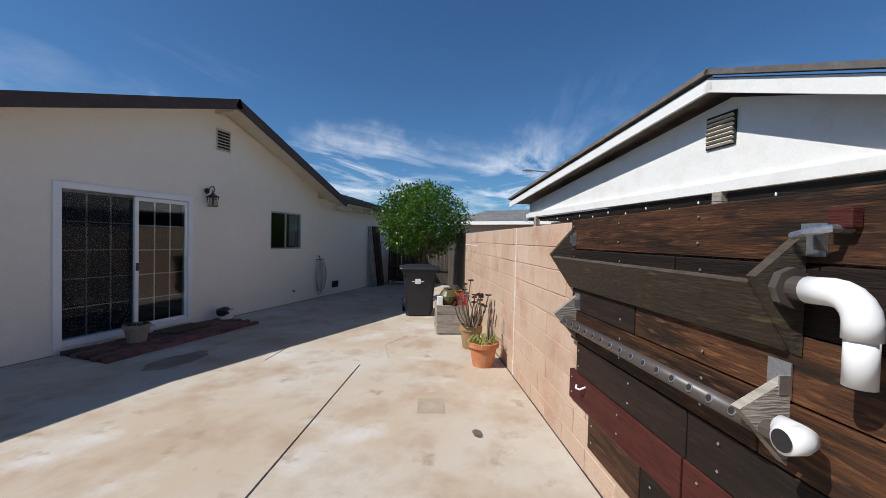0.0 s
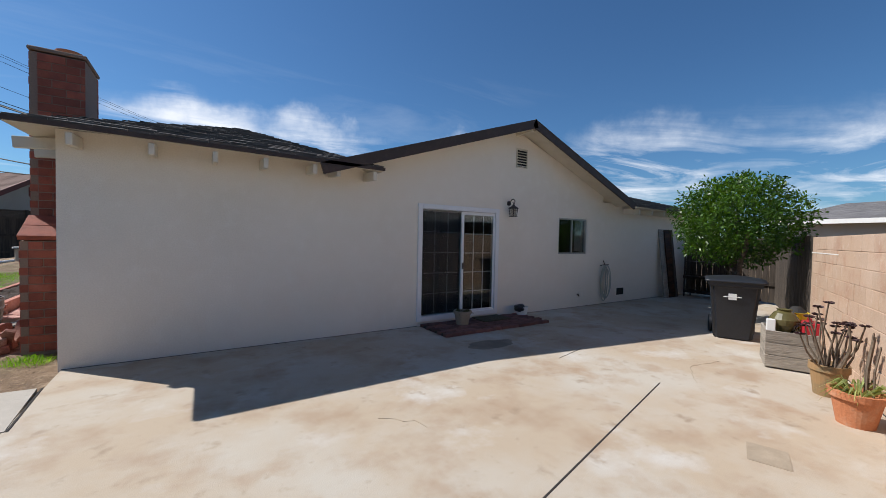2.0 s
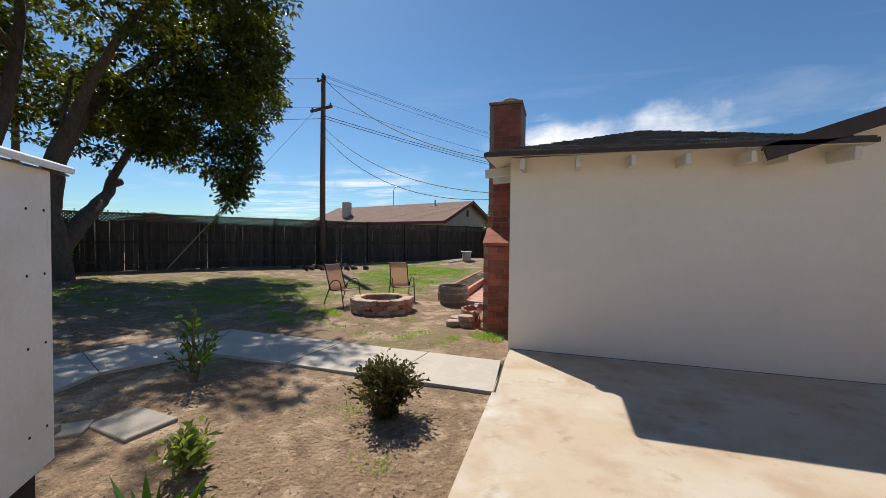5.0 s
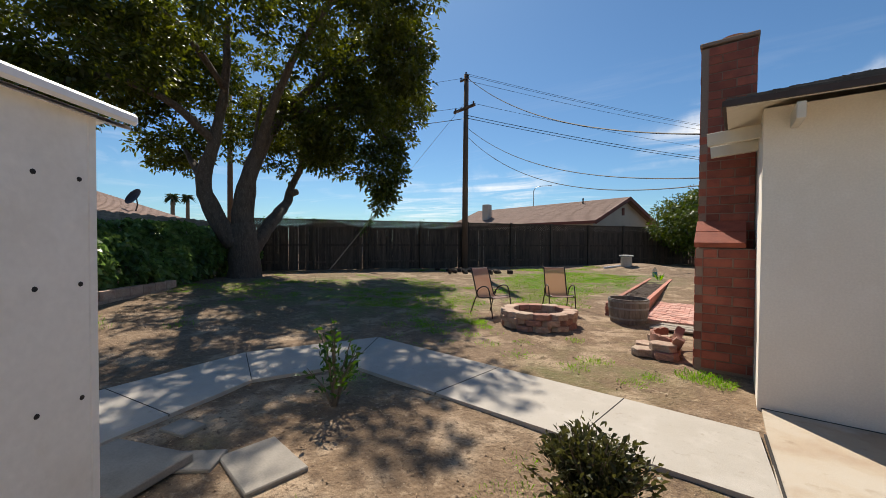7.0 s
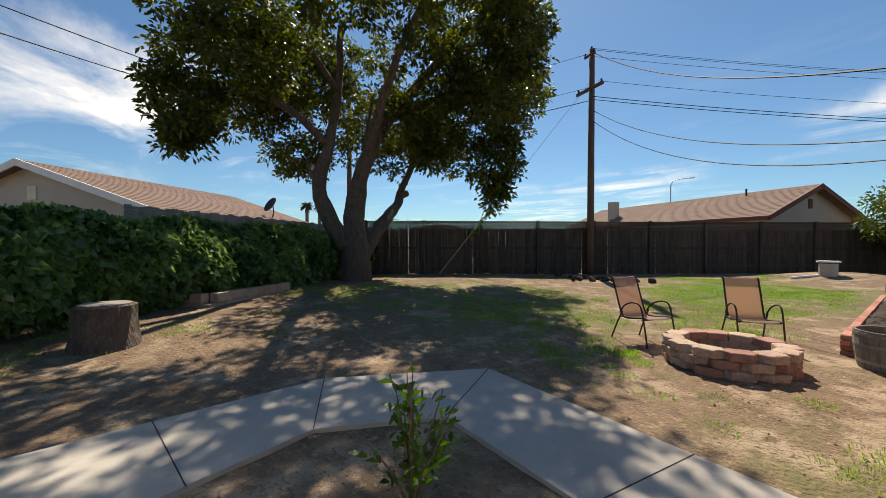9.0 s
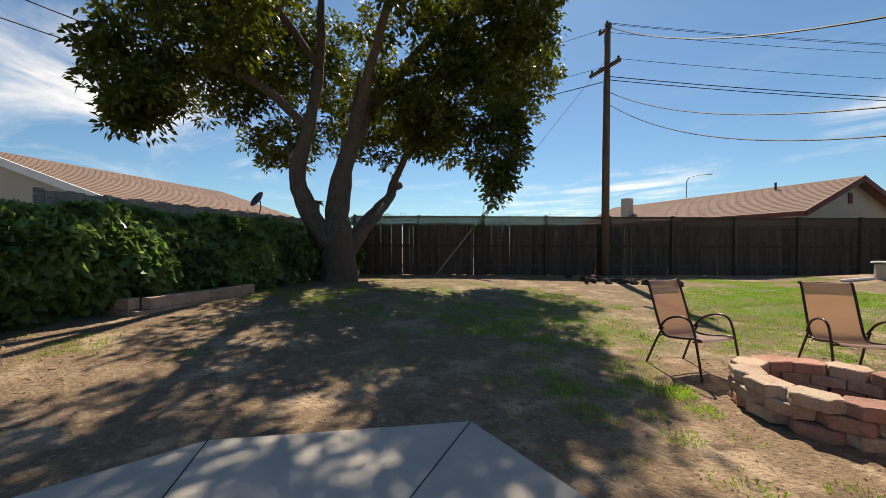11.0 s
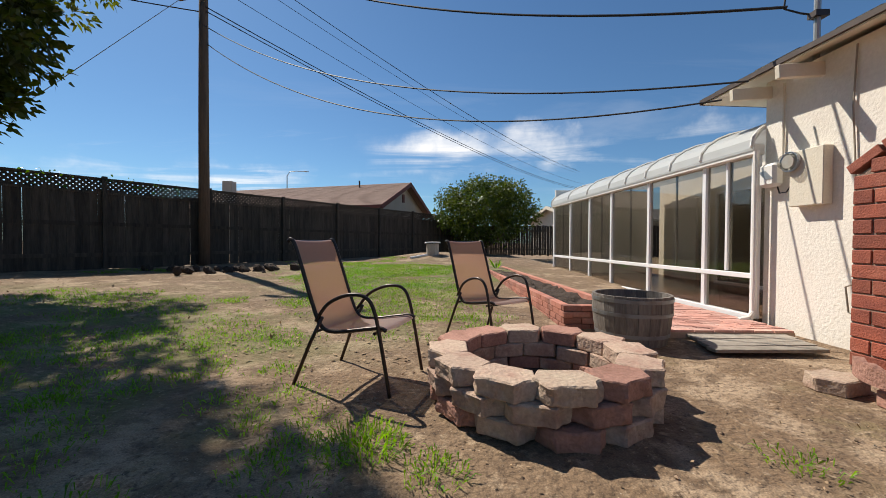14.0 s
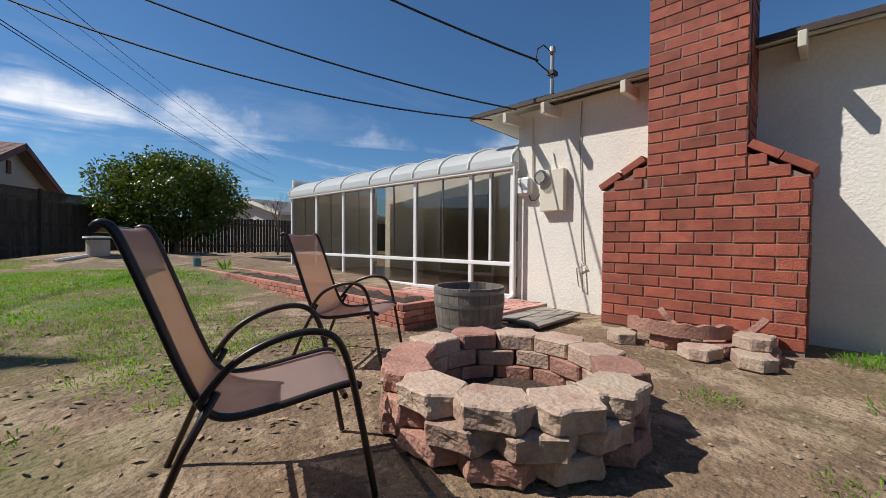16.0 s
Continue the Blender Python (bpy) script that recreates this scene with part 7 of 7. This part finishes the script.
for x, y, h in ((-38.0, 12.6, 4.9), (-40.2, 14.4, 5.2)):
    pt_ = thing("palm_tree", "small fan palm far beyond the roofs", "tree", (x, y, 0), group="palms")
    part("trunk", tube(bmesh.new(), [(0, 0, 0), (0.05, 0, h)], [0.2, 0.14], 8), M_STEM, pt_)
    lf, g = Leaves(), random.Random(int(h * 10))
    for i in range(60):
        a = g.uniform(0, 6.28)
        lf.add(Vector((0, 0, h)), Vector((math.cos(a), math.sin(a), g.uniform(-0.9, 1.2))), g.uniform(0.5, 0.8), 0.16, g, 0.3)
    lf.part("fronds", M_LEAF_PINE, pt_, "", "stuff")

# neighbour by the block wall
NB = pose(4.74, -1.96, 0, 0, 0, 28)
nb = thing("house", "white stuccoed neighbour's house with a low gable", "house")
nb.matrix_basis = NB
NXZ = Matrix(((1, 0, 0, 0), (0, 0, -1, 0), (0, 1, 0, 0), (0, 0, 0, 1)))
part("gable_wall", prism(bmesh.new(), [(6.9, 2.42), (6.9, 2.68), (0.66, 3.47), (-2.5, 2.42)], 0.15, Matrix.Translation((0, -0.3, 0)) @ NXZ), M_WHITE, nb, "white painted stucco gable")
part("band", boxes(((-4.5, -0.32, 2.3), (7.0, -0.24, 2.43))), M_WHITE, nb, "white painted beam")
# porch shade is put into the colours: brown wall, near-black ceiling
part("wall", boxes(((-4.5, -2.2, 0), (9, -2.0, 2.3))), M_BROWN, nb, "porch wall coloured dark to stand for the porch shade")
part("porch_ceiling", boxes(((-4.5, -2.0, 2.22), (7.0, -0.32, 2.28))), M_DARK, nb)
for x in (0.7, 6.3):
    part("post", boxes(((x, -0.35, 0), (x + 0.14, -0.235, 2.3)), bevel=0.008), M_GREYWOOD, nb)
bm = bmesh.new()
roof_plane(bm, ((7.6, 0.0, 2.83), (0.66, 0.0, 3.69), (0.66, -8, 3.69), (7.6, -8, 2.83)), 0.08)
roof_plane(bm, ((-3.4, 0.0, 2.12), (0.66, 0.0, 3.69), (0.66, -8, 3.69), (-3.4, -8, 2.12)), 0.08)
part("roof", bm, M_SHINGLE, nb)
for a, b in (((7.65, 0.02, 2.81), (0.64, 0.02, 3.68)), ((-3.4, 0.02, 2.11), (0.68, 0.02, 3.68))):
    part("fascia", beam(bmesh.new(), a, b, 0.04, 0.16), M_WHITE, nb, "peeling white fascia board")
    part("shingle_edge", beam(bmesh.new(), (a[0], 0.03, a[2] + 0.105), (b[0], 0.03, b[2] + 0.105), 0.12, 0.06), M_SHINGLE, nb)
# near-black box paints the unlit hollow behind these slats
vb = part("vent", boxes(((0.58, -0.3, 2.88), (1.0, -0.28, 3.3))), M_DARK, nb)
vs = mesh_of("slat", boxes(((0.6, -0.02, -0.006), (0.98, 0.02, 0.006))), M_CREAM)
pieces("slat", vs, [pose(0, -0.265, 2.91 + 0.056 * i, 35) for i in range(7)], vb)
bulb = mesh_of("bulb", lathe(bmesh.new(), [(0, 0), (0.011, 0.01), (0.012, 0.03), (0.006, 0.045), (0, 0.045)], 8), M_WHITEPLASTIC)
sl2 = part("string_lights", tube(bmesh.new(), [(7.0 - 0.5 * i, -0.2, 2.2 - (0.05 if i % 2 else 0)) for i in range(23)], 0.005, 4), M_WIRE, nb, "string of small bulbs")
pieces("bulb", bulb, [pose(7.0 - 0.5 * i, -0.2, 2.16 - (0.05 if i % 2 else 0)) for i in range(23)], sl2)

# far pine behind the clipped tree
pn = thing("pine_tree", "dark pine tops beyond the clipped tree", "tree", (17.5, 6.6, 0))
part("trunk", tube(bmesh.new(), [(0, 0, 0), (0, 0, 4.2)], [0.15, 0.04], 8), M_BARK, pn)
lf, g = Leaves(), random.Random(18)
for i in range(90):
    z = g.uniform(1.8, 4.3)
    a, rr_ = g.uniform(0, 6.28), (4.5 - z) * 0.5 * g.random() ** 0.5
    lf.clump(Vector((rr_ * math.cos(a), rr_ * math.sin(a), z)), 0.22, 16, 0.22, 0.03, g, 0.1)
lf.part("needles", M_LEAF_PINE, pn, "", "stuff")
# ---- joints, cracks and stains of the concrete ----
M_JOINT = mat("joint_filler", (0.035, 0.03, 0.027), 0.95, fine=(40, 0.3))
M_STAIN = mat("stained_concrete", (0.33, 0.265, 0.19), 0.8, vary=(4, (0.42, 0.34, 0.25), 0.35, 0.65), fine=(90, 0.12))
M_OIL = mat("oil_stain", (0.09, 0.07, 0.055), 0.6, vary=(9, (0.2, 0.15, 0.11), 0.4, 0.7))
M_WET = mat("damp_concrete", (0.2, 0.16, 0.12), 0.75, vary=(3, (0.3, 0.24, 0.18), 0.4, 0.7), fine=(90, 0.1))


def strip(name, label, pts, w, z=0.0, wob=0.0, material=M_JOINT, seed=1):
    """A thin flat line of width w along points."""
    g_ = random.Random(seed)
    fine_ = []
    for a, b in zip(pts, pts[1:]):
        n_ = max(1, int(math.hypot(b[0] - a[0], b[1] - a[1]) / 0.07)) if wob else 1
        for i in range(n_):
            t = i / n_
            fine_.append((a[0] + (b[0] - a[0]) * t + g_.uniform(-wob, wob), a[1] + (b[1] - a[1]) * t + g_.uniform(-wob, wob)))
    fine_.append(pts[-1])
    bm_ = bmesh.new()
    prev = None
    for i, p in enumerate(fine_):
        q0, q1 = fine_[max(i - 1, 0)], fine_[min(i + 1, len(fine_) - 1)]
        d = Vector((q1[0] - q0[0], q1[1] - q0[1], 0)).normalized()
        s_ = Vector((-d.y, d.x, 0)) * (w / 2 * (g_.uniform(0.4, 1.3) if wob else 1))
        pair = (bm_.verts.new(Vector((*p, z + 0.003)) + s_), bm_.verts.new(Vector((*p, z + 0.003)) - s_), bm_.verts.new(Vector((*p, z - 0.02)) + s_), bm_.verts.new(Vector((*p, z - 0.02)) - s_))
        if prev:
            bm_.faces.new((prev[0], pair[0], pair[1], prev[1])); bm_.faces.new((prev[0], prev[2], pair[2], pair[0])); bm_.faces.new((prev[1], pair[1], pair[3], prev[3]))
        prev = pair
    bmesh.ops.recalc_face_normals(bm_, faces=bm_.faces[:])
    return tagged(part(name, bm_, material), label, "joint", kind="structure")


strip("trim_joint_1", "dark control joint in the patio slab", [(-0.6, 1.25), (4.05, 2.44)], 0.013)
strip("trim_joint_2", "short dark control joint in the patio slab", [(3.74, 3.64), (4.4, 3.79)], 0.008)
strip("trim_joint_3", "dark gap between patio slab and house wall", [(-1.8, 6.193), (2.9, 6.193)], 0.014)
strip("trim_joint_4", "dark gap between patio slab and house wall", [(5.4, 6.193), (13.3, 6.193)], 0.014)
strip("trim_joint_5", "dark gap along the block wall's foot", [tuple(on_wall(-4, 0, 0.006))[:2], tuple(on_wall(5.8, 0, 0.006))[:2]], 0.012)
strip("trim_joint_6", "dark gap between walkway and patio slab", [(-1.80, 5.57), (-1.745, 4.53)], 0.016, 0.003)
strip("trim_crack_2", "fine wandering crack in the patio slab", [(0.9, 3.25), (1.15, 3.05), (1.2, 2.9)], 0.006, 0.0, 0.02, M_STAIN, seed=5)
strip("trim_crack_3", "fine crack near the flower pots", [(4.4, 2.2), (5.0, 2.55), (5.6, 2.45)], 0.004, 0.0, 0.02, M_STAIN, seed=6)
for k, (a, b) in enumerate((((-5.78, 4.6), (-6.5, 5.75)), ((-6.2, 3.6), (-7.3, 4.05)), ((-4.4, 4.57), (-4.28, 5.67)), ((-5.92, 2.75), (-7.1, 2.55)), ((-2.98, 4.54), (-2.86, 5.62)))):
    strip("walkway_joint_%d" % (k + 1), "tooled joint across the garden walkway", [a, b], 0.008, 0.006)


def blot(name, label, x, y, rx, ry, rz, material, seed):
    bm_ = bmesh.new()
    vs_ = []
    for i in range(40):
        a = 2 * math.pi * i / 40
        r_ = 1 + 0.22 * noise.noise((math.cos(a) * 1.6, math.sin(a) * 1.6, seed)) + 0.1 * noise.noise((math.cos(a) * 5, math.sin(a) * 5, seed))
        vs_.append(bm_.verts.new((rx * r_ * math.cos(a), ry * r_ * math.sin(a), 0.0025)))
    bm_.faces.new(vs_)
    ob = part(name, bm_, material)
    ob.matrix_basis = pose(x, y, 0, 0, 0, rz)
    return tagged(ob, label, "stain", kind="structure")


blot("trim_stain_1", "dark oily spot on the patio slab", 2.89, 0.66, 0.07, 0.04, 30, M_OIL, 1)
blot("trim_stain_2", "damp patch on the shaded patio slab", 3.35, 4.62, 0.42, 0.2, 0, M_WET, 2)
tagged(part("trim_stain_3", boxes(((-0.16, -0.13, -0.02), (0.16, 0.13, 0.003), pose(3.25, 1.2, 0, 0, 0, 20))), M_STAIN), "square darker concrete patch in the slab", "patch", kind="structure")

# ---- grass, litter and clods on the earth ----
def yard_ok(x, y):
    if x > -2.0 or (x > -4.7 and y > 9.0) or (x > -2.5 and 7.1 < y < 9):
        return False
    if (x + 4.95) ** 2 + (y - 8.38) ** 2 < 0.53:
        return False
    if y < 5.85 and x > -7.4 and not (x > -5.6 and y < 4.4):
        return False
    return True


def tuft(lf_, x, y, n_, r_, h, g_):
    for _ in range(n_):
        a, q = g_.uniform(0, 6.28), r_ * g_.random() ** 0.7
        px, py = x + q * math.cos(a), y + q * math.sin(a)
        lf_.add(Vector((px, py, ground_z(px, py) + 0.02 * noise.noise((px * 0.8, py * 0.8, 0)) + 0.005)), Vector((g_.uniform(-.6, .6) + 0.5 * math.cos(a), g_.uniform(-.6, .6) + 0.5 * math.sin(a), g_.uniform(0.7, 1.8))), h * g_.uniform(0.45, 1.2), 0.0055 + 0.004 * g_.random(), g_, 0.45)


gr = random.Random(41)
lf = Leaves()
tries = 0
while tries < 15000:
    tries += 1
    x, y = gr.uniform(-17, -2.3), gr.uniform(1.0, 24)
    if not yard_ok(x, y):
        continue
    d = noise.noise((x * 0.42, y * 0.42, 2.0)) + 0.6 * noise.noise((x * 1.5, y * 1.5, 4.0))
    lawn = math.exp(-(((x + 6.6) / 2.3) ** 2 + ((y - 15.5) / 4.0) ** 2)) * 1.2
    mid_ = 0.25 * math.exp(-(((x + 7.4) / 2.2) ** 2 + ((y - 10.5) / 2.6) ** 2))
    under = mid_ + 0.72 * math.exp(-(((x + 10.5) / 4.0) ** 2 + ((y - 8.5) / 4.5) ** 2))
    if d + lawn + under < 0.5 + gr.uniform(0, 0.35):
        continue
    if lawn > 0.35:
        tuft(lf, x, y, 34, 0.26, 0.06, gr)
    else:
        tuft(lf, x, y, 24, 0.14, 0.065, gr)
for x, y, n_, r_, h in ((-5.95, 7.75, 220, 0.2, 0.17), (-6.9, 7.2, 90, 0.2, 0.12), (-6.5, 6.9, 90, 0.2, 0.12), (-6.0, 6.7, 70, 0.16, 0.11), (-7.3, 8.7, 80, 0.22, 0.1), (-6.75, 8.8, 60, 0.16, 0.1), (-7.0, 6.6, 80, 0.22, 0.11), (-5.5, 6.9, 60, 0.14, 0.1), (-5.6, 7.55, 90, 0.14, 0.12), (-6.35, 7.55, 70, 0.14, 0.1), (-6.2, 7.2, 60, 0.14, 0.1), (-5.8, 7.1, 60, 0.12, 0.1), (-6.6, 7.9, 50, 0.12, 0.1), (-2.35, 6.85, 170, 0.2, 0.16), (-2.15, 6.7, 130, 0.16, 0.17), (-2.75, 6.55, 70, 0.15, 0.09), (-3.45, 6.75, 120, 0.22, 0.11), (-3.6, 6.3, 80, 0.2, 0.09), (-4.0, 7.6, 60, 0.14, 0.09), (-2.9, 6.2, 60, 0.16, 0.08), (-4.4, 6.4, 70, 0.22, 0.08), (-5.0, 6.6, 60, 0.18, 0.09), (-4.6, 7.0, 50, 0.15, 0.08), (-6.9, 8.2, 60, 0.18, 0.09), (-7.4, 7.6, 70, 0.22, 0.09), (-2.3, 3.0, 40, 0.1, 0.06), (-5.4, 4.4, 40, 0.12, 0.1)):
    tuft(lf, x, y, int(n_ * 1.6), r_ * 1.1, h * 0.7, gr)
tagged(lf.part("grass", M_GRASS, None, "sparse green grass tufts on dry earth", "stuff"), category="grass")

lf = Leaves()
for k in range(7500):
    x, y = (gr.uniform(-16, -1.95), gr.uniform(0.5, 16)) if k % 3 else (gr.uniform(-8, -1.95), gr.uniform(1, 10.5))
    if not yard_ok(x, y):
        continue
    near = 0.014 if y < 9 and x > -9 else 0.035
    lf.add(Vector((x, y, ground_z(x, y) + 0.02 * noise.noise((x * 0.8, y * 0.8, 0)) + 0.012)), Vector((gr.uniform(-1, 1), gr.uniform(-1, 1), gr.uniform(-0.1, 0.25))), near * gr.uniform(0.7, 2.0), near * gr.uniform(0.4, 1.0), gr, 0.0, True)
tagged(lf.part("leaf_litter", M_LITTER, None, "scattered dry brown leaves and bits", "stuff"), category="litter")

M_CLOD = mat("earth_clod", (0.3, 0.21, 0.14), 0.98, fine=(40, 0.25), piece=0.35)
vs_, fs_ = [], []
for _ in range(3800):
    x, y = gr.uniform(-11, -1.95), gr.uniform(1.0, 12)
    if not yard_ok(x, y):
        continue
    s_ = 0.003 + 0.013 * gr.random() ** 3
    z = ground_z(x, y) + 0.02 * noise.noise((x * 0.8, y * 0.8, 0)) + s_ * 0.3
    i0 = len(vs_)
    for dx, dy, dz in ((1, 0, 0), (-1, 0, 0), (0, 1, 0), (0, -1, 0), (0, 0, 0.8), (0, 0, -0.8)):
        vs_.append((x + s_ * (dx + gr.uniform(-.3, .3)), y + s_ * (dy + gr.uniform(-.3, .3)), z + s_ * dz))
    fs_ += [(i0 + a, i0 + b, i0 + c) for a, b, c in ((0, 2, 4), (2, 1, 4), (1, 3, 4), (3, 0, 4), (2, 0, 5), (1, 2, 5), (3, 1, 5), (0, 3, 5))]
me = bpy.data.meshes.new("clods")
me.from_pydata(vs_, [], fs_)
me.materials.append(M_CLOD)
tagged(new("clods", me), "small loose clods and pebbles on the earth", "clods", kind="stuff")
# ---- blocks of the garden wall ----
wb = mesh_of("block", boxes(((0.003, -0.03, 0.003), (0.403, 0.0, 0.197)), bevel=0.004), M_BLOCK)
wbh = mesh_of("block", boxes(((0.003, -0.03, 0.003), (0.2, 0.0, 0.197)), bevel=0.004), M_BLOCK)
wrng = random.Random(17)
bl, bh = [], []
for k in range(9):
    z = 0.0 + k * 0.2 - 0.035
    x = -0.62 if k % 2 else -0.82
    while x < 5.6:
        (bl if x + 0.41 < 5.81 else bh).append(pose(x, wrng.uniform(-0.0035, 0.0035), z, 0, 0, 0))
        x += 0.4065
pieces("block", wb, bl, bwall)
pieces("block", wbh, bh, bwall)
part("mortar_line", boxes(((1.475, -0.004, -0.0), (1.487, 0.006, 1.76))), M_WHITE, bwall, "pale filled vertical joint")
part("far_mortar_line", boxes(((4.2, -0.004, 1.5), (5.8, 0.005, 1.515))), M_WHITE, bwall)
